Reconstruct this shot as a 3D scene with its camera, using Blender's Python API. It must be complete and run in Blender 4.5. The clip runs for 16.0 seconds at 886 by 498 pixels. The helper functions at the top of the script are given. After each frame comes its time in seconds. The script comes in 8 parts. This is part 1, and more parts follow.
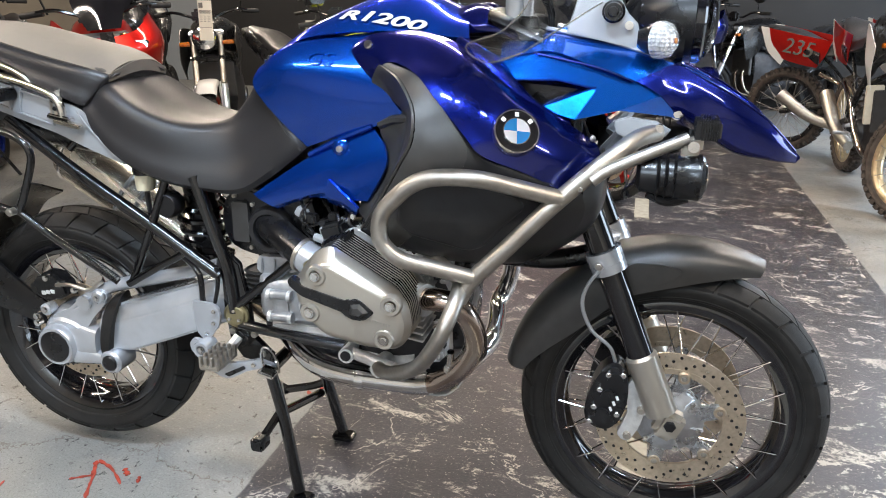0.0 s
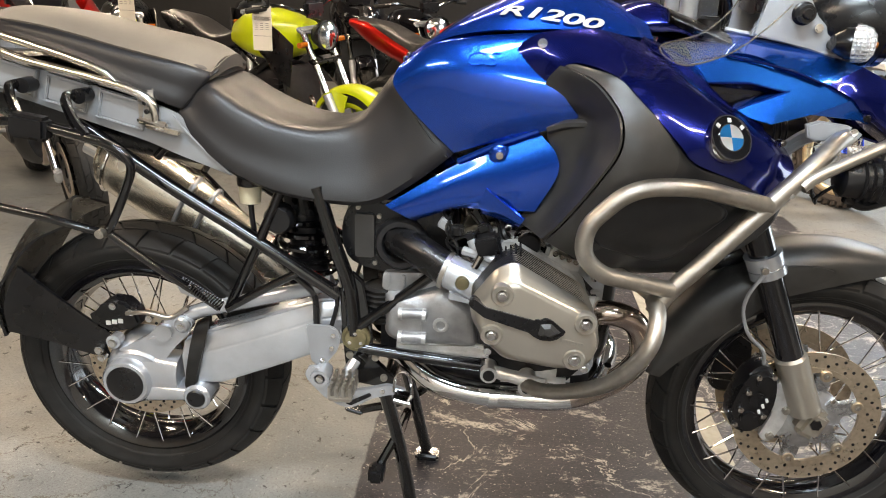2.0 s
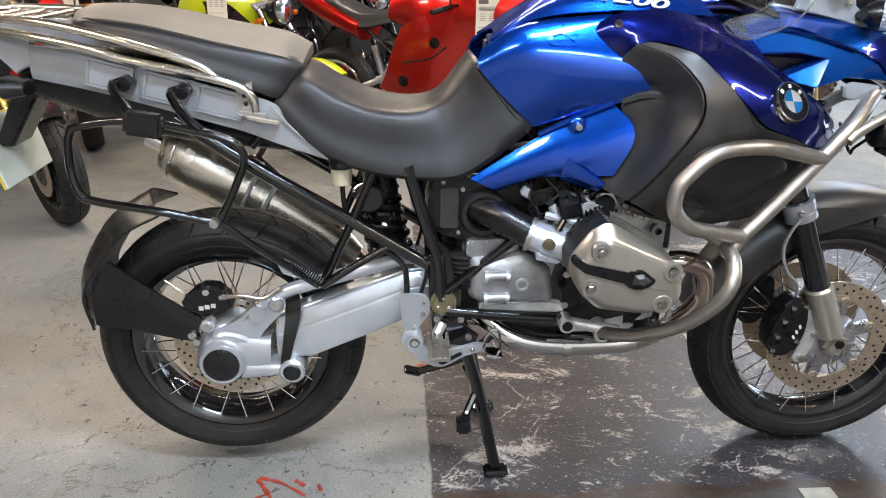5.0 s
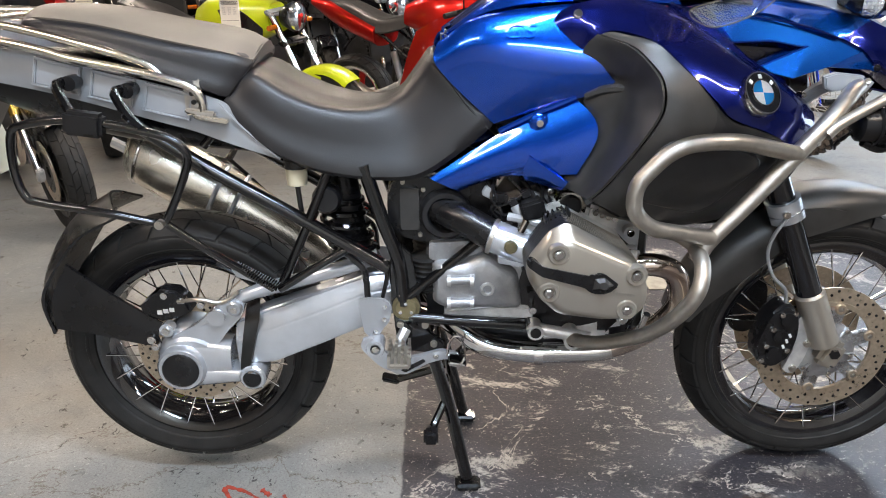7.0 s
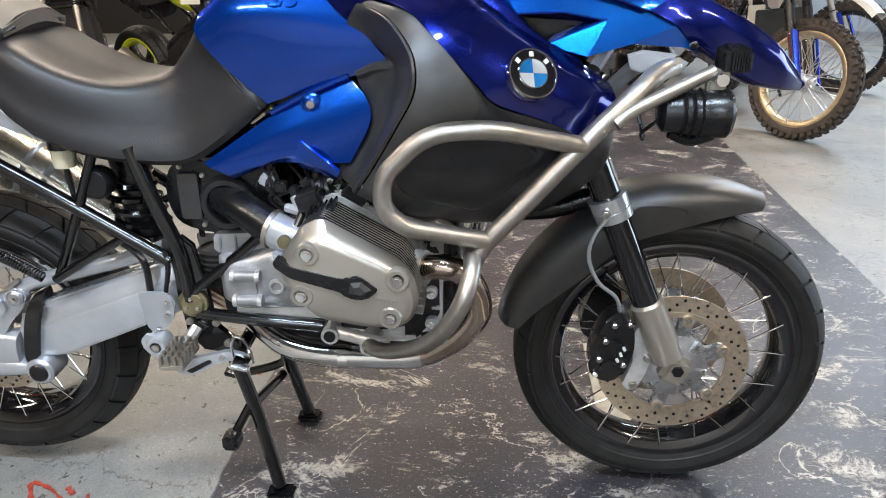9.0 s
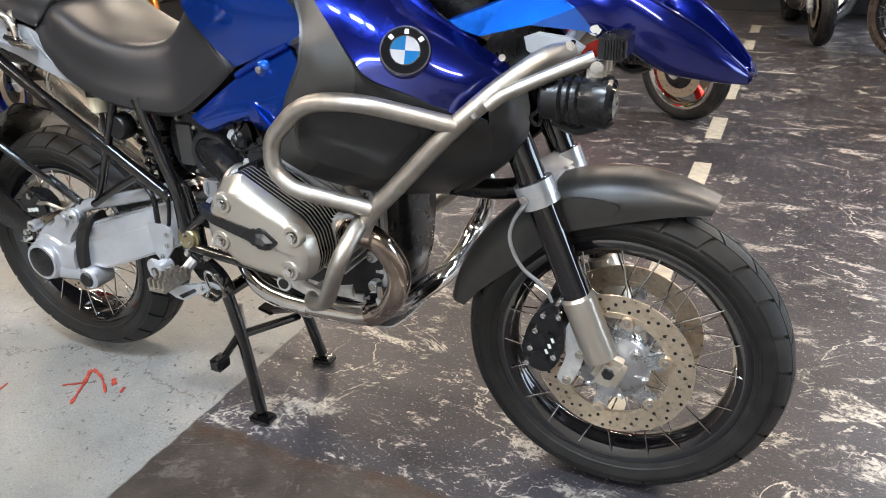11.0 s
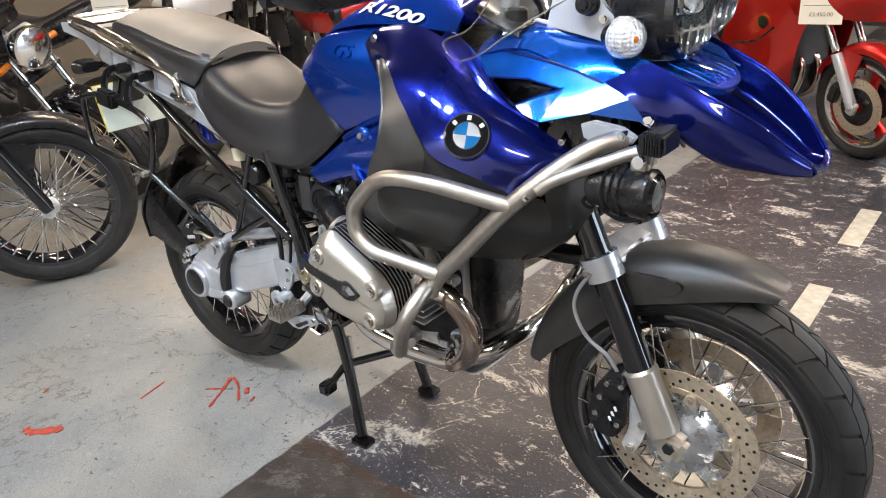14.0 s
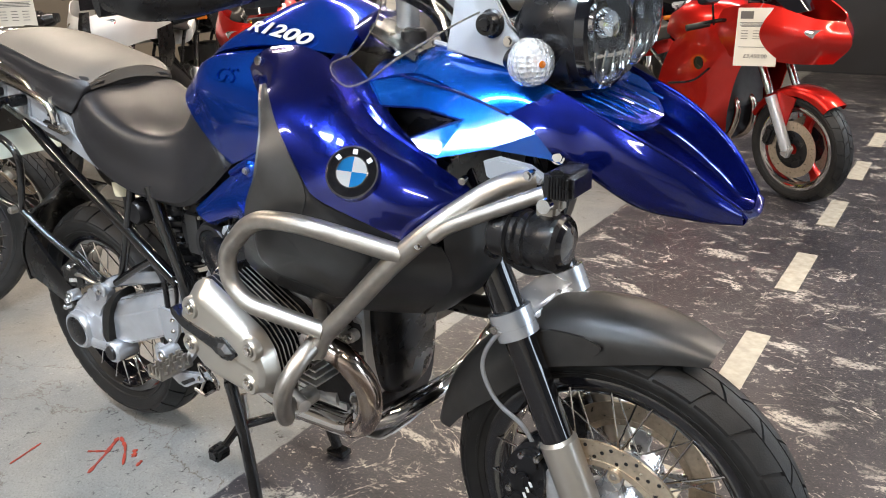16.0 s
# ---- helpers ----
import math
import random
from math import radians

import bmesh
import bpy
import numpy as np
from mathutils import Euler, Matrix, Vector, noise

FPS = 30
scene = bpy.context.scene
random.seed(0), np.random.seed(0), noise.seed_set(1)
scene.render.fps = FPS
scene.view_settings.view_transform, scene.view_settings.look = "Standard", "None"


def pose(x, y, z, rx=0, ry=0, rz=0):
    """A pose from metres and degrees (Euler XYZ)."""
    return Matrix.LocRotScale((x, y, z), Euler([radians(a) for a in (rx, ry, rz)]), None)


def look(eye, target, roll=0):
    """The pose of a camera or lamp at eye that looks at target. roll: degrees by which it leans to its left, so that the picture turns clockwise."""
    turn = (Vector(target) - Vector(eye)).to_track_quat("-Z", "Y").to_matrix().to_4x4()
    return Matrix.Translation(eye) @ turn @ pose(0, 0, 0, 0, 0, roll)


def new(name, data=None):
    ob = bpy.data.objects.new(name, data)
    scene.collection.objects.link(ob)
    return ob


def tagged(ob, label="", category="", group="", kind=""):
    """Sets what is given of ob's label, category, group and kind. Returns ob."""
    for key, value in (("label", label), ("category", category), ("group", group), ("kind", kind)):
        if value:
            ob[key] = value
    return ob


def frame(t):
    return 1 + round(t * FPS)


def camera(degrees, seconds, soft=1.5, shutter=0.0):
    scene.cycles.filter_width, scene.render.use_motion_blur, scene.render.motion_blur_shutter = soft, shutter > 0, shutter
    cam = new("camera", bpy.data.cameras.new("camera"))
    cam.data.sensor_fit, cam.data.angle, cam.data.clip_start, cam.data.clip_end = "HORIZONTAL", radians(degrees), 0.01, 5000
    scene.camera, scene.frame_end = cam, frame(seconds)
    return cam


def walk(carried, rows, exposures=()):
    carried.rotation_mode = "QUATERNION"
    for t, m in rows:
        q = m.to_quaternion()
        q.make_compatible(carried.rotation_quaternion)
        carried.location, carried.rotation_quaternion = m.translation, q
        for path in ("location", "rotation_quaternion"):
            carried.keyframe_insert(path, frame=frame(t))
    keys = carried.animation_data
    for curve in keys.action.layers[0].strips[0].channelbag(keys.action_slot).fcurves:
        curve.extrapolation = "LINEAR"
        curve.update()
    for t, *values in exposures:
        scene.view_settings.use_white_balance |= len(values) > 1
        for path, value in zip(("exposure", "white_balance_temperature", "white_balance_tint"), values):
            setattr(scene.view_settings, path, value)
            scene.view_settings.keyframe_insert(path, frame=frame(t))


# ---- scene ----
cam = camera(60.9, 16.0, 1.0)
PATH = [
    (0, (1.388, -1.607, 1.216), (0.918, 0.229, 0.577), 0.9),
    (0.5, (1.267, -1.581, 1.218), (0.84, 0.264, 0.574), 1.2),
    (1, (1.116, -1.611, 1.219), (0.783, 0.252, 0.572), 1.6),
    (1.5, (0.958, -1.636, 1.217), (0.764, 0.242, 0.559), 2.2),
    (2, (0.782, -1.593, 1.218), (0.666, 0.29, 0.553), 2.4),
    (2.5, (0.616, -1.634, 1.223), (0.627, 0.244, 0.534), 2.9),
    (3, (0.465, -1.689, 1.239), (0.69, 0.152, 0.491), 3.5),
    (3.5, (0.389, -1.725, 1.254), (0.744, 0.084, 0.479), 3.7),
    (4, (0.362, -1.725, 1.249), (0.746, 0.08, 0.479), 3.5),
    (4.5, (0.374, -1.725, 1.258), (0.631, 0.107, 0.496), 2.2),
    (4.7, (0.38, -1.726, 1.263), (0.578, 0.115, 0.509), 1.6),
    (6.8, (0.596, -1.663, 1.235), (0.604, 0.2, 0.507), -0.3),
    (7, (0.587, -1.673, 1.227), (0.6, 0.191, 0.502), -0.4),
    (7.5, (0.643, -1.634, 1.214), (0.644, 0.223, 0.471), -0.4),
    (8, (0.809, -1.6, 1.224), (0.776, 0.25, 0.466), -0.5),
    (8.5, (0.949, -1.549, 1.209), (0.883, 0.297, 0.443), -0.6),
    (9, (1.121, -1.49, 1.203), (0.996, 0.344, 0.415), -0.4),
    (9.5, (1.285, -1.465, 1.205), (1.044, 0.343, 0.385), -0.2),
    (9.7, (1.358, -1.474, 1.208), (1.033, 0.317, 0.379), -0.4),
    (11.8, (1.909, -1.339, 1.212), (0.979, 0.23, 0.392), -2.0),
    (12, (1.949, -1.334, 1.219), (0.977, 0.215, 0.409), -2.2),
    (12.5, (2.0, -1.28, 1.217), (0.952, 0.235, 0.438), -2.8),
    (13, (1.996, -1.274, 1.26), (0.891, 0.215, 0.51), -3.2),
    (13.5, (1.969, -1.27, 1.326), (0.826, 0.168, 0.536), -3.6),
    (14, (1.95, -1.31, 1.341), (0.786, 0.102, 0.533), -3.9),
    (14.5, (1.911, -1.317, 1.35), (0.786, 0.143, 0.573), -3.4),
    (15, (1.838, -1.247, 1.346), (0.743, 0.251, 0.602), -2.8),
    (15.5, (1.819, -1.166, 1.322), (0.747, 0.363, 0.606), -2.3),
    (16, (1.918, -1.107, 1.287), (0.843, 0.415, 0.561), -1.9),
]
EXPOSURES = [(0, 0.48, 6250, 11), (1.5, 0.29, 6500, 13), (2.0, 0.29, 7100, 12), (2.5, 0.42, 6800, 12), (3.5, 0.43, 6250, 11), (4.5, 0.29, 6350, 12), (7.0, 0.27, 6350, 13), (8.2, 0.26, 6450, 13), (9.5, 0.45, 6200, 10), (12.5, 0.60, 6600, 14), (14.5, 0.52, 6450, 13), (16, 0.49, 6400, 12)]
walk(cam, [(t, look(eye, target, roll)) for t, eye, target, roll in PATH], EXPOSURES)


from mathutils.bvhtree import BVHTree

# ---- world, lamps, exposure ----
world = bpy.data.worlds.new("world")
scene.world = world
world.use_nodes = True
wn = world.node_tree
sky = wn.nodes.new("ShaderNodeTexSky")
sky.sky_type, sky.sun_disc = "NISHITA", False
sky.sun_elevation, sky.sun_rotation = radians(38), radians(160)
wn.links.new(sky.outputs[0], wn.nodes["Background"].inputs[0])
wn.nodes["Background"].inputs[1].default_value = 0.1


def area(name, eye, target, sx, sy, watts, color):
    data = bpy.data.lights.new(name, "AREA")
    data.shape, data.size, data.size_y, data.energy, data.color = "RECTANGLE", sx, sy, watts, color
    ob = new(name, data)
    ob.matrix_world = look(eye, target)
    return ob


WARM, COOL = (1.0, 0.84, 0.66), (0.72, 0.86, 1.0)
TUBES = [(-2.4, 1.3), (0.4, 1.3), (3.2, 1.3), (-2.4, 4.6), (0.4, 4.6), (3.2, 4.6), (-1.3, -2.2), (3.1, -1.9), (6.4, 3.6), (-3.6, 6.2)]
for tx, ty in TUBES:
    area("tube_light", (tx, ty, 3.02), (tx, ty, 0), 1.5, 0.10, 50, WARM)
PANELS = [(0.95, -1.35, 1.3, 0.16, 78), (0.7, -4.4, 1.2, 0.6, 88), (4.7, 3.7, 1.2, 0.6, 88), (4.7, 5.4, 1.2, 0.6, 88)]
for tx, ty, sx, sy, watts in PANELS:
    area("panel_light", (tx, ty, 3.02), (tx, ty, 0), sx, sy, watts, COOL)
area("doorway_light", (9.45, 2.6, 1.5), (0.0, 1.6, 0.4), 4.0, 2.6, 150, COOL)


# ---- materials ----
def material(name, color, rough=0.5, metal=0.0, coat=0.0, var=0.0, scale=8.0, bump=0.0, bscale=200.0, rvar=0.0, spec=0.5,
             trans=0.0, emit=0.0, second=None):
    m = bpy.data.materials.new(name)
    m.use_nodes = True
    t = m.node_tree
    p = t.nodes["Principled BSDF"]
    p.inputs["Base Color"].default_value = (*color, 1)
    p.inputs["Roughness"].default_value, p.inputs["Metallic"].default_value = rough, metal
    p.inputs["Coat Weight"].default_value, p.inputs["Coat Roughness"].default_value = coat, 0.04
    p.inputs["Specular IOR Level"].default_value = spec
    p.inputs["Transmission Weight"].default_value = trans
    if emit:
        p.inputs["Emission Color"].default_value, p.inputs["Emission Strength"].default_value = (*color, 1), emit
    co = t.nodes.new("ShaderNodeTexCoord")
    if var:
        n = t.nodes.new("ShaderNodeTexNoise")
        n.inputs["Scale"].default_value, n.inputs["Detail"].default_value = scale, 8
        t.links.new(co.outputs["Object"], n.inputs["Vector"])
        r = t.nodes.new("ShaderNodeValToRGB")
        dark = second or tuple(c * (1 - var) for c in color)
        light = color if second else tuple(min(1, c * (1 + var)) for c in color)
        r.color_ramp.elements[0].position, r.color_ramp.elements[1].position = 0.32, 0.68
        r.color_ramp.elements[0].color, r.color_ramp.elements[1].color = (*dark, 1), (*light, 1)
        t.links.new(n.outputs[0], r.inputs[0])
        t.links.new(r.outputs[0], p.inputs["Base Color"])
        if rvar:
            q = t.nodes.new("ShaderNodeMapRange")
            q.inputs[3].default_value, q.inputs[4].default_value = rough - rvar, rough + rvar
            t.links.new(n.outputs[0], q.inputs[0])
            t.links.new(q.outputs[0], p.inputs["Roughness"])
    if bump:
        b, n2 = t.nodes.new("ShaderNodeBump"), t.nodes.new("ShaderNodeTexNoise")
        n2.inputs["Scale"].default_value, n2.inputs["Detail"].default_value = bscale, 4
        t.links.new(co.outputs["Object"], n2.inputs["Vector"])
        b.inputs["Strength"].default_value, b.inputs["Distance"].default_value = bump, 0.002
        t.links.new(n2.outputs[0], b.inputs["Height"])
        t.links.new(b.outputs[0], p.inputs["Normal"])
    return m


def flake_paint(name, color, edge, rough=0.24):
    """Metallic car paint under clear coat, with fine flakes."""
    m = material(name, color, rough, 0.8, 1.0)
    t = m.node_tree
    p = t.nodes["Principled BSDF"]
    v = t.nodes.new("ShaderNodeTexVoronoi")
    v.inputs["Scale"].default_value = 1400
    co = t.nodes.new("ShaderNodeTexCoord")
    t.links.new(co.outputs["Object"], v.inputs["Vector"])
    mix = t.nodes.new("ShaderNodeMix")
    mix.data_type = "RGBA"
    mix.inputs[6].default_value, mix.inputs[7].default_value = (*color, 1), (*edge, 1)
    t.links.new(v.outputs["Color"], mix.inputs[0])
    t.links.new(mix.outputs[2], p.inputs["Base Color"])
    p.inputs["Specular Tint"].default_value = (*edge, 1)
    return m


M_BLUE = flake_paint("bright_blue_paint", (0.003, 0.032, 0.29), (0.006, 0.092, 0.56))
M_SKY = flake_paint("light_blue_paint", (0.003, 0.050, 0.31), (0.008, 0.125, 0.58))
M_NAVY = flake_paint("navy_paint", (0.005, 0.007, 0.085), (0.008, 0.018, 0.20))
M_MATT = material("matt_black_plastic", (0.032, 0.031, 0.030), 0.38, var=0.2, scale=30, bump=0.12, bscale=900, rvar=0.05, spec=0.7)
# darker, smoother copy of the matt black; the lower fairing's shade is in its colour
M_MATTSHADE = material("smooth_black_plastic", (0.017, 0.017, 0.018), 0.33, var=0.2, scale=30, bump=0.06, bscale=900, rvar=0.05, spec=0.6)
M_BLACK = material("satin_black", (0.007, 0.007, 0.008), 0.28, var=0.3, scale=20, bump=0.1, bscale=300, rvar=0.08)
M_GLOSS = material("gloss_black", (0.006, 0.006, 0.008), 0.08, coat=1.0, var=0.2, scale=12)
M_FRAME = material("black_powder_coat", (0.004, 0.004, 0.0045), 0.13, coat=0.7, bump=0.06, bscale=500, var=0.2, scale=15)
M_RUBBER = material("tyre_rubber", (0.013, 0.0125, 0.012), 0.55, var=0.4, scale=25, bump=0.35, bscale=350, rvar=0.12, spec=0.35)
M_SEAT = material("dark_seat_vinyl", (0.016, 0.015, 0.016), 0.36, var=0.18, scale=6, bump=0.22, bscale=700, rvar=0.05)
M_SEATG = material("grey_seat_vinyl", (0.125, 0.110, 0.092), 0.5, var=0.12, scale=7, bump=0.25, bscale=700)
M_SILVER = material("silver_casting_paint", (0.56, 0.585, 0.625), 0.25, 0.62, coat=0.35, var=0.10, scale=14, bump=0.12, bscale=260, rvar=0.06)
M_CAST = material("cast_aluminium", (0.64, 0.64, 0.635), 0.34, 0.65, var=0.28, scale=22, bump=0.4, bscale=240, rvar=0.12)
M_CASE = material("grey_gearbox_casting", (0.40, 0.405, 0.415), 0.36, 0.6, var=0.25, scale=20, bump=0.4, bscale=220, rvar=0.1)
M_FLANGE = material("silver_engine_paint", (0.56, 0.57, 0.585), 0.34, 0.2, var=0.12, scale=18, bump=0.3, bscale=240, rvar=0.08)
M_COVER = material("head_cover_paint", (0.50, 0.465, 0.405), 0.30, 0.75, coat=0.2, var=0.05, scale=10, bump=0.04, bscale=400, rvar=0.05)
M_STEEL = material("brushed_steel", (0.46, 0.43, 0.385), 0.40, 0.95, var=0.1, scale=60, bump=0.1, bscale=500, rvar=0.08)
M_BRUSHED = material("bright_brushed_steel", (0.88, 0.83, 0.74), 0.26, 0.92, var=0.15, scale=12, second=(0.66, 0.61, 0.53), bump=0.05, bscale=400, rvar=0.06)
M_RAIL = material("polished_rail_steel", (0.80, 0.76, 0.69), 0.17, 1.0, var=0.1, scale=20, rvar=0.04)
M_CHROME = material("chrome", (0.78, 0.77, 0.76), 0.08, 1.0, var=0.08, scale=30, rvar=0.04)
M_PIPE = material("heat_tinted_steel", (0.72, 0.62, 0.50), 0.16, 1.0, var=0.4, scale=9, second=(0.48, 0.38, 0.34), rvar=0.08)
M_DISC = material("brake_disc_steel", (0.54, 0.45, 0.34), 0.30, 0.75, var=0.14, scale=90, rvar=0.08)
M_GREYP = material("silver_grey_plastic", (0.34, 0.355, 0.375), 0.42, 0.25, var=0.08, scale=12, bump=0.15, bscale=500)
M_WHITE = material("white_paint", (0.62, 0.62, 0.61), 0.3, coat=0.3, var=0.05, scale=6)
M_CREAM = material("decal_cream", (0.60, 0.56, 0.46), 0.35, var=0.06, scale=40)
M_ROUNDBLUE = material("badge_blue", (0.02, 0.26, 0.62), 0.15, coat=1.0)
M_ROUNDWHITE = material("badge_white", (0.75, 0.77, 0.78), 0.15, coat=1.0)
M_LENS = material("headlamp_lens", (0.93, 0.95, 0.96), 0.03, trans=1.0)
M_REFLECT = material("lamp_reflector", (0.92, 0.93, 0.94), 0.13, 1.0, bump=0.25, bscale=60)
for mt in (M_LENS,):
    mt.node_tree.nodes["Principled BSDF"].inputs["IOR"].default_value = 1.2
M_RIBBED = material("ribbed_clear_plastic", (0.86, 0.87, 0.88), 0.10, 0.35, coat=1.0, trans=0.55)
M_AMBER = material("amber_lens", (0.75, 0.22, 0.02), 0.15, trans=0.5)
M_EDGE = material("screen_edge", (0.34, 0.31, 0.25), 0.15, trans=0.6)
M_CLEAR = material("clear_screen", (0.94, 0.96, 0.97), 0.02, trans=1.0)
M_PLATEBACK = material("pale_plate_plastic", (0.62, 0.68, 0.60), 0.4, var=0.06, scale=9)
M_PLATEY = material("yellow_plate_plastic", (0.75, 0.55, 0.05), 0.35)
M_FLUID = material("clouded_fluid_pot", (0.55, 0.50, 0.36), 0.35, var=0.15, scale=20)
M_BRASS = material("olive_brass", (0.30, 0.26, 0.15), 0.35, 0.8, var=0.2, scale=40)
M_RED = flake_paint("red_paint", (0.50, 0.012, 0.010), (0.66, 0.03, 0.02), 0.35)
M_YELLOW = material("fluorescent_yellow_paint", (0.56, 0.66, 0.01), 0.3, coat=0.8, var=0.06, scale=6)
M_GOLD = material("gold_anodised", (0.62, 0.42, 0.10), 0.25, 0.9, var=0.1, scale=30)
M_FORKBLUE = material("blue_anodised", (0.03, 0.06, 0.42), 0.25, 0.8, var=0.1, scale=30)
M_DIRT = material("dusty_rubber", (0.055, 0.043, 0.035), 0.85, var=0.4, scale=30, bump=0.6, bscale=200)
M_PAPER = material("price_card", (0.66, 0.62, 0.53), 0.6, var=0.04, scale=10)
M_INK = material("printed_ink", (0.12, 0.11, 0.10), 0.7)
M_ENGINE = material("dark_engine_metal", (0.045, 0.045, 0.048), 0.36, 0.7, var=0.4, scale=16, bump=0.4, bscale=120, rvar=0.12)
M_HUB = material("cast_hub_paint", (0.47, 0.48, 0.50), 0.28, 0.85, var=0.3, scale=30, bump=0.3, bscale=240, rvar=0.1)
M_RIMGOLD = material("pale_gold_anodised", (0.58, 0.47, 0.30), 0.32, 0.8, var=0.15, scale=30)
M_STRAP = material("plain_lime_steel", (0.62, 0.66, 0.05), 0.45, var=0.15, scale=20)


def prisms(mat, scale, depth):
    """Fine moulded prisms in a clear lens."""
    t = mat.node_tree
    co, w, b = t.nodes.new("ShaderNodeTexCoord"), t.nodes.new("ShaderNodeTexVoronoi"), t.nodes.new("ShaderNodeBump")
    w.inputs["Scale"].default_value, w.inputs["Randomness"].default_value = scale, 0.15
    b.inputs["Strength"].default_value, b.inputs["Distance"].default_value = 1.0, depth
    t.links.new(co.outputs["Object"], w.inputs["Vector"])
    t.links.new(w.outputs[0], b.inputs["Height"])
    t.links.new(b.outputs[0], t.nodes["Principled BSDF"].inputs["Normal"])


prisms(M_RIBBED, 150, 0.004)


# ---- building helpers ----
def spline(points, n, closed=False):
    """n points along a smooth curve through the given points."""
    p = [Vector(q) for q in points]
    k = len(p)
    spans = k if closed else k - 1
    out = []
    for i in range(n):
        u = i * spans / n if closed else i * spans / (n - 1)
        s = min(int(u), spans - 1)
        f = u - s
        if closed:
            a, b, c, d = p[(s - 1) % k], p[s % k], p[(s + 1) % k], p[(s + 2) % k]
        else:
            a = p[s - 1] if s else p[0] * 2 - p[1]
            b, c = p[s], p[s + 1]
            d = p[s + 2] if s + 2 < k else p[-1] * 2 - p[-2]
        out.append(0.5 * (2 * b + (c - a) * f + (2 * a - 5 * b + 4 * c - d) * f * f + (3 * b - a - 3 * c + d) * f ** 3))
    return out


def part(name, bm, mat, parent, label="", sharp=38):
    """Links bm as one mesh object under a thing or a part."""
    bmesh.ops.recalc_face_normals(bm, faces=bm.faces)
    me = bpy.data.meshes.new(name)
    bm.to_mesh(me)
    bm.free()
    me.materials.append(mat)
    me.polygons.foreach_set("use_smooth", [True] * len(me.polygons))
    me.set_sharp_from_angle(angle=radians(sharp))
    ob = new(name, me)
    ob.parent = parent
    return tagged(ob, label)


def again(ob, parent, m=None):
    """Another object on the same mesh."""
    o = new(ob.name.split(".")[0], ob.data)
    o.parent = parent
    if m is not None:
        o.matrix_basis = m
    if ob.get("label"):
        o["label"] = ob["label"]
    return o


def grid_faces(bm, rows, wrap_v=False, wrap_u=False):
    nu, nv = len(rows[0]), len(rows)
    for j in range(nv if wrap_v else nv - 1):
        for i in range(nu if wrap_u else nu - 1):
            q = [rows[j][i], rows[j][(i + 1) % nu], rows[(j + 1) % nv][(i + 1) % nu], rows[(j + 1) % nv][i]]
            if len(set(q)) == 4:
                bm.faces.new(q)


def surf(curves, nu=24, nv=16, thick=0.004, bm=None):
    """A sheet through several curves, each a list of places, with a thickness."""
    bm = bm or bmesh.new()
    lines = [spline(c, nu) for c in curves]
    cols = [spline([l[i] for l in lines], nv) for i in range(nu)]
    rows = [[bm.verts.new(cols[i][j]) for i in range(nu)] for j in range(nv)]
    grid_faces(bm, rows)
    if thick:
        bmesh.ops.recalc_face_normals(bm, faces=bm.faces)
        bmesh.ops.solidify(bm, geom=bm.faces[:], thickness=thick)
    return bm


def mirror(curves):
    return [[(x, -y, z) for x, y, z in c] for c in curves]


def rings(sections, n=28, m=None, bm=None):
    """A closed body through rings of places; m: number of steps between first and last ring."""
    bm = bm or bmesh.new()
    rs = [spline(r, n, True) for r in sections]
    if m:
        cols = [spline([r[i] for r in rs], m) for i in range(n)]
        rs = [[cols[i][j] for i in range(n)] for j in range(m)]
    rows = [[bm.verts.new(v) for v in r] for r in rs]
    grid_faces(bm, rows, wrap_u=True)
    bm.faces.new(rows[0])
    bm.faces.new(rows[-1])
    return bm


def tube(points, r, n=10, steps=0, closed=False, bm=None, ends=None):
    """A round tube along a smoothed line. ends: radius at the end, for a taper."""
    bm = bm or bmesh.new()
    line = spline(points, steps or (len(points) - 1) * 6 + 1, closed) if len(points) > 2 or steps else [Vector(p) for p in points]
    up = Vector((0.31, 0.22, 0.93)).normalized()
    rows = []
    for i, p in enumerate(line):
        if closed:
            d = line[(i + 1) % len(line)] - line[i - 1]
        else:
            d = line[min(i + 1, len(line) - 1)] - line[max(i - 1, 0)]
        d.normalize()
        a = (up - d * up.dot(d)).normalized()
        up = a
        b = d.cross(a)
        rr = r if ends is None else r + (ends - r) * i / (len(line) - 1)
        rows.append([bm.verts.new(p + (a * math.cos(w) + b * math.sin(w)) * rr) for w in [2 * math.pi * k / n for k in range(n)]])
    grid_faces(bm, rows, wrap_v=closed, wrap_u=True)
    if not closed:
        bm.faces.new(rows[0])
        bm.faces.new(rows[-1])
    return bm


def lathe(profile, centre=(0, 0, 0), axis="y", n=48, bm=None, closed=False):
    """profile: (radius, along) pairs turned round an axis through centre."""
    bm = bm or bmesh.new()
    rows = []
    for r, h in profile:
        row = []
        if r < 1e-6:
            row = [bm.verts.new(place(0, 0, h, centre, axis))] * n
        else:
            row = [bm.verts.new(place(r * math.cos(w), r * math.sin(w), h, centre, axis)) for w in [2 * math.pi * k / n for k in range(n)]]
        rows.append(row)
    for j in range(len(rows) if closed else len(rows) - 1):
        a, b = rows[j], rows[(j + 1) % len(rows)]
        for i in range(n):
            q = []
            for v in (a[i], a[(i + 1) % n], b[(i + 1) % n], b[i]):
                if v not in q:
                    q.append(v)
            if len(q) > 2:
                bm.faces.new(q)
    return bm


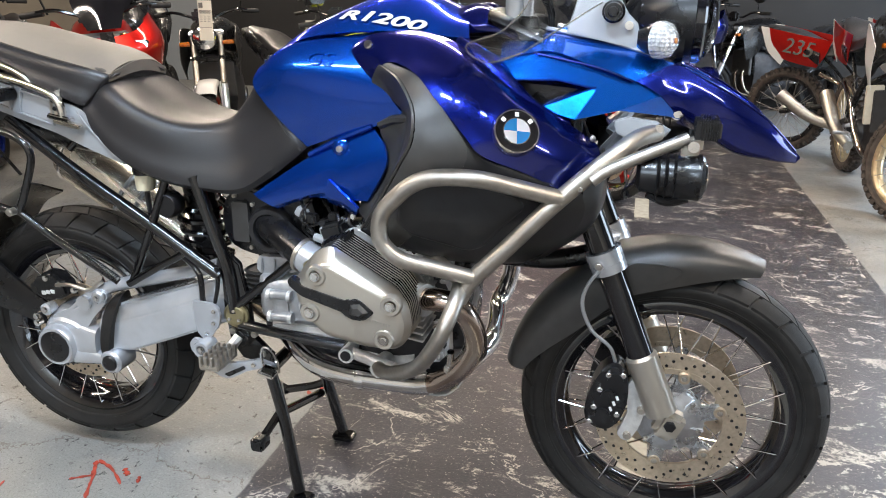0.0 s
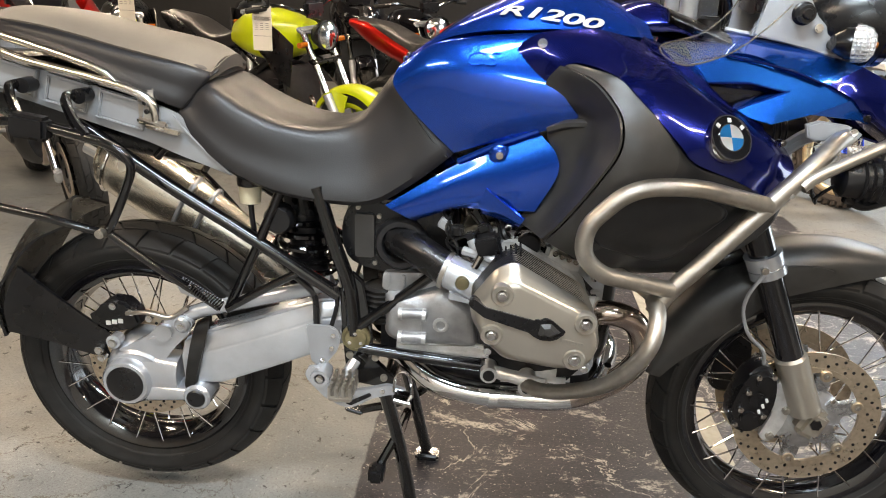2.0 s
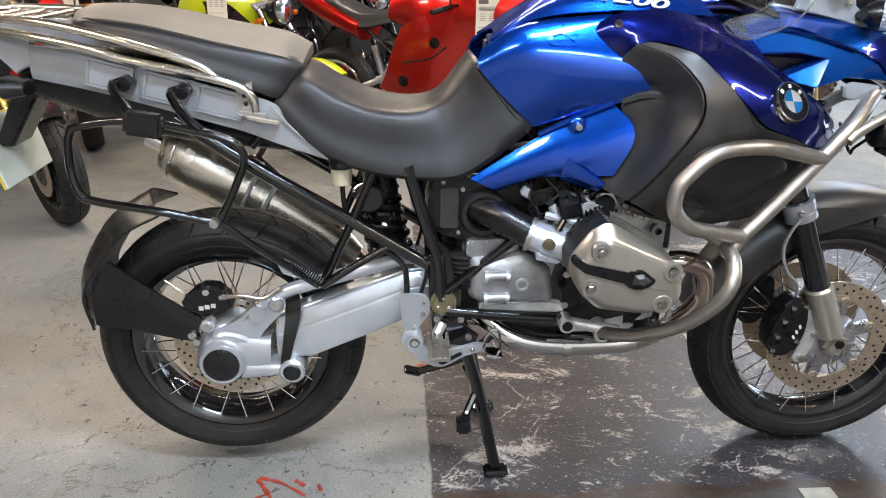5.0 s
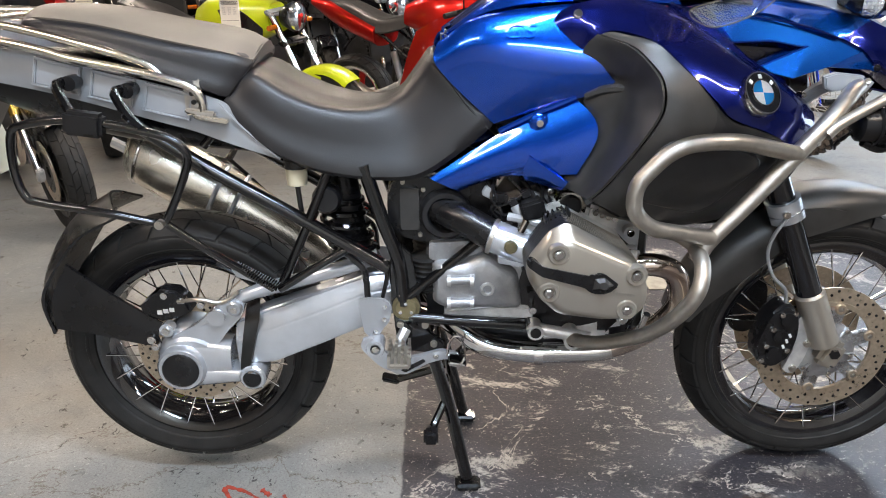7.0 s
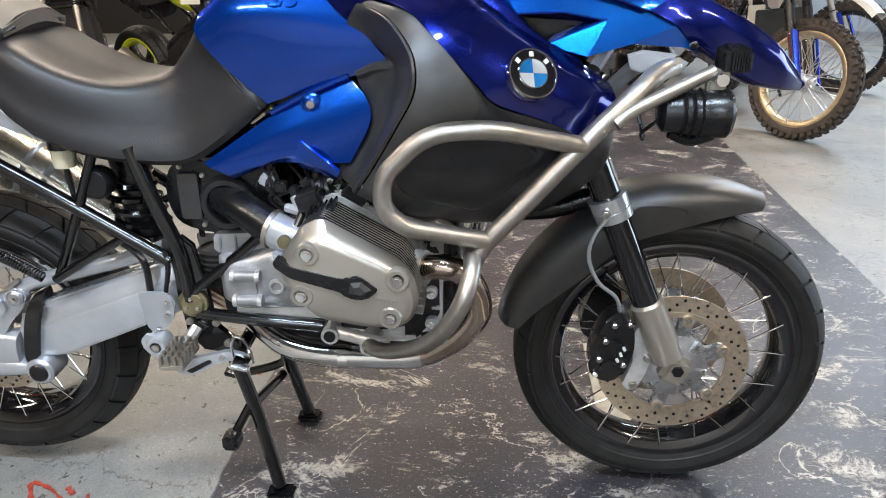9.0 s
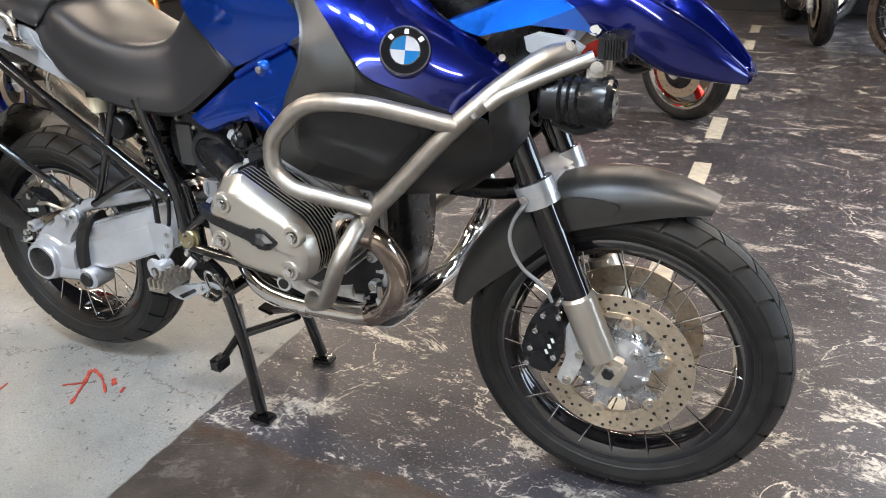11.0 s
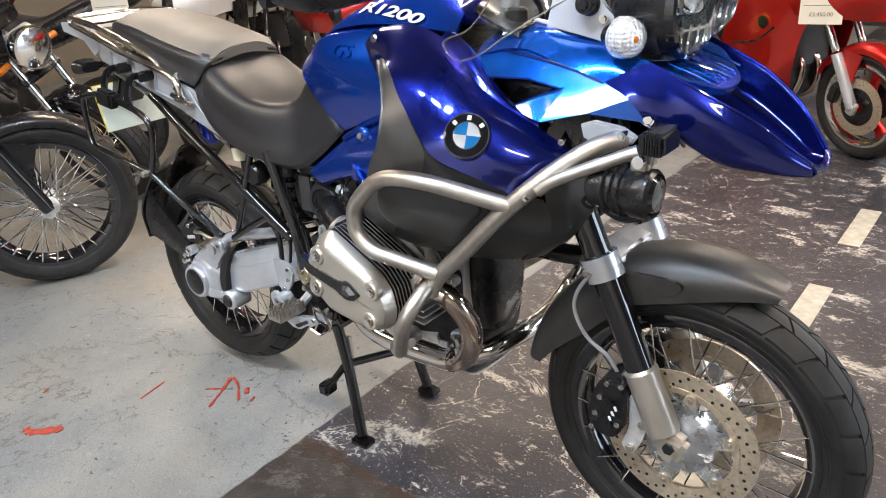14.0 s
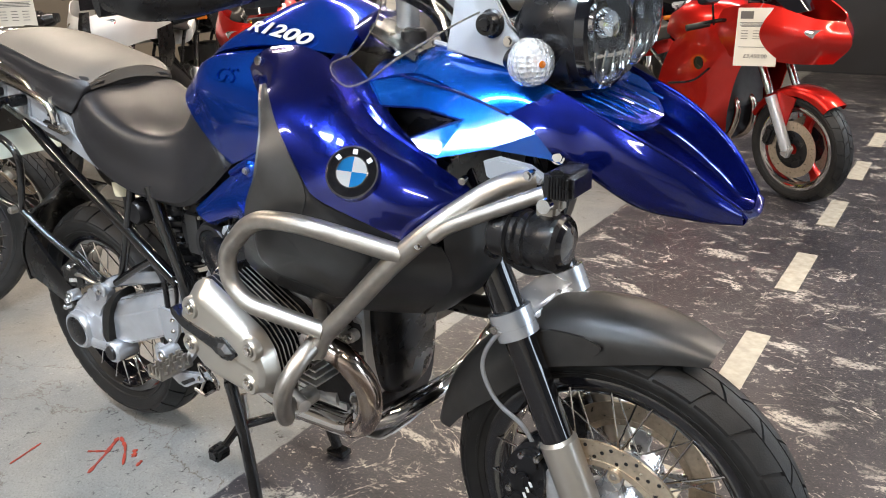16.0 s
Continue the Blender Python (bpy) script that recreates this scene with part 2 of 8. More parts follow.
def place(u, v, h, c, axis):
    return {"y": (c[0] + u, c[1] + h, c[2] + v), "x": (c[0] + h, c[1] + u, c[2] + v), "z": (c[0] + u, c[1] + v, c[2] + h)}[axis]


def rod(a, b, r, n=12, bm=None, ends=None):
    return tube([a, b], r, n, bm=bm, ends=ends)


def plate(outline, y0, y1, bevel=0.003, bm=None, smooth=0):
    """A plate with an outline in x and z, between two values of y."""
    bm = bm or bmesh.new()
    pts = [(x, z) for x, z in outline]
    if smooth:
        pts = [(v.x, v.y) for v in spline([(x, z, 0) for x, z in outline], smooth, True)]
    a = [bm.verts.new((x, y0, z)) for x, z in pts]
    b = [bm.verts.new((x, y1, z)) for x, z in pts]
    f = [bm.faces.new(a), bm.faces.new(b)]
    n = len(pts)
    for i in range(n):
        bm.faces.new((a[i], a[(i + 1) % n], b[(i + 1) % n], b[i]))
    if bevel:
        es = {e for q in f for e in q.edges}
        bmesh.ops.bevel(bm, geom=list(es), offset=bevel, segments=2, affect="EDGES", clamp_overlap=True)
    return bm


def block(centre, size, bevel=0.004, turn=None, bm=None):
    bm = bm or bmesh.new()
    got = bmesh.ops.create_cube(bm, size=1.0)
    vs = got["verts"]
    bmesh.ops.scale(bm, vec=size, verts=vs)
    if bevel:
        es = list({e for v in vs for e in v.link_edges})
        vs = bmesh.ops.bevel(bm, geom=es, offset=min(bevel, min(size) * 0.4), segments=2, affect="EDGES", clamp_overlap=True)["verts"]
    m = Matrix.Translation(centre) @ (turn or Matrix())
    bmesh.ops.transform(bm, matrix=m, verts=list(set(vs)))
    return bm


def rounded(pts, r, n=4):
    """An outline with its corners rounded off, n+1 places a corner."""
    out = []
    k = len(pts)
    for i in range(k):
        p, a, c = Vector(pts[i]), Vector(pts[i - 1]), Vector(pts[(i + 1) % k])
        da, dc = a - p, c - p
        d = min(r, da.length * 0.45, dc.length * 0.45)
        u, v = p + da.normalized() * d, p + dc.normalized() * d
        for j in range(n + 1):
            f = j / n
            q = u * (1 - f) ** 2 + p * 2 * f * (1 - f) + v * f * f
            out.append((q.x, q.y))
    return out


def loft(steps, bm=None):
    """A solid through outlines (x, z) of equal count, each at its y."""
    bm = bm or bmesh.new()
    rows = [[bm.verts.new((x, y, z)) for x, z in o] for y, o in steps]
    grid_faces(bm, rows, wrap_u=True)
    bm.faces.new(rows[0])
    bm.faces.new(rows[-1])
    return bm


def shrink(o, d):
    """An outline moved inwards by d, towards its middle."""
    cx, cz = sum(p[0] for p in o) / len(o), sum(p[1] for p in o) / len(o)
    out = []
    for x, z in o:
        l = math.hypot(x - cx, z - cz)
        out.append((cx + (x - cx) * (l - d) / l, cz + (z - cz) * (l - d) / l))
    return out


def bolt(parent, at, r=0.008, out=(0, -1, 0), mat=None, label=""):
    o = Vector(out).normalized()
    a = Vector(at)
    bm = rod(a - o * 0.012, a + o * 0.004, r, 12)
    tube([a + o * 0.004, a + o * 0.007], r * 0.72, 6, bm=bm)
    return part("bolt", bm, mat or M_CHROME, parent, label)


def letters(name, body, size, m, mat, parent, depth=0.0006, shear=0.0, bend=None, bold=0.0):
    """Writing as a mesh, set in the built-in font."""
    cu = bpy.data.curves.new(name, "FONT")
    cu.body, cu.size, cu.extrude, cu.shear = body, size, depth, shear
    cu.align_x, cu.offset = "CENTER", bold
    tmp = new(name, cu)
    me = bpy.data.meshes.new_from_object(tmp.evaluated_get(bpy.context.evaluated_depsgraph_get()))
    bpy.data.objects.remove(tmp)
    me.transform(m)
    if bend:
        for v in me.vertices:
            v.co = bend(v.co)
    me.materials.append(mat)
    ob = new(name, me)
    ob.parent = parent
    return ob


# ---- the room ----
def floor_material():
    m = bpy.data.materials.new("painted_concrete")
    m.use_nodes = True
    t = m.node_tree
    L, N = t.links.new, t.nodes.new
    p = t.nodes["Principled BSDF"]
    co = N("ShaderNodeTexCoord")
    sep = N("ShaderNodeSeparateXYZ")
    L(co.outputs["Object"], sep.inputs[0])

    def noise_(scale, detail=8, rough=0.6, dist=0.0, stretch=None):
        n = N("ShaderNodeTexNoise")
        n.inputs["Scale"].default_value, n.inputs["Detail"].default_value = scale, detail
        n.inputs["Roughness"].default_value, n.inputs["Distortion"].default_value = rough, dist
        if stretch:
            mp = N("ShaderNodeMapping")
            mp.inputs["Scale"].default_value = stretch
            L(co.outputs["Object"], mp.inputs[0])
            L(mp.outputs[0], n.inputs["Vector"])
        else:
            L(co.outputs["Object"], n.inputs["Vector"])
        return n.outputs[0]

    def mth(op, a, b=None, c=None):
        n = N("ShaderNodeMath")
        n.operation = op
        for i, v in enumerate((a, b, c)):
            if v is not None:
                if isinstance(v, (int, float)):
                    n.inputs[i].default_value = v
                else:
                    L(v, n.inputs[i])
        return n.outputs[0]

    def step_(v, lo, hi):
        n = N("ShaderNodeMapRange")
        n.inputs[1].default_value, n.inputs[2].default_value = lo, hi
        L(v, n.inputs[0])
        return n.outputs[0]

    def mix(f, a, b):
        n = N("ShaderNodeMix")
        n.data_type = "RGBA"
        L(f, n.inputs[0])
        for i, v in ((6, a), (7, b)):
            if isinstance(v, tuple):
                n.inputs[i].default_value = (*v, 1)
            else:
                L(v, n.inputs[i])
        return n.outputs[2]

    wob = mth("MULTIPLY_ADD", noise_(18, 6), 0.02, -0.01)
    x = mth("ADD", sep.outputs[0], wob)
    lane = mth("MULTIPLY", step_(x, 0.487, 0.493), step_(x, 2.512, 2.506))
    near = step_(mth("ADD", sep.outputs[1], mth("MULTIPLY_ADD", noise_(3.5, 8), 0.16, -0.08)), -0.205, -0.225)
    # light painted concrete with stains and small chips
    white = mix(step_(noise_(1.3, 10), 0.3, 0.7), (0.145, 0.165, 0.18), (0.30, 0.288, 0.262))
    white = mix(mth("MULTIPLY", step_(noise_(7, 9, 0.65, 0.6), 0.50, 0.75), 0.6), white, (0.14, 0.15, 0.155))
    white = mix(mth("MULTIPLY", step_(noise_(170, 4, 0.75), 0.50, 0.66), 0.75), white, (0.115, 0.112, 0.105))
    white = mix(mth("MULTIPLY", step_(noise_(95, 5, 0.7), 0.60, 0.68), 0.8), white, (0.40, 0.39, 0.37))
    white = mix(mth("MULTIPLY", step_(noise_(34, 8, 0.7, 0.6), 0.605, 0.63), step_(noise_(3.1, 5), 0.38, 0.54)), white, (0.045, 0.042, 0.04))
    white = mix(mth("MULTIPLY", step_(noise_(22, 9, 0.75, 0.3), 0.60, 0.66), 0.5), white, (0.36, 0.36, 0.34))
    crack = step_(mth("ABSOLUTE", mth("SUBTRACT", noise_(0.9, 9, 0.62, 0.3), 0.5)), 0.0030, 0.001)
    white = mix(mth("MULTIPLY", crack, 0.75), white, (0.10, 0.08, 0.062))
    white = mix(mth("MULTIPLY", step_(noise_(0.8, 7, 0.6, 0.8), 0.52, 0.70), 0.45), white, (0.22, 0.185, 0.14))
    # worn dark paint in the lane
    dark = mix(step_(noise_(2.2, 10, 0.62), 0.35, 0.7), (0.016, 0.0165, 0.022), (0.044, 0.042, 0.050))
    dark = mix(mth("MULTIPLY", step_(noise_(130, 4, 0.7), 0.45, 0.75), 0.45), dark, (0.095, 0.086, 0.092))
    zone = step_(noise_(1.5, 6, 0.55), 0.34, 0.54)
    grit = step_(noise_(85, 6, 0.7), 0.40, 0.52)
    patch = mth("MULTIPLY", step_(noise_(5.2, 14, 0.74, 0.5, (0.8, 1.3, 1.0)), 0.560, 0.600), grit)
    chips = mth("MULTIPLY", mth("MAXIMUM", patch, step_(noise_(11, 15, 0.78, 0.3, (0.75, 1.4, 1.0)), 0.590, 0.615)), zone)
    flake = mth("MULTIPLY", step_(noise_(36, 12, 0.75, 0.5, (0.8, 1.3, 1.0)), 0.600, 0.625), step_(noise_(2.4, 5), 0.36, 0.52))
    scratch = mth("MULTIPLY", step_(mth("ABSOLUTE", mth("SUBTRACT", noise_(1.7, 8, 0.6, 1.2), 0.5)), 0.0055, 0.0020), step_(noise_(4.5, 6), 0.48, 0.56))
    spots = step_(noise_(120, 4, 0.62, 0.3), 0.640, 0.665)
    wear = mth("MAXIMUM", mth("MAXIMUM", chips, scratch), mth("MAXIMUM", flake, mth("MULTIPLY", spots, 0.75)))
    brown = mix(step_(noise_(6, 10, 0.65), 0.3, 0.7), (0.026, 0.021, 0.018), (0.066, 0.054, 0.046))
    dark = mix(mth("MULTIPLY", wear, mth("SUBTRACT", 1.0, mth("MULTIPLY", near, 0.88))), mix(near, dark, brown), (0.47, 0.44, 0.395))
    seam = mth("MULTIPLY", near, step_(mth("ADD", sep.outputs[1], mth("MULTIPLY_ADD", noise_(3.5, 8), 0.16, -0.08)), -0.262, -0.235))
    dark = mix(mth("MULTIPLY", seam, step_(noise_(9, 9, 0.7), 0.38, 0.56)), dark, (0.045, 0.026, 0.018))
    L(mix(lane, white, dark), p.inputs["Base Color"])
    p.inputs["Specular IOR Level"].default_value = 0.38
    rough = mth("MULTIPLY_ADD", noise_(5, 9, 0.65), 0.30, mth("MULTIPLY_ADD", lane, -0.06, 0.24))
    L(mth("ADD", rough, mth("MULTIPLY", wear, 0.1)), p.inputs["Roughness"])
    b = N("ShaderNodeBump")
    b.inputs["Strength"].default_value, b.inputs["Distance"].default_value = 0.55, 0.004
    h = mth("ADD", mth("ADD", mth("MULTIPLY", noise_(42, 8, 0.6), 0.35), mth("MULTIPLY", noise_(150, 5, 0.65), 0.55)), mth("MULTIPLY", mth("SUBTRACT", 1.0, mth("MULTIPLY", wear, lane)), 0.15))
    L(h, b.inputs["Height"])
    L(b.outputs[0], p.inputs["Normal"])
    return m


X0, X1, Y0, Y1, H = -6.2, 9.6, -5.0, 8.2, 3.3
M_WALL = material("pale_wall_paint", (0.20, 0.17, 0.13), 0.7, var=0.08, scale=1.5, bump=0.3, bscale=60)
M_WALLG = material("grey_blue_wall_paint", (0.24, 0.265, 0.29), 0.65, var=0.1, scale=1.2, bump=0.3, bscale=60)
# bright cream for the unseen south wall, so it bounces frontal fill
M_BOUNCE = material("cream_wall_paint", (0.62, 0.58, 0.51), 0.7, var=0.08, scale=1.5, bump=0.3, bscale=60)
M_DARKWALL = material("black_wall_paint", (0.012, 0.012, 0.013), 0.5, var=0.3, scale=2)
M_CEIL = material("ceiling_paint", (0.16, 0.155, 0.15), 0.8, var=0.06, scale=1.5)
bm = bmesh.new()
bmesh.ops.create_grid(bm, x_segments=8, y_segments=8, size=1)
bmesh.ops.transform(bm, matrix=Matrix.Translation(((X0 + X1) / 2, (Y0 + Y1) / 2, 0)) @ Matrix.Diagonal(((X1 - X0) / 2, (Y1 - Y0) / 2, 1, 1)), verts=bm.verts)
tagged(part("floor", bm, floor_material(), None), "pale painted concrete floor with a worn dark painted lane", "floor", kind="structure")


def wall(name, x0, x1, y0, y1, z0, z1, mat, label):
    return tagged(part(name, block(((x0 + x1) / 2, (y0 + y1) / 2, (z0 + z1) / 2), (x1 - x0, y1 - y0, z1 - z0), 0), mat, None), label, "wall", kind="structure")


wall("wall_north", X0, X1, Y1, Y1 + 0.2, 0, H, M_WALLG, "pale grey-blue painted wall at the back of the showroom")
wall("wall_west", X0 - 0.2, X0, Y0 - 0.2, Y1 + 0.2, 0, H, M_WALL, "cream painted showroom wall")
for nm, y0, y1, z0, z1 in (("wall_east", Y0 - 0.2, 0.6, 0, H), ("wall_east_2", 4.6, Y1 + 0.2, 0, H), ("wall_east_3", 0.6, 4.6, 2.8, H)):
    wall(nm, X1, X1 + 0.2, y0, y1, z0, z1, M_WALLG, "pale grey-blue painted wall beside the wide doorway")
# never in view; its bright surface acts as a reflector for the side faces
wall("wall_south", X0, X1, Y0 - 0.2, Y0, 0, H, M_BOUNCE, "unseen front wall, kept bright cream to bounce fill light onto the motorcycle")
bm = block(((X0 + X1) / 2, (Y0 + Y1) / 2, H + 0.1), (X1 - X0 + 0.4, Y1 - Y0 + 0.4, 0.2), 0)
tagged(part("ceiling", bm, M_CEIL, None), "plain dark grey painted ceiling", "ceiling", kind="structure")
# dark panelling low on the back wall
tagged(part("wall_panel", block((0.1, Y1 - 0.16, 1.0), (9.0, 0.3, 2.0), 0.004), M_DARKWALL, None), "black painted panelling along the back wall", "wall panel", kind="structure")

M_TUBE = material("lit_tube", WARM, 0.5, emit=5.0)
for tx, ty in TUBES:
    lamp = tagged(new("ceiling_light"), "white batten ceiling light with a lit tube", "ceiling light", "ceiling lights")
    lamp.location = (tx, ty, 3.06)
    part("housing", block((0, 0, 0.14), (1.56, 0.14, 0.2), 0.01), M_WHITE, lamp)
    part("diffuser", block((0, 0, 0.01), (1.5, 0.11, 0.05), 0.01), M_TUBE, lamp, "warm white lit diffuser")

M_PANEL = material("lit_panel", COOL, 0.5, emit=5.0)
for tx, ty, sx, sy, watts in PANELS:
    lamp = tagged(new("ceiling_panel"), "white ceiling panel lit cool white", "ceiling light", "ceiling panels")
    lamp.location = (tx, ty, 3.06)
    part("housing", block((0, 0, 0.14), (sx + 0.08, sy + 0.08, 0.2), 0.01), M_WHITE, lamp)
    part("diffuser", block((0, 0, 0.01), (sx, sy, 0.05), 0.01), M_PANEL, lamp, "cool white lit diffuser")

# painted dashes along the lane
M_DASH = material("worn_white_line_paint", (0.42, 0.40, 0.335), 0.55, var=0.3, scale=28, bump=0.5, bscale=90, second=(0.30, 0.28, 0.23))
for y0, ln in ((-0.70, 0.46), (0.16, 0.42), (1.02, 0.45), (1.90, 0.45), (2.78, 0.45), (3.70, 0.45), (4.6, 0.45), (5.5, 0.45), (6.4, 0.45)):
    tagged(part("lane_mark", block((1.457, y0 + ln / 2, 0.001), (0.083, ln, 0.004), 0), M_DASH, None), "short worn white dash painted on the dark lane", "floor marking", "lane dashes", "structure")

# red paint scribbles
M_REDPAINT = material("red_floor_paint", (0.36, 0.048, 0.026), 0.6, var=0.3, scale=60)
rr = random.Random(5)


def smear(points, w):
    bm = bmesh.new()
    line = spline([(x, y, 0) for x, y in points], 14)
    a, b_ = [], []
    for i, p in enumerate(line):
        d = (line[min(i + 1, 13)] - line[max(i - 1, 0)]).normalized()
        n = Vector((-d.y, d.x, 0))
        q = w * rr.uniform(0.25, 0.85) * (0.55 if i in (0, 13) else 1)
        a.append(bm.verts.new(p + n * q + Vector((0, 0, 0.003))))
        b_.append(bm.verts.new(p - n * q * rr.uniform(0.6, 1.2) + Vector((0, 0, 0.003))))
    low = [[bm.verts.new((v.co.x, v.co.y, 0.0005)) for v in row] for row in (a, b_)]
    for i in range(13):
        bm.faces.new((a[i], a[i + 1], b_[i + 1], b_[i]))
        bm.faces.new((a[i], a[i + 1], low[0][i + 1], low[0][i]))
        bm.faces.new((b_[i], b_[i + 1], low[1][i + 1], low[1][i]))
    return bm


scr = tagged(new("paint_scribble"), "red paint scribble shaped like an arrow on the pale floor", "paint mark", kind="structure")
for pts, w in (([(0.055, -0.135), (0.115, -0.162), (0.178, -0.212)], 0.007), ([(0.050, -0.140), (0.085, -0.200), (0.128, -0.285)], 0.009), ([(0.145, -0.150), (0.172, -0.172)], 0.010), ([(0.205, -0.17), (0.215, -0.195)], 0.007),
               ([(0.035, -0.228), (0.085, -0.196)], 0.005), ([(-0.16, -0.60), (-0.22, -0.66), (-0.26, -0.67)], 0.024), ([(-0.12, -0.28), (-0.10, -0.38)], 0.004), ([(0.47, 0.40), (0.52, 0.41)], 0.012), ([(0.44, 0.37), (0.46, 0.35)], 0.008), ([(-0.42, -0.52), (-0.41, -0.54)], 0.005)):
    part("stroke", smear(pts, w), M_REDPAINT, scr)


# ---- wheels ----
def tread_blocks(bm, R, w, crown, count, lift=0.004):
    """Raised tread pieces on the crown of a tyre."""
    def at(a, s):
        r = R - crown * abs(s) ** 2.2 + 0.0
        return (r, s * w, a)

    def piece(a0, a1, s0, s1, skew):
        n, na = 4, 4
        top, low = [], []
        for e, store in ((0.0, top), (-lift - 0.002, low)):
            for k in range(na + 1):
                row = []
                for i in range(n + 1):
                    s = s0 + (s1 - s0) * i / n
                    a = a0 + (a1 - a0) * k / na + skew * (abs(s) - abs(s0))
                    r, y, _ = at(a, s)
                    row.append(bm.verts.new(((r + e) * math.cos(a), y, (r + e) * math.sin(a))))
                store.append(row)
        for k in range(na):
            for i in range(n):
                bm.faces.new((top[k][i], top[k][i + 1], top[k + 1][i + 1], top[k + 1][i]))
            for i in (0, n):
                bm.faces.new((top[k][i], top[k + 1][i], low[k + 1][i], low[k][i]))
        for i in range(n):
            for k in (0, na):
                bm.faces.new((top[k][i], top[k][i + 1], low[k][i + 1], low[k][i]))

    st = 2 * math.pi / count
    for k in range(count):
        a = k * st
        for sg in (-1, 1):
            o = 0 if sg < 0 else st / 2
            piece(a + o, a + o + st * 0.90, sg * 0.50, sg * 0.97, 0.10)
            piece(a + o, a + o + st * 0.93, sg * 0.03, sg * 0.46, -0.16)
    return bm


def tyre_bm(R, w, rim, crown, count, knobs=False):
    prof = [(rim - 0.006, -w * 0.62), (rim + 0.014, -w * 0.78), (rim + (R - rim) * 0.45, -w * 1.0), (R - crown - 0.008, -w * 1.0)]
    prof += [(R - 0.006 - crown * abs(s) ** 2.2, s * w) for s in (-0.97, -0.75, -0.5, -0.25, 0, 0.25, 0.5, 0.75, 0.97)]
    prof += [(r, -y) for r, y in reversed(prof[:4])]
    bm = lathe(prof, n=88)
    # sidewall ribs
    for sg in (-1, 1):
        lathe([(rim + 0.020, sg * w * 0.84), (rim + 0.022, sg * (w * 0.84 + 0.003)), (rim + 0.026, sg * (w * 0.86 + 0.003)), (rim + 0.028, sg * w * 0.86)], n=64, bm=bm)
    if knobs:
        for k in range(46):
            for s in (-0.85, -0.3, 0.3, 0.85):
                a = 2 * math.pi * (k + (0.5 if abs(s) > 0.5 else 0)) / 46
                m = Matrix.Rotation(-a, 4, "Y")
                vs = bmesh.ops.create_cube(bm, size=1)["verts"]
                bmesh.ops.transform(bm, matrix=m @ Matrix.Translation((R - crown * abs(s) ** 2.2 + 0.002, s * w, 0)) @ Matrix.Diagonal((0.024, w * 0.40, 0.026, 1)), verts=vs)
    return bm


def rim_bm(rim, w):
    """Deep drop-centre rim section."""
    prof = [(rim + 0.012, -w * 0.74), (rim + 0.012, -w * 0.66), (rim - 0.006, -w * 0.60), (rim - 0.012, -w * 0.30), (rim - 0.020, -w * 0.15), (rim - 0.020, w * 0.15), (rim - 0.012, w * 0.30), (rim - 0.006, w * 0.60), (rim + 0.012, w * 0.66), (rim + 0.012, w * 0.74)]
    prof += [(rim + 0.004, w * 0.80), (rim - 0.006, w * 0.76), (rim - 0.020, w * 0.62), (rim - 0.024, w * 0.3), (rim - 0.030, w * 0.15), (rim - 0.030, -w * 0.15), (rim - 0.024, -w * 0.3), (rim - 0.020, -w * 0.62), (rim - 0.006, -w * 0.76), (rim + 0.004, -w * 0.80)]
    return lathe(prof, n=72, closed=True)


def disc_bm(r0, r1, y, th=0.005, holes=0, n=72):
    return lathe([(r0, y - th / 2), (r1, y - th / 2), (r1, y + th / 2), (r0, y + th / 2)], n=n, closed=True)


def spoked_wheel(root, name, centre, R, w, rim, crown, count, spokes=40, rim_mat=None, spoke_mat=None, tyre_mat=None, hub_r=0.045, hub_w=0.06, hub_mat=None, knobs=False, spoke_r=0.0019, angle=0.0):
    """A wheel under root: rim > tyre, hub, spokes. Built round its own centre."""
    wh = part(name, rim_bm(rim, w), rim_mat or M_GLOSS, root, "wire-spoked wheel rim")
    wh.matrix_basis = pose(*centre, 0, angle, 0)
    part("tyre", tyre_bm(R, w, rim, crown, count, knobs), tyre_mat or M_RUBBER, wh, "black rubber tyre with worn tread")
    if not knobs:
        tagged(part("tread", tread_blocks(bmesh.new(), R, w, crown, count), tyre_mat or M_RUBBER, wh, "worn rubber tread blocks"), kind="stuff")
    part("hub", lathe([(0.0, -hub_w), (hub_r * 0.6, -hub_w), (hub_r, -hub_w + 0.008), (hub_r, -hub_w + 0.018), (hub_r * 0.62, -hub_w + 0.024), (hub_r * 0.55, 0), (hub_r * 0.62, hub_w - 0.024), (hub_r, hub_w - 0.018), (hub_r, hub_w - 0.008), (hub_r * 0.6, hub_w), (0, hub_w)], n=32), hub_mat or M_CAST, wh, "cast hub")
    made = {}
    for k in range(spokes):
        sg = -1 if k % 2 else 1
        cross = 1 if (k // 2) % 2 else -1
        if (sg, cross) not in made:
            a = 0.75 * cross
            made[sg, cross] = part("spoke", rod((hub_r * 0.92 * math.cos(a), sg * (hub_w - 0.013), hub_r * 0.92 * math.sin(a)), (rim - 0.004, sg * w * 0.70, 0), spoke_r, 6), spoke_mat or M_CHROME, wh)
            made[sg, cross].matrix_basis = pose(0, 0, 0, 0, 360 * k / spokes, 0)
        else:
            again(made[sg, cross], wh, pose(0, 0, 0, 0, 360 * k / spokes, 0))
    return wh


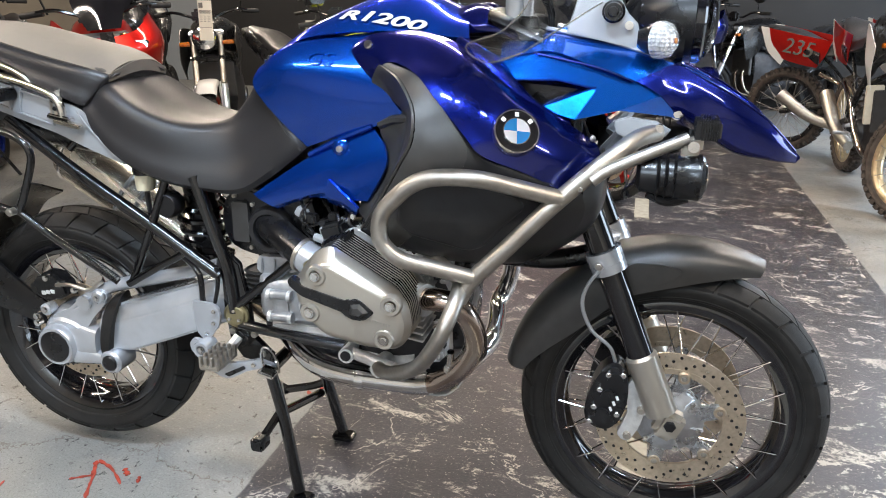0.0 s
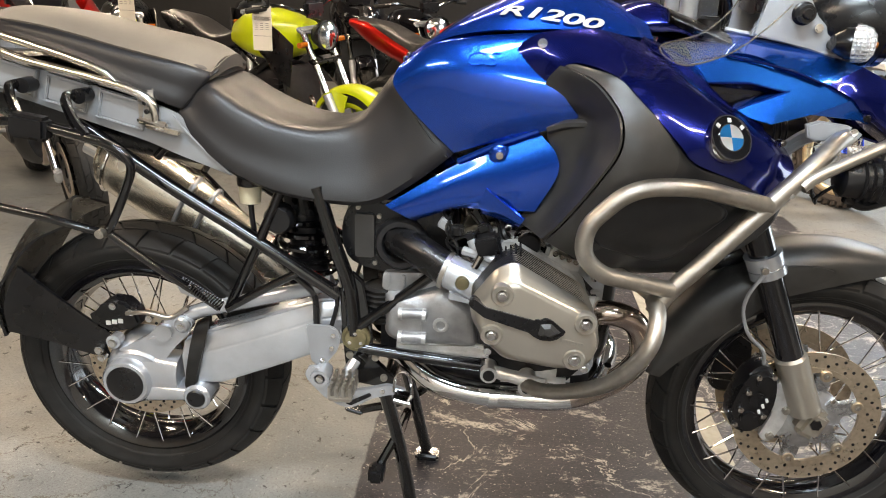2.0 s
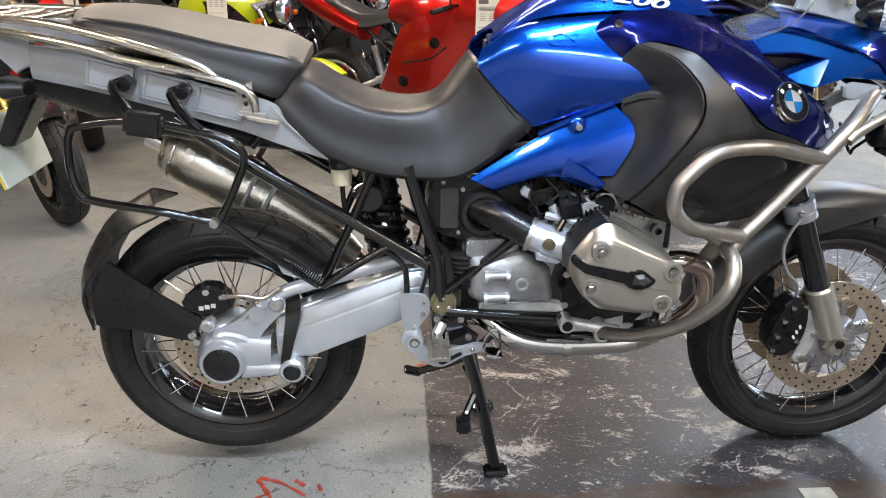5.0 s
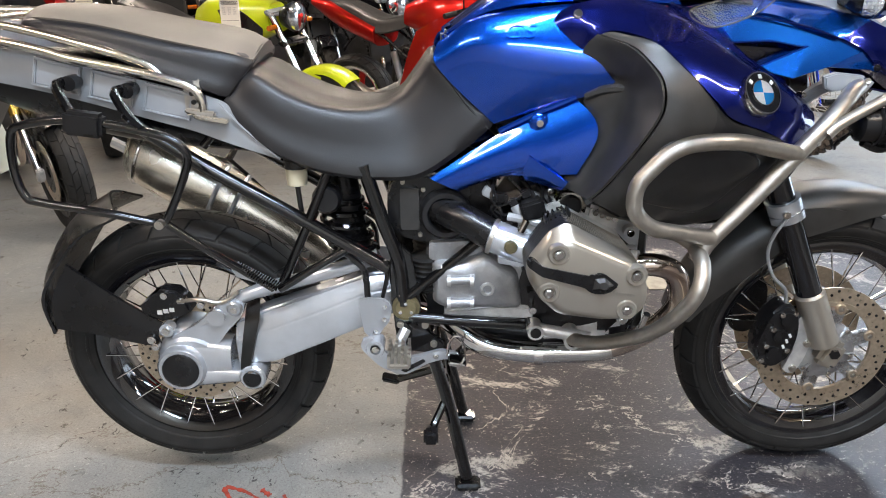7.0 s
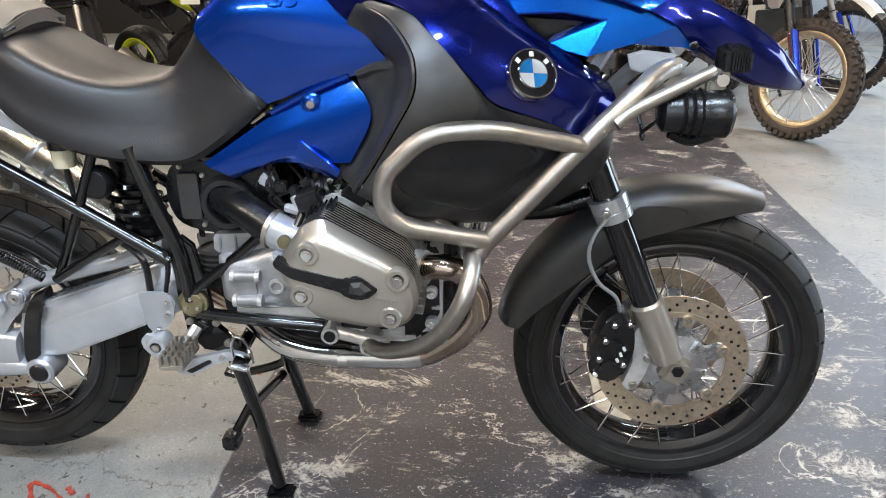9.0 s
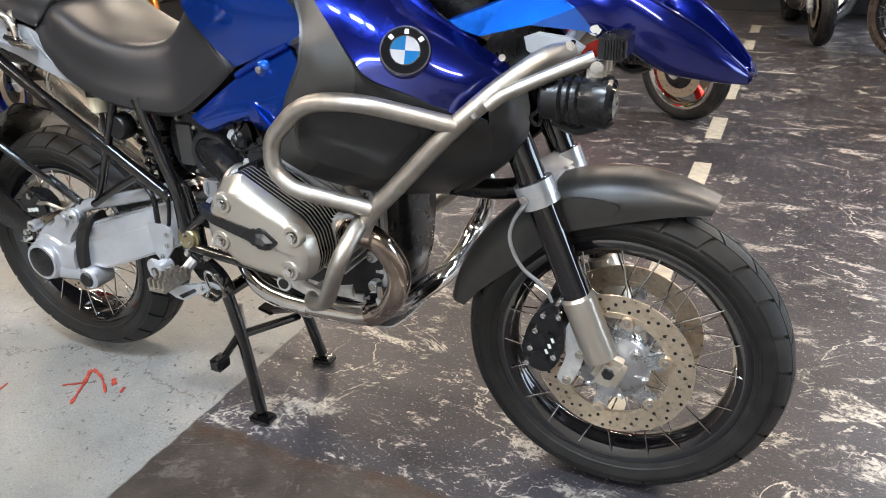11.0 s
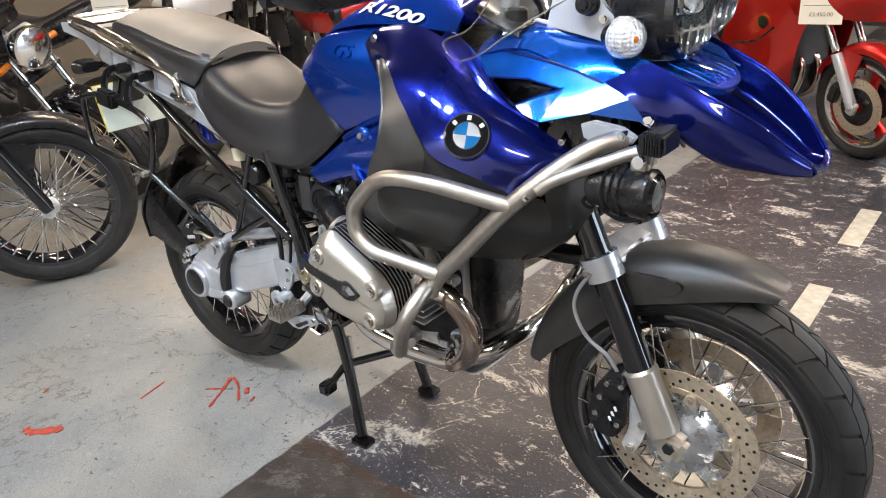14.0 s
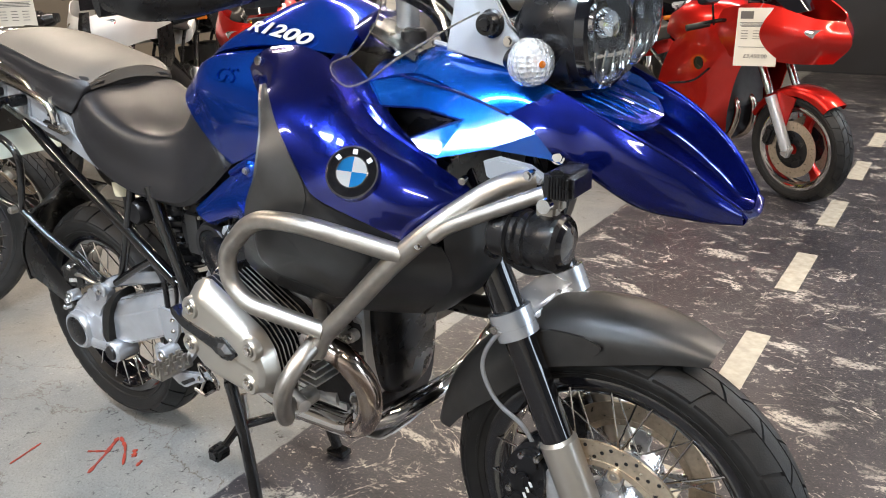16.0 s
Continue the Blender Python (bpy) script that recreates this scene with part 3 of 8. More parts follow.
def drilled_disc(parent, r0, r1, y, mat=None, holes=40, carrier=None):
    d = part("brake_disc", disc_bm(r0, r1, y), mat or M_DISC, parent, "drilled steel brake disc")
    bm = bmesh.new()
    for k in range(holes):
        a = 2 * math.pi * k / holes
        for j, f in enumerate((0.22, 0.5, 0.78)):
            if (k + j) % 2:
                continue
            r = r0 + (r1 - r0) * f
            sg = -1 if y < 0 else 1
            c = Vector((r * math.cos(a + j * 0.05), y + sg * 0.0022, r * math.sin(a + j * 0.05)))
            rod(c, c + Vector((0, sg * 0.0012, 0)), 0.0036, 8, bm=bm)
    tagged(part("drilling", bm, M_BLACK, d, "dark drilled holes"), kind="stuff")
    if carrier:
        sg_, k_ = (-1 if y < 0 else 1), r0 / 0.122
        star = []
        for k in range(6):
            a = 2 * math.pi * k / 6 + 0.5
            star += [((q * k_) * math.cos(a + e), (q * k_) * math.sin(a + e)) for e, q in ((-0.34, 0.066), (-0.19, 0.080), (-0.15, 0.104), (-0.09, 0.117), (0.09, 0.117), (0.15, 0.104), (0.19, 0.080), (0.34, 0.066))]
        part("carrier", loft([(y - sg_ * 0.010, star), (y + sg_ * 0.003, star), (y + sg_ * 0.006, shrink(star, 0.003))]), M_HUB, d, "silver star-shaped disc carrier")
        part("inner_ring", lathe([(r0 - 0.010, y - 0.004), (r0 + 0.002, y - 0.004), (r0 + 0.002, y + 0.004), (r0 - 0.010, y + 0.004)], n=56, closed=True), M_DISC, d)
        part("hub_casting", lathe([(0.024, y + sg_ * 0.016), (0.042, y + sg_ * 0.016), (0.050, y + sg_ * 0.011), (0.062 * k_, y + sg_ * 0.009), (0.074 * k_, y + sg_ * 0.005), (0.074 * k_, y - sg_ * 0.03), (0.024, y - sg_ * 0.03)], n=40, closed=True), M_HUB, d, "cast hub centre")
        part("hub_bore", lathe([(0.0, y + sg_ * 0.013), (0.025, y + sg_ * 0.013), (0.026, y + sg_ * 0.003), (0.0, y + sg_ * 0.003)], n=24), M_BLACK, d)
        rib = None
        for k in range(6):
            if rib is None:
                rib = part("hub_rib", block((0.058 * k_, y + sg_ * 0.008, 0.0), (0.034 * k_, 0.012, 0.006), 0.002), M_HUB, d)
            else:
                again(rib, d, pose(0, 0, 0, 0, 60 * k, 0))
        boss = None
        for k in range(6):
            a = 2 * math.pi * k / 6 + 0.5
            m = pose(0, 0, 0, 0, -60 * k, 0)
            if boss is None:
                boss = part("carrier_boss", lathe([(0.006, y + sg_ * 0.006), (0.007, y + sg_ * 0.011), (0.012, y + sg_ * 0.011), (0.014, y + sg_ * 0.004), (0.006, y + sg_ * 0.004)], (0.108 * k_ * math.cos(0.5), 0, 0.108 * k_ * math.sin(0.5)), n=20, closed=True), M_DISC, d)
            else:
                again(boss, d, m)
            bolt(d, (0.108 * k_ * math.cos(a), y + sg_ * 0.006, 0.108 * k_ * math.sin(a)), 0.006, (0, sg_, 0), M_STEEL)
            bolt(d, (0.066 * k_ * math.cos(a + 0.5), y + sg_ * 0.010, 0.066 * k_ * math.sin(a + 0.5)), 0.006, (0, sg_, 0), M_CHROME)
    return d


# ---- the blue motorcycle ----
bike = tagged(new("motorcycle"), "large blue touring motorcycle with steel crash bars on its centre stand", "motorcycle")
RC, FC = (0.0, 0.0, 0.350), (1.514, 0.0, 0.338)

# wheels and discs
spoked_wheel(bike, "rear_wheel", RC, 0.328, 0.077, 0.232, 0.036, 24, angle=4)
spoked_wheel(bike, "front_wheel", FC, 0.337, 0.057, 0.254, 0.030, 26, hub_r=0.058, hub_w=0.062, angle=7)
for sg in (-1, 1):
    d = drilled_disc(bike, 0.122, 0.160, sg * 0.071, carrier=0.122)
    d.matrix_basis = pose(*FC, 0, 10, 0)
d = drilled_disc(bike, 0.10, 0.136, -0.060, carrier=0.10)
d.matrix_basis = pose(*RC)

# telescopic fork
for sg in (-1, 1):
    y = sg * 0.103
    f = lambda z, dx=0.0: (1.509 + (0.338 - z) * 0.432 + dx, y, z)
    fk = part("fork_tube", rod(f(0.482), f(1.02), 0.0285, 20), M_GLOSS, bike, "gloss black fork tube")
    sl = bmesh.new()
    rod(f(0.372), f(0.497), 0.034, 20, bm=sl)
    rod(f(0.497), f(0.503), 0.034, 20, bm=sl, ends=0.029)
    block((1.512, y, 0.345), (0.056, 0.044, 0.070), 0.012, Matrix.Rotation(radians(23), 4, "Y"), bm=sl)
    for zz in (0.42, 0.475):
        block((1.452 + (0.475 - zz) * 0.43, y + sg * -0.004, zz), (0.070, 0.016, 0.022), 0.006, Matrix.Rotation(radians(20), 4, "Y"), bm=sl)
    part("fork_slider", sl, M_COVER, bike, "satin silver fork slider")
    cl = bmesh.new()
    rod(f(0.702), f(0.726), 0.0385, 24, bm=cl)
    rod(f(0.699), f(0.702), 0.0365, 24, bm=cl)
    rod(f(0.682), f(0.699), 0.0385, 24, bm=cl)
    block((1.352, y * 0.62, 0.705), (0.050, 0.075, 0.030), 0.008, Matrix.Rotation(radians(23), 4, "Y"), bm=cl)
    part("fork_clamp", cl, M_SILVER, bike, "satin silver clamp round the fork")
    part("axle_bore", lathe([(0.0, -0.002), (0.012, -0.002), (0.0135, 0.002), (0.0135, 0.01), (0.0, 0.01)] if sg < 0 else [(0.0, 0.002), (0.012, 0.002), (0.0135, -0.002), (0.0135, -0.01), (0.0, -0.01)], (1.514, sg * 0.1275, 0.350), n=6), M_BLACK, bike, "dark hexagonal axle bore")
    part("caliper_bracket", plate(rounded([(1.405, 0.300), (1.432, 0.286), (1.452, 0.330), (1.468, 0.395), (1.462, 0.452), (1.436, 0.462), (1.418, 0.420), (1.424, 0.360)], 0.010), sg * 0.094, sg * 0.108, 0.003), M_CAST, bike, "cast caliper bracket on the fork leg")
    for q in ((1.428, 0.306), (1.446, 0.452), (1.452, 0.372)):
        bolt(bike, (q[0], sg * 0.110, q[1]), 0.009, (0, sg, 0), M_STEEL)
    # caliper behind the fork leg
    ca = plate([(1.332, 0.350), (1.352, 0.318), (1.392, 0.318), (1.418, 0.372), (1.420, 0.430), (1.402, 0.472), (1.372, 0.468), (1.345, 0.420)], sg * 0.058, sg * 0.118, 0.008, smooth=30)
    for cx, cz in ((1.372, 0.352), (1.382, 0.398), (1.393, 0.440)):
        rod((cx, sg * 0.112, cz), (cx, sg * 0.125, cz), 0.017, 16, bm=ca)
    cp = part("front_caliper", ca, M_BLACK, bike, "black four-piston brake caliper")
    for q in ((1.345, 0.335), (1.352, 0.372), (1.362, 0.415), (1.378, 0.452), (1.408, 0.455), (1.402, 0.360)):
        bolt(cp, (q[0], sg * 0.120, q[1]), 0.0065, (0, sg, 0), M_CHROME)
    lt = bmesh.new()
    for i in range(3):
        block((1.388 + i * 0.006, sg * 0.1275, 0.374 + i * 0.014), (0.006, 0.002, 0.011), 0.001, Matrix.Rotation(radians(-23), 4, "Y"), bm=lt)
    part("caliper_mark", lt, M_ROUNDWHITE, cp, "small white mark")
    part("brake_hose", tube([(1.345, sg * 0.140, 0.70), (1.318, sg * 0.142, 0.655), (1.312, sg * 0.140, 0.61), (1.335, sg * 0.132, 0.555), (1.375, sg * 0.118, 0.515), (1.390, sg * 0.10, 0.47)], 0.0040, 8), M_GREYP, bike, "grey braided brake hose")
    bolt(bike, (1.338, sg * 0.143, 0.702), 0.008, (0, sg, 0))
part("fork_bridge", block((1.345, 0, 0.712), (0.055, 0.17, 0.024), 0.008, Matrix.Rotation(radians(23), 4, "Y")), M_SILVER, bike, "silver bridge between the fork legs")
part("fork_arm", tube([(1.34, 0, 0.69), (1.24, 0, 0.66), (1.12, 0, 0.655)], 0.022, 12), M_BLACK, bike, "black front suspension arm")

# front mudguard: an arched shell over the tyre and a rear flap
def guard(a0, a1, r, n, half, drop, lift=0.0):
    cs = []
    for k in range(n):
        f = k / (n - 1)
        a = radians(a0 + (a1 - a0) * f)
        h, d = half(f), drop(f)
        rr_ = r + lift * f
        c, s = math.cos(a), math.sin(a)
        ring = [(h, rr_ - d), (h * 0.97, rr_ - d * 0.35), (h * 0.62, rr_ + 0.004), (0, rr_ + 0.010), (-h * 0.62, rr_ + 0.004), (-h * 0.97, rr_ - d * 0.35), (-h, rr_ - d)]
        cs.append([(FC[0] + q * c, y, FC[2] + q * s) for y, q in ring])
    return cs


bm = surf(guard(114, 66.5, 0.386, 9, lambda f: 0.084 - 0.044 * f ** 2.6, lambda f: 0.082 - 0.064 * f + 0.020 * math.sin(math.pi * f)), 28, 30, 0.004)
part("front_mudguard", bm, M_MATT, bike, "matt black front mudguard")
bm = surf(guard(168, 112, 0.372, 9, lambda f: 0.066 + 0.016 * f, lambda f: 0.035 + 0.055 * math.sin(f * 2.6)), 22, 26, 0.004)
part("mudguard_flap", bm, M_MATT, bike, "matt black rear half of the front mudguard")
for sg in (-1, 1):
    part("mudguard_stay", plate([(1.385, 0.645), (1.45, 0.650), (1.50, 0.675), (1.49, 0.695), (1.39, 0.690)], sg * 0.079, sg * 0.085, 0.003, smooth=20), M_MATT, bike)


# ---- bodywork ----
# fuel tank sides
side = [[(0.705, -0.128, 0.903), (0.80, -0.150, 0.938), (0.948, -0.184, 0.985)],
        [(0.660, -0.134, 0.945), (0.77, -0.160, 0.975), (0.925, -0.186, 1.008)],
        [(0.612, -0.132, 0.992), (0.73, -0.160, 1.022), (0.900, -0.180, 1.040)],
        [(0.582, -0.122, 1.030), (0.69, -0.150, 1.068), (0.878, -0.164, 1.078)],
        [(0.588, -0.104, 1.060), (0.67, -0.124, 1.106), (0.850, -0.136, 1.128)],
        [(0.600, -0.094, 1.072), (0.68, -0.112, 1.117), (0.860, -0.122, 1.140)]]
for sg, cs in ((-1, side), (1, mirror(side))):
    part("tank_side", surf(cs, 26, 22, 0.006), M_BLUE, bike, "glossy bright blue side of the fuel tank")
cap = [[(0.598, -0.094, 1.076), (0.70, -0.113, 1.126), (0.86, -0.130, 1.146), (1.06, -0.150, 1.138)],
       [(0.606, -0.078, 1.084), (0.715, -0.092, 1.150), (0.875, -0.104, 1.182), (1.05, -0.110, 1.164)],
       [(0.618, -0.052, 1.090), (0.732, -0.052, 1.167), (0.893, -0.052, 1.218), (1.03, -0.052, 1.184)],
       [(0.622, 0.0, 1.094), (0.735, 0.0, 1.172), (0.895, 0.0, 1.225), (1.03, 0.0, 1.190)]]
cap += [[(x, -y, z) for x, y, z in c] for c in reversed(cap[:-1])]
part("tank_top", surf(cap, 30, 26, 0.006), M_BLUE, bike, "glossy blue top of the fuel tank")
part("tank_core", rings([[(0.66, -0.09, 0.93), (0.63, 0, 0.93), (0.66, 0.09, 0.93), (0.62, 0.08, 1.06), (0.62, 0, 1.08), (0.62, -0.08, 1.06)],
                         [(0.85, -0.12, 0.80), (0.85, 0, 0.78), (0.85, 0.12, 0.80), (0.85, 0.11, 1.08), (0.85, 0, 1.14), (0.85, -0.11, 1.08)],
                         [(1.18, -0.12, 0.80), (1.18, 0, 0.78), (1.18, 0.12, 0.80), (1.14, 0.11, 1.06), (1.14, 0, 1.10), (1.14, -0.11, 1.06)]], 24, 10), M_BLACK, bike, "black inner tank body")
part("tank_strap", block((0.606, -0.075, 1.062), (0.02, 0.05, 0.05), 0.008), M_MATT, bike)

# decal on the tank shoulder and embossed letters below it
def on_top(u, v):
    return Vector((0.769 + u, -0.087 - 0.22 * u + 0.48 * v, 1.144 - 0.052 * u + 0.87 * v))


def tree_of(*names):
    obs = [o for o in bike.children if o.name.split(".")[0] in names]
    vs, fs = [], []
    for o in obs:
        k = len(vs)
        vs += [v.co.copy() for v in o.data.vertices]
        fs += [[k + q for q in p.vertices] for p in o.data.polygons]
    return BVHTree.FromPolygons(vs, fs)


TANK = tree_of("tank_side", "tank_top")


def laid(p, d, lift):
    """The place where a line through p along d meets the tank, lifted off it."""
    hit = TANK.ray_cast(p - d * 0.3, d)[0]
    return (hit or p) - d * lift


SLANT = Vector((0, 0.62, -0.785))
FLAT = Vector((0, 1, 0))
letters("model_lettering", "R1200", 0.043, Matrix.Translation((0.099, 0.0, 0.0)) @ Matrix.Diagonal((1.66, 0.84, 1, 1)), M_CREAM, bike, 0.0006, 0.35, lambda c: laid(on_top(c.x, c.y), SLANT, 0.0060 + c.z), 0.0010)
tagged(bike.children[-1], "cream slanted model number on the tank")
letters("embossed_letters", "GS", 0.036, Matrix.Translation((0.748, 0.0, 1.078)) @ Matrix.Diagonal((1.5, 1, 1, 1)) @ Matrix.Rotation(math.pi / 2, 4, "X"), M_BLUE, bike, 0.0008, 0.2, lambda c: laid(Vector((c.x, -0.16, c.z)), FLAT, 0.0030 - c.y))

# blue side panel below the tank, with a pressed crease towards its lower corner
for sg in (-1, 1):
    up = [(0.570, 0.788), (0.705, 0.878), (0.785, 0.920), (0.868, 0.957)]
    md = [(0.590, 0.780), (0.715, 0.846), (0.800, 0.882), (0.900, 0.925)]
    lo = [(0.618, 0.768), (0.725, 0.812), (0.795, 0.838), (0.905, 0.885)]
    ll = [(0.630, 0.760), (0.715, 0.796), (0.770, 0.802), (0.868, 0.815)]
    ys = ((-0.130, -0.138, -0.147, -0.160), (-0.140, -0.158, -0.170, -0.186), (-0.142, -0.164, -0.180, -0.200), (-0.134, -0.152, -0.166, -0.206))
    cs = [[(x, -sg * y, z) for (x, z), y in zip(c, yy)] for c, yy in zip((up, md, lo, ll), ys)]
    sp = part("side_panel", surf(cs, 30, 22, 0.006), M_BLUE, bike, "glossy blue side panel")
    toe = [[(0.775, sg * 0.176, 0.848), (0.800, sg * 0.184, 0.832), (0.852, sg * 0.206, 0.800)], [(0.765, sg * 0.170, 0.815), (0.800, sg * 0.180, 0.806), (0.846, sg * 0.200, 0.788)], [(0.770, sg * 0.160, 0.796), (0.800, sg * 0.168, 0.790), (0.838, sg * 0.184, 0.780)]]
    part("panel_toe", surf(toe, 14, 10, 0.006), M_BLUE, sp, "pressed lower corner of the side panel")
    part("panel_ridge", tube([(0.715, sg * 0.139, 0.889), (0.79, sg * 0.152, 0.928), (0.866, sg * 0.164, 0.962)], 0.0065, 8), M_BLUE, sp)
    part("panel_boss", lathe([(0.0, -0.008 * -sg), (0.013, -0.006 * -sg), (0.021, 0.002 * -sg), (0.024, 0.03 * -sg), (0.0, 0.03 * -sg)], (0.795, sg * 0.158, 0.911), n=28), M_BLUE, sp)
    bolt(sp, (0.795, sg * 0.167, 0.911), 0.007, (0, sg, 0), M_STEEL)

# navy shroud with the round badge
shr = [[(0.811, -0.136, 1.112), (0.862, -0.142, 1.140), (0.955, -0.150, 1.150), (1.035, -0.163, 1.132), (1.085, -0.180, 1.103), (1.157, -0.206, 1.052), (1.215, -0.206, 1.019), (1.268, -0.196, 0.990), (1.318, -0.180, 0.955)],
       [(0.818, -0.146, 1.104), (0.868, -0.158, 1.128), (0.955, -0.176, 1.137), (1.042, -0.204, 1.113), (1.096, -0.228, 1.083), (1.166, -0.252, 1.034), (1.226, -0.250, 0.998), (1.282, -0.234, 0.966), (1.328, -0.206, 0.930)],
       [(0.838, -0.160, 1.084), (0.876, -0.172, 1.108), (0.948, -0.198, 1.119), (1.034, -0.240, 1.089), (1.084, -0.264, 1.058), (1.152, -0.286, 1.007), (1.207, -0.286, 0.970), (1.266, -0.268, 0.938), (1.318, -0.228, 0.900)],
       [(0.858, -0.170, 1.066), (0.884, -0.182, 1.092), (0.936, -0.206, 1.106), (1.008, -0.252, 1.085), (1.055, -0.280, 1.050), (1.122, -0.303, 0.992), (1.170, -0.303, 0.955), (1.235, -0.286, 0.924), (1.296, -0.246, 0.888)],
       [(0.871, -0.176, 1.057), (0.890, -0.190, 1.080), (0.926, -0.210, 1.094), (0.985, -0.260, 1.080), (1.030, -0.290, 1.042), (1.095, -0.314, 0.977), (1.126, -0.316, 0.947), (1.203, -0.300, 0.917), (1.264, -0.270, 0.884)]]
for sg, cs in ((-1, shr), (1, mirror(shr))):
    s_ = part("shroud", surf(cs, 60, 30, 0.006), M_NAVY, bike, "glossy navy blue tank shroud")
    bolt(s_, (0.860, sg * 0.160, 1.121), 0.009, (0, sg, 0.3))
    bolt(s_, (1.308, sg * 0.186, 0.967), 0.006, (0.3, sg, 0))
    # badge: black ring, quartered centre, thin chrome rim
    hit_, nor_ = tree_of("shroud").ray_cast(Vector((1.180, sg * 0.6, 0.987)), Vector((0, -sg, 0)))[:2]
    nor_ = nor_ if nor_.y * sg > 0 else -nor_
    B = hit_ + nor_ * 0.003
    bd = part("badge", lathe([(0, -0.004), (0.0385, -0.004), (0.041, 0.0), (0.041, 0.012), (0, 0.012)], n=40), M_GLOSS, bike, "round badge with a black ring and a blue and white quartered centre")
    bd.matrix_basis = Matrix.Translation(B) @ (-nor_).to_track_quat("Y", "Z").to_matrix().to_4x4() @ Matrix.Rotation(radians(6), 4, "Y")
    part("badge_rim", lathe([(0.0385, -0.0055), (0.041, -0.0055), (0.0425, 0.0), (0.0425, 0.010), (0.041, 0.010), (0.0385, -0.002)], n=40, closed=True), M_CHROME, bd)
    part("badge_inner_rim", lathe([(0.0235, -0.0058), (0.0250, -0.0058), (0.0250, -0.003), (0.0235, -0.003)], n=32, closed=True), M_CHROME, bd)
    for q in range(4):
        bm = bmesh.new()
        vs = [bm.verts.new((0, -0.0052, 0))] + [bm.verts.new((0.0236 * math.cos(w), -0.0052, 0.0236 * math.sin(w))) for w in [math.pi / 2 * (q + k / 8) for k in range(9)]]
        f = bm.faces.new(vs)
        bmesh.ops.solidify(bm, geom=[f], thickness=0.0015)
        part("badge_quarter", bm, M_ROUNDBLUE if q % 2 else M_ROUNDWHITE, bd)
    bm = bmesh.new()
    for w in (140, 90, 40):
        c = (0.0315 * math.cos(radians(w)), -0.0046, 0.0315 * math.sin(radians(w)))
        block(c, (0.007, 0.0015, 0.008), 0, Matrix.Rotation(radians(90 - w), 4, "Y"), bm=bm)
    part("badge_bars", bm, M_ROUNDWHITE, bd, "three small pale bars")

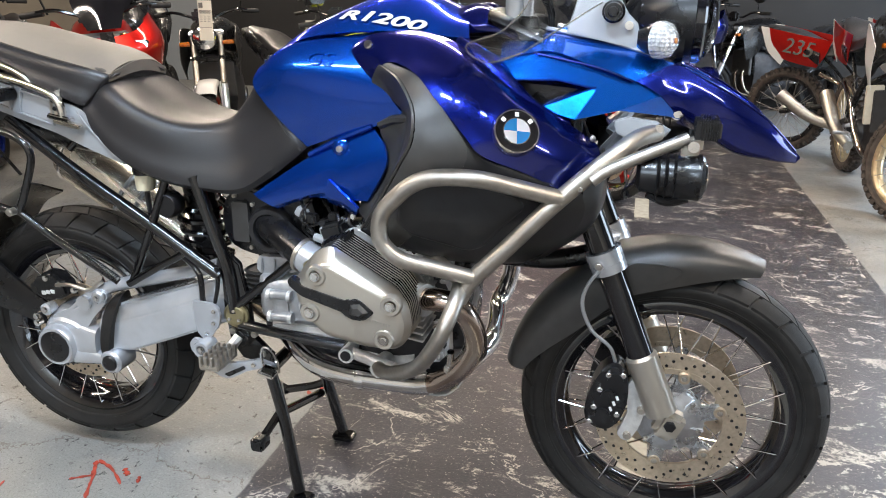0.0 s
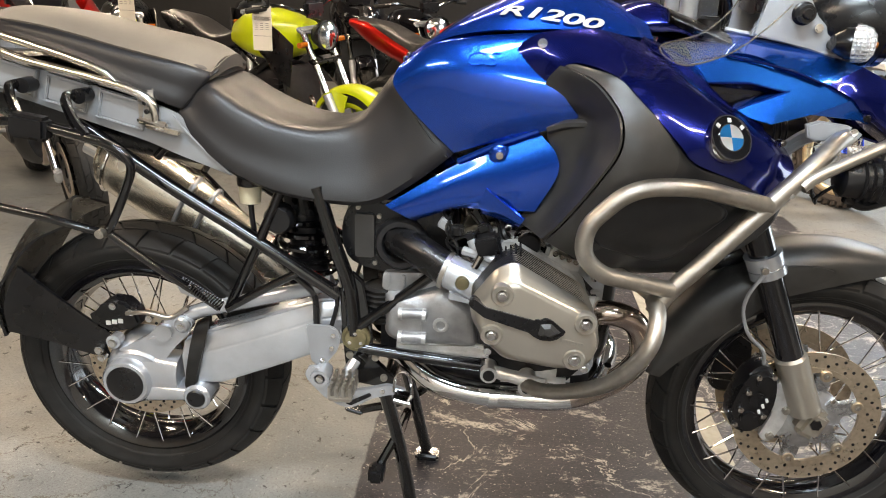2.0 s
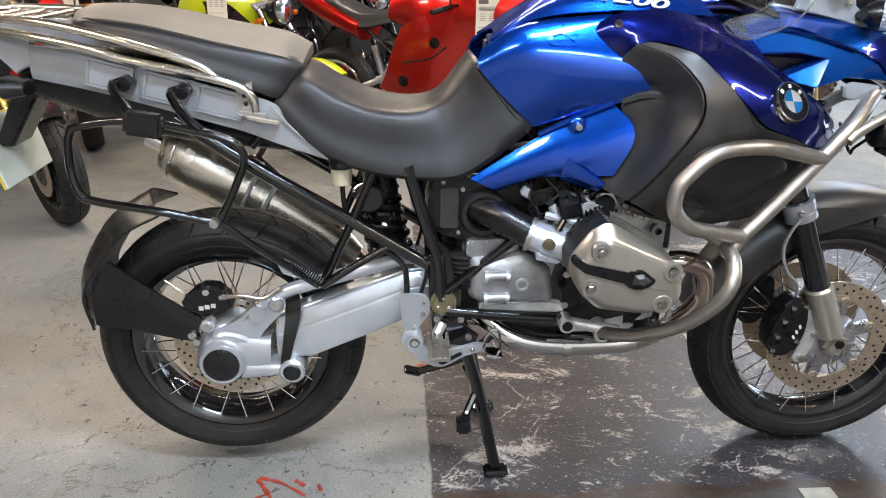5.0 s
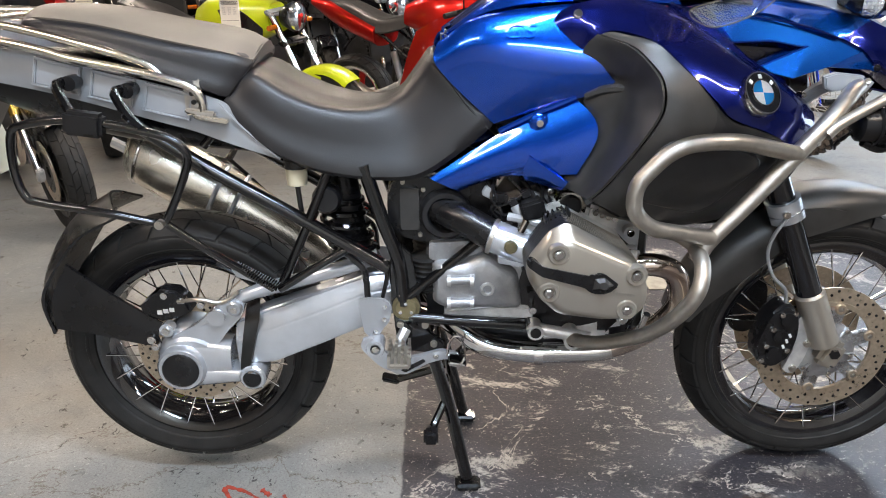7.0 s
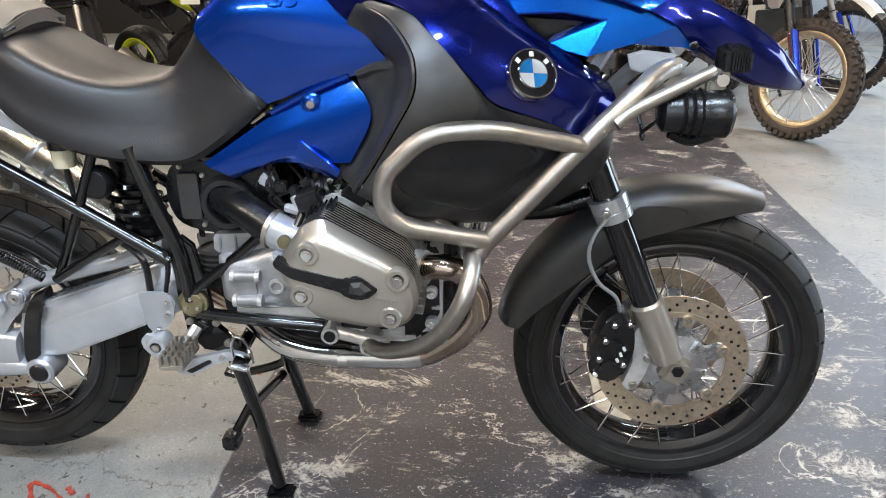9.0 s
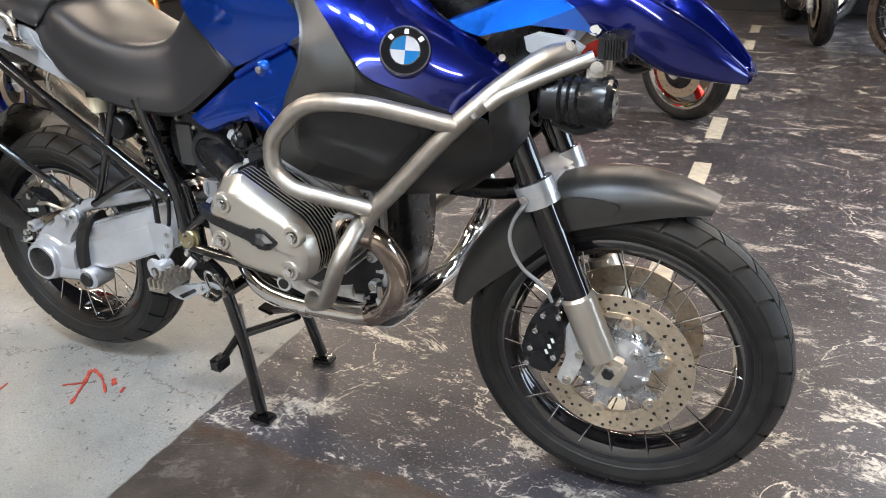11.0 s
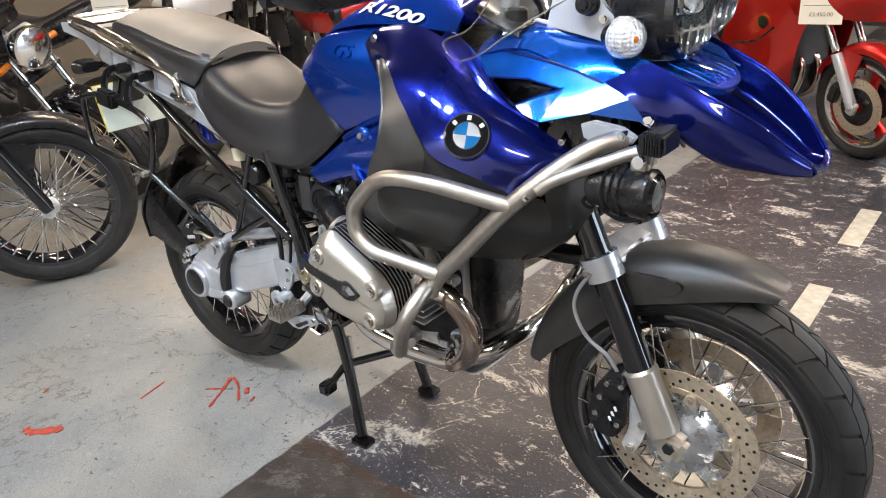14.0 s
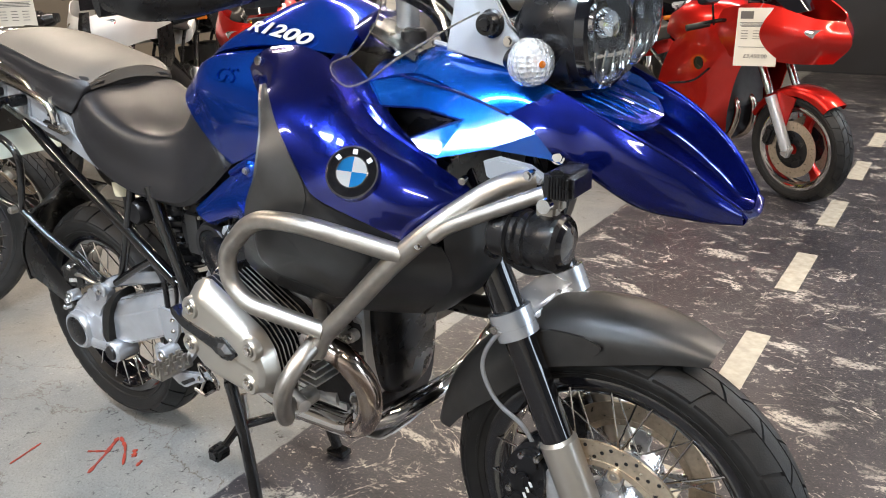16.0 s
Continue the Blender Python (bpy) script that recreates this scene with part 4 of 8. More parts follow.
# matt black panels below the shroud: rear recess, swept outer cover, lower box
for sg in (-1, 1):
    rdg = [(0.900, -0.196, 1.086), (0.952, -0.250, 1.069), (0.989, -0.290, 1.031), (1.001, -0.312, 0.999), (0.998, -0.322, 0.960), (0.976, -0.324, 0.918), (0.943, -0.310, 0.862), (0.912, -0.290, 0.812), (0.888, -0.270, 0.778)]
    rec = [[(0.872, -0.170, 1.052), (0.890, -0.171, 1.040), (0.912, -0.172, 1.020), (0.935, -0.174, 1.000), (0.885, -0.158, 0.962), (0.900, -0.166, 0.920), (0.892, -0.172, 0.860), (0.852, -0.180, 0.805), (0.842, -0.180, 0.785)],
           [(0.878, -0.176, 1.066), (0.912, -0.192, 1.050), (0.940, -0.202, 1.022), (0.958, -0.206, 0.995), (0.950, -0.205, 0.960), (0.945, -0.212, 0.915), (0.922, -0.216, 0.858), (0.884, -0.214, 0.802), (0.866, -0.208, 0.778)],
           [(0.890, -0.188, 1.080), (0.935, -0.226, 1.064), (0.968, -0.252, 1.030), (0.984, -0.270, 0.998), (0.980, -0.280, 0.960), (0.962, -0.282, 0.916), (0.934, -0.272, 0.860), (0.902, -0.256, 0.808), (0.880, -0.240, 0.776)],
           [(x - 0.003, y + 0.004, z) for x, y, z in rdg]]
    out = [rdg,
           [(0.908, -0.200, 1.090), (0.966, -0.254, 1.076), (1.006, -0.289, 1.036), (1.028, -0.311, 0.998), (1.036, -0.322, 0.955), (1.018, -0.323, 0.905), (0.986, -0.312, 0.848), (0.950, -0.294, 0.797), (0.920, -0.272, 0.762)],
           [(0.920, -0.206, 1.092), (0.985, -0.259, 1.078), (1.030, -0.288, 1.040), (1.068, -0.306, 1.001), (1.098, -0.312, 0.950), (1.076, -0.312, 0.893), (1.038, -0.304, 0.836), (0.992, -0.286, 0.780), (0.952, -0.262, 0.742)]]
    low = [[(1.068, -0.306, 1.001), (1.122, -0.313, 0.945), (1.178, -0.304, 0.924), (1.242, -0.282, 0.899), (1.300, -0.235, 0.872)],
           [(1.098, -0.311, 0.948), (1.130, -0.307, 0.912), (1.180, -0.298, 0.888), (1.248, -0.272, 0.862), (1.306, -0.220, 0.835)],
           [(1.074, -0.311, 0.892), (1.120, -0.298, 0.856), (1.172, -0.286, 0.835), (1.235, -0.256, 0.812), (1.288, -0.198, 0.785)],
           [(1.036, -0.303, 0.836), (1.080, -0.287, 0.806), (1.134, -0.272, 0.784), (1.190, -0.238, 0.764), (1.242, -0.180, 0.740)],
           [(0.990, -0.285, 0.780), (1.030, -0.266, 0.757), (1.082, -0.248, 0.738), (1.138, -0.212, 0.722), (1.200, -0.158, 0.708)],
           [(0.950, -0.258, 0.741), (0.995, -0.238, 0.722), (1.048, -0.216, 0.708), (1.110, -0.186, 0.698), (1.185, -0.140, 0.692)],
           [(0.925, -0.160, 0.735), (0.980, -0.155, 0.716), (1.040, -0.148, 0.702), (1.110, -0.135, 0.690), (1.18, -0.120, 0.688)]]
    frn = [[(1.300, -0.236, 0.925), (1.300, -0.225, 0.855), (1.285, -0.195, 0.790), (1.205, -0.160, 0.703)],
           [(1.330, -0.190, 0.930), (1.330, -0.185, 0.850), (1.310, -0.155, 0.780), (1.230, -0.120, 0.705)],
           [(1.330, -0.130, 0.940), (1.340, -0.125, 0.850), (1.315, -0.095, 0.780), (1.235, -0.06, 0.710)]]
    for nm, cs, lb in (("recess_panel", rec, "matt black recessed side panel"), ("side_cover", out, "matt black swept side cover"), ("lower_fairing", low, "matt black lower fairing inside the crash bar"), ("fairing_front", frn, "black front of the lower fairing")):
        part(nm, surf(cs if sg < 0 else mirror(cs), 40, 22, 0.005), M_MATTSHADE if nm in ("lower_fairing", "fairing_front") else M_MATT, bike, lb)
    part("panel_lip", tube([(0.884, sg * 0.164, 0.966), (0.92, sg * 0.180, 0.980), (0.955, sg * 0.196, 0.984)], 0.010, 8), M_MATT, bike, "rounded lip under the tank edge")
    pad = rounded([(0.990, 0.895), (1.020, 0.912), (1.110, 0.906), (1.190, 0.872), (1.205, 0.852), (1.120, 0.756), (1.095, 0.746), (0.985, 0.778), (0.962, 0.802), (0.964, 0.845)], 0.02)
    cx_, cz_ = 1.07, 0.83
    ring_ = [Vector((x, 0, z)) for x, z in pad]
    tree = tree_of("side_cover", "lower_fairing") if sg < 0 else None
    if tree:
        bm = bmesh.new()
        rows_ = []
        for k in range(9):
            row = []
            for q in ring_:
                f_ = (1.0, 0.985, 0.95, 0.9, 0.75, 0.55, 0.35, 0.18, 0.05)[k]
                x_, z_ = cx_ + (q.x - cx_) * f_, cz_ + (q.z - cz_) * f_
                hit_ = tree.ray_cast(Vector((x_, -0.6, z_)), Vector((0, 1, 0)))[0]
                row.append(bm.verts.new((x_, (hit_.y if hit_ else -0.29) - (0.0, 0.004, 0.006, 0.006, 0.004, 0.003, 0.003, 0.003, 0.003)[k] + 0.001, z_)))
            rows_.append(row)
        grid_faces(bm, rows_, wrap_u=True)
        bm.faces.new(rows_[-1])
        part("fairing_inset", bm, M_MATTSHADE, bike, "smooth raised black panel inside the crash bar", 60)
part("fairing_core", rings([[(0.93, -0.13, 0.76), (0.93, 0.13, 0.76), (0.95, 0.15, 0.95), (0.95, -0.15, 0.95)], [(1.12, -0.16, 0.72), (1.12, 0.16, 0.72), (1.12, 0.22, 1.0), (1.12, -0.22, 1.0)],
                            [(1.27, -0.10, 0.80), (1.27, 0.10, 0.80), (1.27, 0.17, 0.98), (1.27, -0.17, 0.98)]], 24, 8), M_BLACK, bike, "black inner fairing and radiator duct")

# beak and upper fairing
def facets(pts, faces, thick=0.004):
    """A panel of flat facets between named corners, with a thickness."""
    bm = bmesh.new()
    v = {k: bm.verts.new(p) for k, p in pts.items()}
    for f in faces:
        bm.faces.new([v[k] for k in f])
    bmesh.ops.recalc_face_normals(bm, faces=bm.faces)
    bmesh.ops.solidify(bm, geom=bm.faces[:], thickness=thick)
    return bm


for sg in (-1, 1):
    C = {"a": (1.128, 0.174, 1.104), "j": (1.218, 0.166, 1.119), "h": (1.374, 0.160, 1.070), "b": (1.158, 0.184, 1.070), "n": (1.235, 0.180, 1.072), "c": (1.308, 0.178, 1.058), "d": (1.206, 0.192, 1.019),
         "e": (1.275, 0.207, 1.003), "f": (1.352, 0.181, 1.020), "m": (1.424, 0.166, 1.048), "g": (1.440, 0.166, 1.012), "q": (1.462, 0.165, 1.006),
         "ci": (1.285, 0.150, 1.054), "bi": (1.175, 0.150, 1.062), "di": (1.222, 0.158, 1.028)}
    C = {k: (x, sg * y, z) for k, (x, y, z) in C.items()}
    pick = lambda ks: {k: C[k] for k in ks}
    part("upper_fairing", facets(pick("ajhbncdefmgq"), ("ajnb", "jhcn", "hmfc", "cfe", "cde", "mgf", "mqg")), M_SKY, bike, "glossy light blue upper fairing", 8)
    part("intake_lip", facets({k: C[k] for k in ("b", "n", "c", "ci", "bi")}, (("b", "n", "c", "ci", "bi"),), 0.003), M_NAVY, bike, "navy inner lip of the intake slot", 8)
    part("intake_fin", facets({k: C[k] for k in ("d", "c", "ci", "di")}, (("d", "c", "ci", "di"),), 0.003), M_BLUE, bike, "blue fin across the intake slot", 8)
    cheek = [[(1.035, -0.163, 1.131), (1.085, -0.180, 1.102), (1.157, -0.206, 1.051), (1.215, -0.206, 1.018), (1.268, -0.196, 0.989)],
             [(1.040, -0.152, 1.140), (1.092, -0.172, 1.112), (1.154, -0.194, 1.066), (1.208, -0.199, 1.028), (1.266, -0.194, 0.997)],
             [(1.048, -0.140, 1.142), (1.100, -0.160, 1.116), (1.150, -0.178, 1.076), (1.203, -0.186, 1.030), (1.264, -0.188, 1.001)]]
    part("intake_cheek", surf(cheek if sg < 0 else mirror(cheek), 24, 10, 0.004), M_NAVY, bike, "glossy navy rounded edge beside the intake slot")
    root = [[(1.078, -0.150, 1.127), (1.104, -0.163, 1.117), (1.132, -0.175, 1.104)], [(1.112, -0.164, 1.107), (1.134, -0.174, 1.095), (1.158, -0.183, 1.071)]]
    part("fairing_root", surf(root if sg < 0 else mirror(root), 8, 6, 0.004), M_SKY, bike, "glossy light blue root of the upper fairing")
    part("intake_slot", block((1.225, sg * 0.142, 1.045), (0.17, 0.012, 0.075), 0.003), M_BLACK, bike, "dark intake slot")
    top = [[(1.120, -0.120, 1.130), (1.210, -0.084, 1.154), (1.330, -0.112, 1.134), (1.446, -0.137, 1.103)], [(1.124, -0.150, 1.122), (1.214, -0.128, 1.143), (1.318, -0.140, 1.118), (1.412, -0.154, 1.089)], [(1.128, -0.176, 1.106), (1.218, -0.171, 1.121), (1.300, -0.170, 1.096), (1.376, -0.166, 1.072)]]
    part("fairing_shoulder", surf(top if sg < 0 else mirror(top), 26, 10, 0.005), M_SKY, bike, "glossy blue fairing shoulder")
    part("shoulder_crease", tube([(1.190, sg * 0.174, 1.117), (1.300, sg * 0.172, 1.096), (1.372, sg * 0.168, 1.072)], 0.0022, 6), M_NAVY, bike)
    part("shoulder_strip", tube([(1.200, sg * 0.092, 1.158), (1.300, sg * 0.108, 1.143), (1.395, sg * 0.126, 1.120)], 0.004, 6), M_GREYP, bike, "grey seal strip")
    beak = [[(1.374, -0.164, 1.0735), (1.412, -0.154, 1.090), (1.450, -0.139, 1.0995), (1.543, -0.132, 1.054), (1.611, -0.105, 1.011), (1.650, -0.082, 0.976), (1.685, -0.050, 0.941)],
            [(1.396, -0.1685, 1.064), (1.426, -0.161, 1.073), (1.460, -0.151, 1.072), (1.550, -0.144, 1.022), (1.617, -0.113, 0.985), (1.655, -0.087, 0.957), (1.688, -0.053, 0.933)],
            [(1.424, -0.1715, 1.048), (1.446, -0.166, 1.050), (1.474, -0.159, 1.040), (1.556, -0.141, 0.985), (1.622, -0.109, 0.955), (1.658, -0.083, 0.940), (1.689, -0.051, 0.926)],
            [(1.447, -0.1685, 1.022), (1.462, -0.164, 1.018), (1.486, -0.156, 1.000), (1.560, -0.131, 0.950), (1.625, -0.099, 0.932), (1.660, -0.075, 0.924), (1.689, -0.047, 0.918)],
            [(1.458, -0.150, 0.998), (1.470, -0.135, 0.992), (1.492, -0.112, 0.980), (1.560, -0.090, 0.942), (1.625, -0.066, 0.925), (1.660, -0.050, 0.920), (1.686, -0.030, 0.914)]]
    part("beak_side", surf(beak if sg < 0 else mirror(beak), 48, 30, 0.005), M_NAVY, bike, "glossy navy side of the beak")
    bolt(bike, (1.455, sg * 0.160, 1.016), 0.011, (0.1, sg, 0.1))


def trough_line(f, d):
    return [(x, f * y, z - d * k) for x, y, z, k in ((1.440, 0.136, 1.102, 1.0), (1.543, 0.130, 1.053, 1.0), (1.611, 0.103, 1.010, 0.9), (1.650, 0.080, 0.975, 0.7), (1.686, 0.048, 0.941, 0.2))]


trough = [trough_line(f, d) for f, d in ((-1, 0), (-0.965, 0.004), (-0.90, 0.035), (-0.80, 0.062), (-0.45, 0.074), (0, 0.077), (0.45, 0.074), (0.80, 0.062), (0.90, 0.035), (0.965, 0.004), (1, 0))]
part("beak_trough", surf(trough, 30, 60, 0.003), M_NAVY, bike, "glossy navy hollow top of the beak")
ledge = [[(1.440, -0.122, 1.098), (1.470, -0.118, 1.086), (1.490, -0.110, 1.072)], [(1.440, -0.06, 1.082), (1.49, -0.058, 1.066), (1.530, -0.052, 1.050)], [(1.440, 0.0, 1.078), (1.495, 0.0, 1.062), (1.538, 0.0, 1.046)]]
part("beak_ledge", surf(ledge + mirror(ledge[1::-1]), 18, 22, 0.012), M_SKY, bike, "light blue ledge under the headlamp")
for yy in (-0.075, -0.045, -0.015, 0.015, 0.045, 0.075):
    part("ledge_rib", tube([(1.450, yy, 1.081 + abs(yy) * 0.12), (1.490, yy, 1.068 + abs(yy) * 0.12), (1.520, yy, 1.056 + abs(yy) * 0.12)], 0.0022, 6), M_SKY, bike)
for sg in (-1, 1):
    part("beak_rim", tube([(1.440, sg * 0.137, 1.103), (1.543, sg * 0.131, 1.054), (1.611, sg * 0.104, 1.011), (1.650, sg * 0.081, 0.976), (1.685, sg * 0.049, 0.941)], 0.0026, 8, 40), M_NAVY, bike)
tip = [[(1.684, -0.050, 0.942), (1.690, 0, 0.930), (1.684, 0.050, 0.942)], [(1.695, -0.050, 0.930), (1.701, 0, 0.924), (1.695, 0.050, 0.930)], [(1.689, -0.046, 0.918), (1.693, 0, 0.914), (1.689, 0.046, 0.918)]]
part("beak_tip", surf(tip, 18, 10, 0.006), M_NAVY, bike)

# headlamp pair in a black housing
def bowl(r, flip):
    """A lamp reflector: a shallow bowl in upright scalloped strips, round the x axis."""
    bm = bmesh.new()
    rows = []
    n = 45
    for i in range(n):
        u = -0.985 + 1.97 * i / (n - 1)
        h = math.sqrt(max(0.0, 1 - u * u))
        row = []
        for j in range(13):
            v = h * (-1 + 2 * j / 12)
            d = 0.052 * (1 - u * u - v * v)
            d -= 0.007 * abs(math.sin(u * 11)) * (1 - u * u) + 0.012 * (v > 0.25) * (1 - u * u - v * v) + 0.009 * (v < -0.35) * (1 - u * u - v * v)
            row.append(bm.verts.new((-d, flip * u * r, v * r)))
        rows.append(row)
    grid_faces(bm, rows)
    return bm


for sg, r, zc, xc in ((-1, 0.077, 1.184, 1.474), (1, 0.070, 1.194, 1.466)):
    c = (xc, -0.072 if sg < 0 else 0.058, zc)
    hl = part("headlamp", lathe([(0.02, -0.13), (r * 0.75, -0.10), (r * 1.02, -0.045), (r * 1.07, -0.012), (r * 1.08, 0.004), (r * 1.02, 0.010), (r * 0.99, 0.0), (r * 0.97, -0.05), (0.0, -0.075)], c, "x", 44), M_BLACK, bike, "black headlamp shell")
    rf = part("reflector", bowl(r * 0.97, sg), M_REFLECT, hl, "bright fluted reflector", 20)
    rf.matrix_basis = pose(*c)
    part("bulb_shield", lathe([(0.0, -0.012), (0.014, -0.014), (0.019, -0.022), (0.020, -0.050), (0.0, -0.050)], (xc, c[1] + 0.012, zc + 0.004), "x", 24), M_CHROME, hl)
    part("lamp_bezel", lathe([(r * 0.985, 0.000), (r * 0.985, 0.010), (r * 1.03, 0.014), (r * 1.085, 0.010), (r * 1.09, -0.004), (r * 1.05, -0.008)], c, "x", 44, closed=True), M_GLOSS, hl, "gloss black lamp bezel")
    for q in range(7):
        part("lamp_flute", block((xc - 0.012, c[1] - r * 0.6 + r * 0.2 * q, zc - r * 0.52), (0.006, 0.004, r * 0.42 * (1 - 0.07 * abs(q - 3))), 0.001), M_CHROME, hl)
    part("lamp_divider", block((xc - 0.020, c[1], zc - 0.030), (0.012, r * 1.5, 0.004), 0.001), M_CHROME, hl)
    gl = part("lens", lathe([(r * 1.0, 0.006), (r * 0.94, 0.020), (r * 0.75, 0.031), (r * 0.4, 0.038), (0.0, 0.040), (0.0, 0.0375), (r * 0.4, 0.0355), (r * 0.73, 0.0285), (r * 0.915, 0.0185), (r * 0.97, 0.004)], c, "x", 48), M_LENS, hl, "clear headlamp lens")
    gl.visible_shadow = False
part("headlamp_frame", rings([[(1.40, -0.10, 1.10), (1.40, 0.10, 1.10), (1.40, 0.12, 1.22), (1.40, 0, 1.26), (1.40, -0.12, 1.22)], [(1.455, -0.115, 1.105), (1.455, 0.11, 1.11), (1.455, 0.13, 1.22), (1.455, 0, 1.27), (1.455, -0.135, 1.22)]], 28, 4), M_BLACK, bike, "black headlamp frame")

# silver instrument bracket, knob and indicators
for sg in (-1, 1):
    br = plate([(1.240, 1.150), (1.330, 1.135), (1.410, 1.115), (1.418, 1.135), (1.350, 1.185), (1.310, 1.250), (1.285, 1.330), (1.262, 1.330), (1.268, 1.240)], sg * 0.112, sg * 0.124, 0.004)
    b_ = part("screen_bracket", br, M_GREYP, bike, "silver screen bracket")
    part("adjuster_knob", lathe([(0, -0.024), (0.008, -0.024), (0.010, -0.020), (0.015, -0.020), (0.017, -0.015), (0.017, -0.003), (0.021, 0.0), (0.021, 0.004), (0, 0.004)] if sg < 0 else [(0, 0.024), (0.008, 0.024), (0.010, 0.020), (0.015, 0.020), (0.017, 0.015), (0.017, 0.003), (0.021, 0.0), (0.021, -0.004), (0, -0.004)], (1.325, sg * 0.126, 1.192), n=18), M_BLACK, b_, "black screen adjuster knob")
    for q in ((1.355, 1.168), (1.395, 1.138), (1.300, 1.255)):
        bolt(b_, (q[0], sg * 0.127, q[1]), 0.008, (0, sg, 0))
    ind = part("indicator", rings([[(1.372, sg * 0.158 + q * 0.9, 1.146 + w * 0.9) for q, w in ((-0.018, 0), (0, -0.016), (0.018, 0), (0, 0.016))], [(1.392, sg * 0.160 + q, 1.146 + w) for q, w in ((-0.029, 0), (0, -0.026), (0.029, 0), (0, 0.026))], [(1.412, sg * 0.160 + q, 1.146 + w) for q, w in ((-0.031, 0), (0, -0.028), (0.031, 0), (0, 0.028))]], 20, 8), M_BLACK, bike, "black indicator body with a clear lens")
    part("indicator_dish", lathe([(0.029, 0.004), (0.020, -0.004), (0.0, -0.008), (0.0, -0.010), (0.029, -0.004)], (1.414, sg * 0.162, 1.146), "x", 24), M_REFLECT, ind, "silvery dish", 12)
    part("indicator_bulb", lathe([(0.0, 0.0325), (0.0045, 0.0315), (0.005, 0.028), (0.004, -0.004), (0.0, -0.004)], (1.414, sg * 0.162, 1.146), "x", 16), M_AMBER, ind, "amber bulb")
    cl = part("indicator_lens", lathe([(0.031, -0.002), (0.031, 0.010), (0.027, 0.022), (0.016, 0.030), (0.005, 0.032), (0.005, 0.030), (0.015, 0.028), (0.025, 0.020), (0.0285, 0.009), (0.0285, -0.002)], (1.412, sg * 0.162, 1.146), "x", 32, closed=True), M_RIBBED, ind, "clear ribbed indicator lens", 10)
    cl.visible_shadow = False
    for o in (cl, *[k for k in ind.children if k.name.split(".")[0] in ("indicator_dish", "indicator_bulb")]):
        o.matrix_basis = Matrix.Translation((1.408, sg * 0.166, 1.146)) @ Matrix.Rotation(radians(sg * 28), 4, "Z") @ Matrix.Scale(1.06, 4) @ Matrix.Translation((-1.412, sg * -0.162, -1.146))
    part("indicator_stem", rod((1.385, sg * 0.11, 1.138), (1.385, sg * 0.145, 1.144), 0.010, 10), M_BLACK, ind)

# windscreen
half = [[(1.065, -0.195, 1.128), (1.104, -0.207, 1.099), (1.165, -0.217, 1.116), (1.215, -0.212, 1.147), (1.300, -0.130, 1.205), (1.345, 0, 1.232)],
        [(1.140, -0.207, 1.160), (1.165, -0.213, 1.158), (1.195, -0.211, 1.169), (1.232, -0.188, 1.197), (1.285, -0.110, 1.250), (1.305, 0, 1.268)],
        [(1.188, -0.208, 1.235), (1.198, -0.203, 1.238), (1.213, -0.190, 1.247), (1.237, -0.155, 1.272), (1.263, -0.085, 1.306), (1.275, 0, 1.313)],
        [(1.135, -0.204, 1.335), (1.150, -0.190, 1.345), (1.168, -0.165, 1.356), (1.190, -0.132, 1.370), (1.215, -0.070, 1.382), (1.225, 0, 1.386)],
        [(1.035, -0.175, 1.450), (1.055, -0.155, 1.468), (1.075, -0.125, 1.482), (1.095, -0.09, 1.493), (1.108, -0.045, 1.500), (1.112, 0, 1.502)]]
ws = [h + [(x, -y, z) for x, y, z in reversed(h[:-1])] for h in half]
w_ = part("windscreen", surf(ws, 40, 20, 0.003), M_CLEAR, bike, "clear curved windscreen")
w_.visible_shadow = False
edge = [h[0] for h in reversed(half)] + half[0][1:]
part("screen_edge", tube(edge + [(x, -y, z) for x, y, z in reversed(edge[:-1])], 0.0015, 6, 120), M_EDGE, w_, "pale cut edge of the screen")
for sg in (-1, 1):
    part("screen_arm", tube([(1.30, sg * 0.118, 1.26), (1.27, sg * 0.125, 1.33), (1.20, sg * 0.12, 1.38)], 0.006, 8), M_STEEL, bike)
part("instrument_panel", rings([[(1.27, -0.09, 1.20), (1.27, 0.09, 1.20), (1.26, 0.09, 1.31), (1.26, -0.09, 1.31)], [(1.34, -0.09, 1.21), (1.34, 0.09, 1.21), (1.31, 0.08, 1.31), (1.31, -0.08, 1.31)]], 20, 4), M_BLACK, bike, "black instrument binnacle")

# handlebar, risers and grip guards
hb = [(0.985, -0.51, 1.245), (1.03, -0.36, 1.258), (1.10, -0.19, 1.262), (1.135, -0.09, 1.255), (1.14, 0, 1.252)]
part("handlebar", tube(hb + [(x, -y, z) for x, y, z in reversed(hb[:-1])], 0.013, 12), M_FRAME, bike, "black handlebar")
part("top_yoke", rings([[(1.09, -0.10, 1.16), (1.09, 0.10, 1.16), (1.09, 0.10, 1.19), (1.09, -0.10, 1.19)], [(1.20, -0.12, 1.12), (1.20, 0.12, 1.12), (1.20, 0.12, 1.15), (1.20, -0.12, 1.15)]], 24, 6), M_BLACK, bike, "black top yoke")
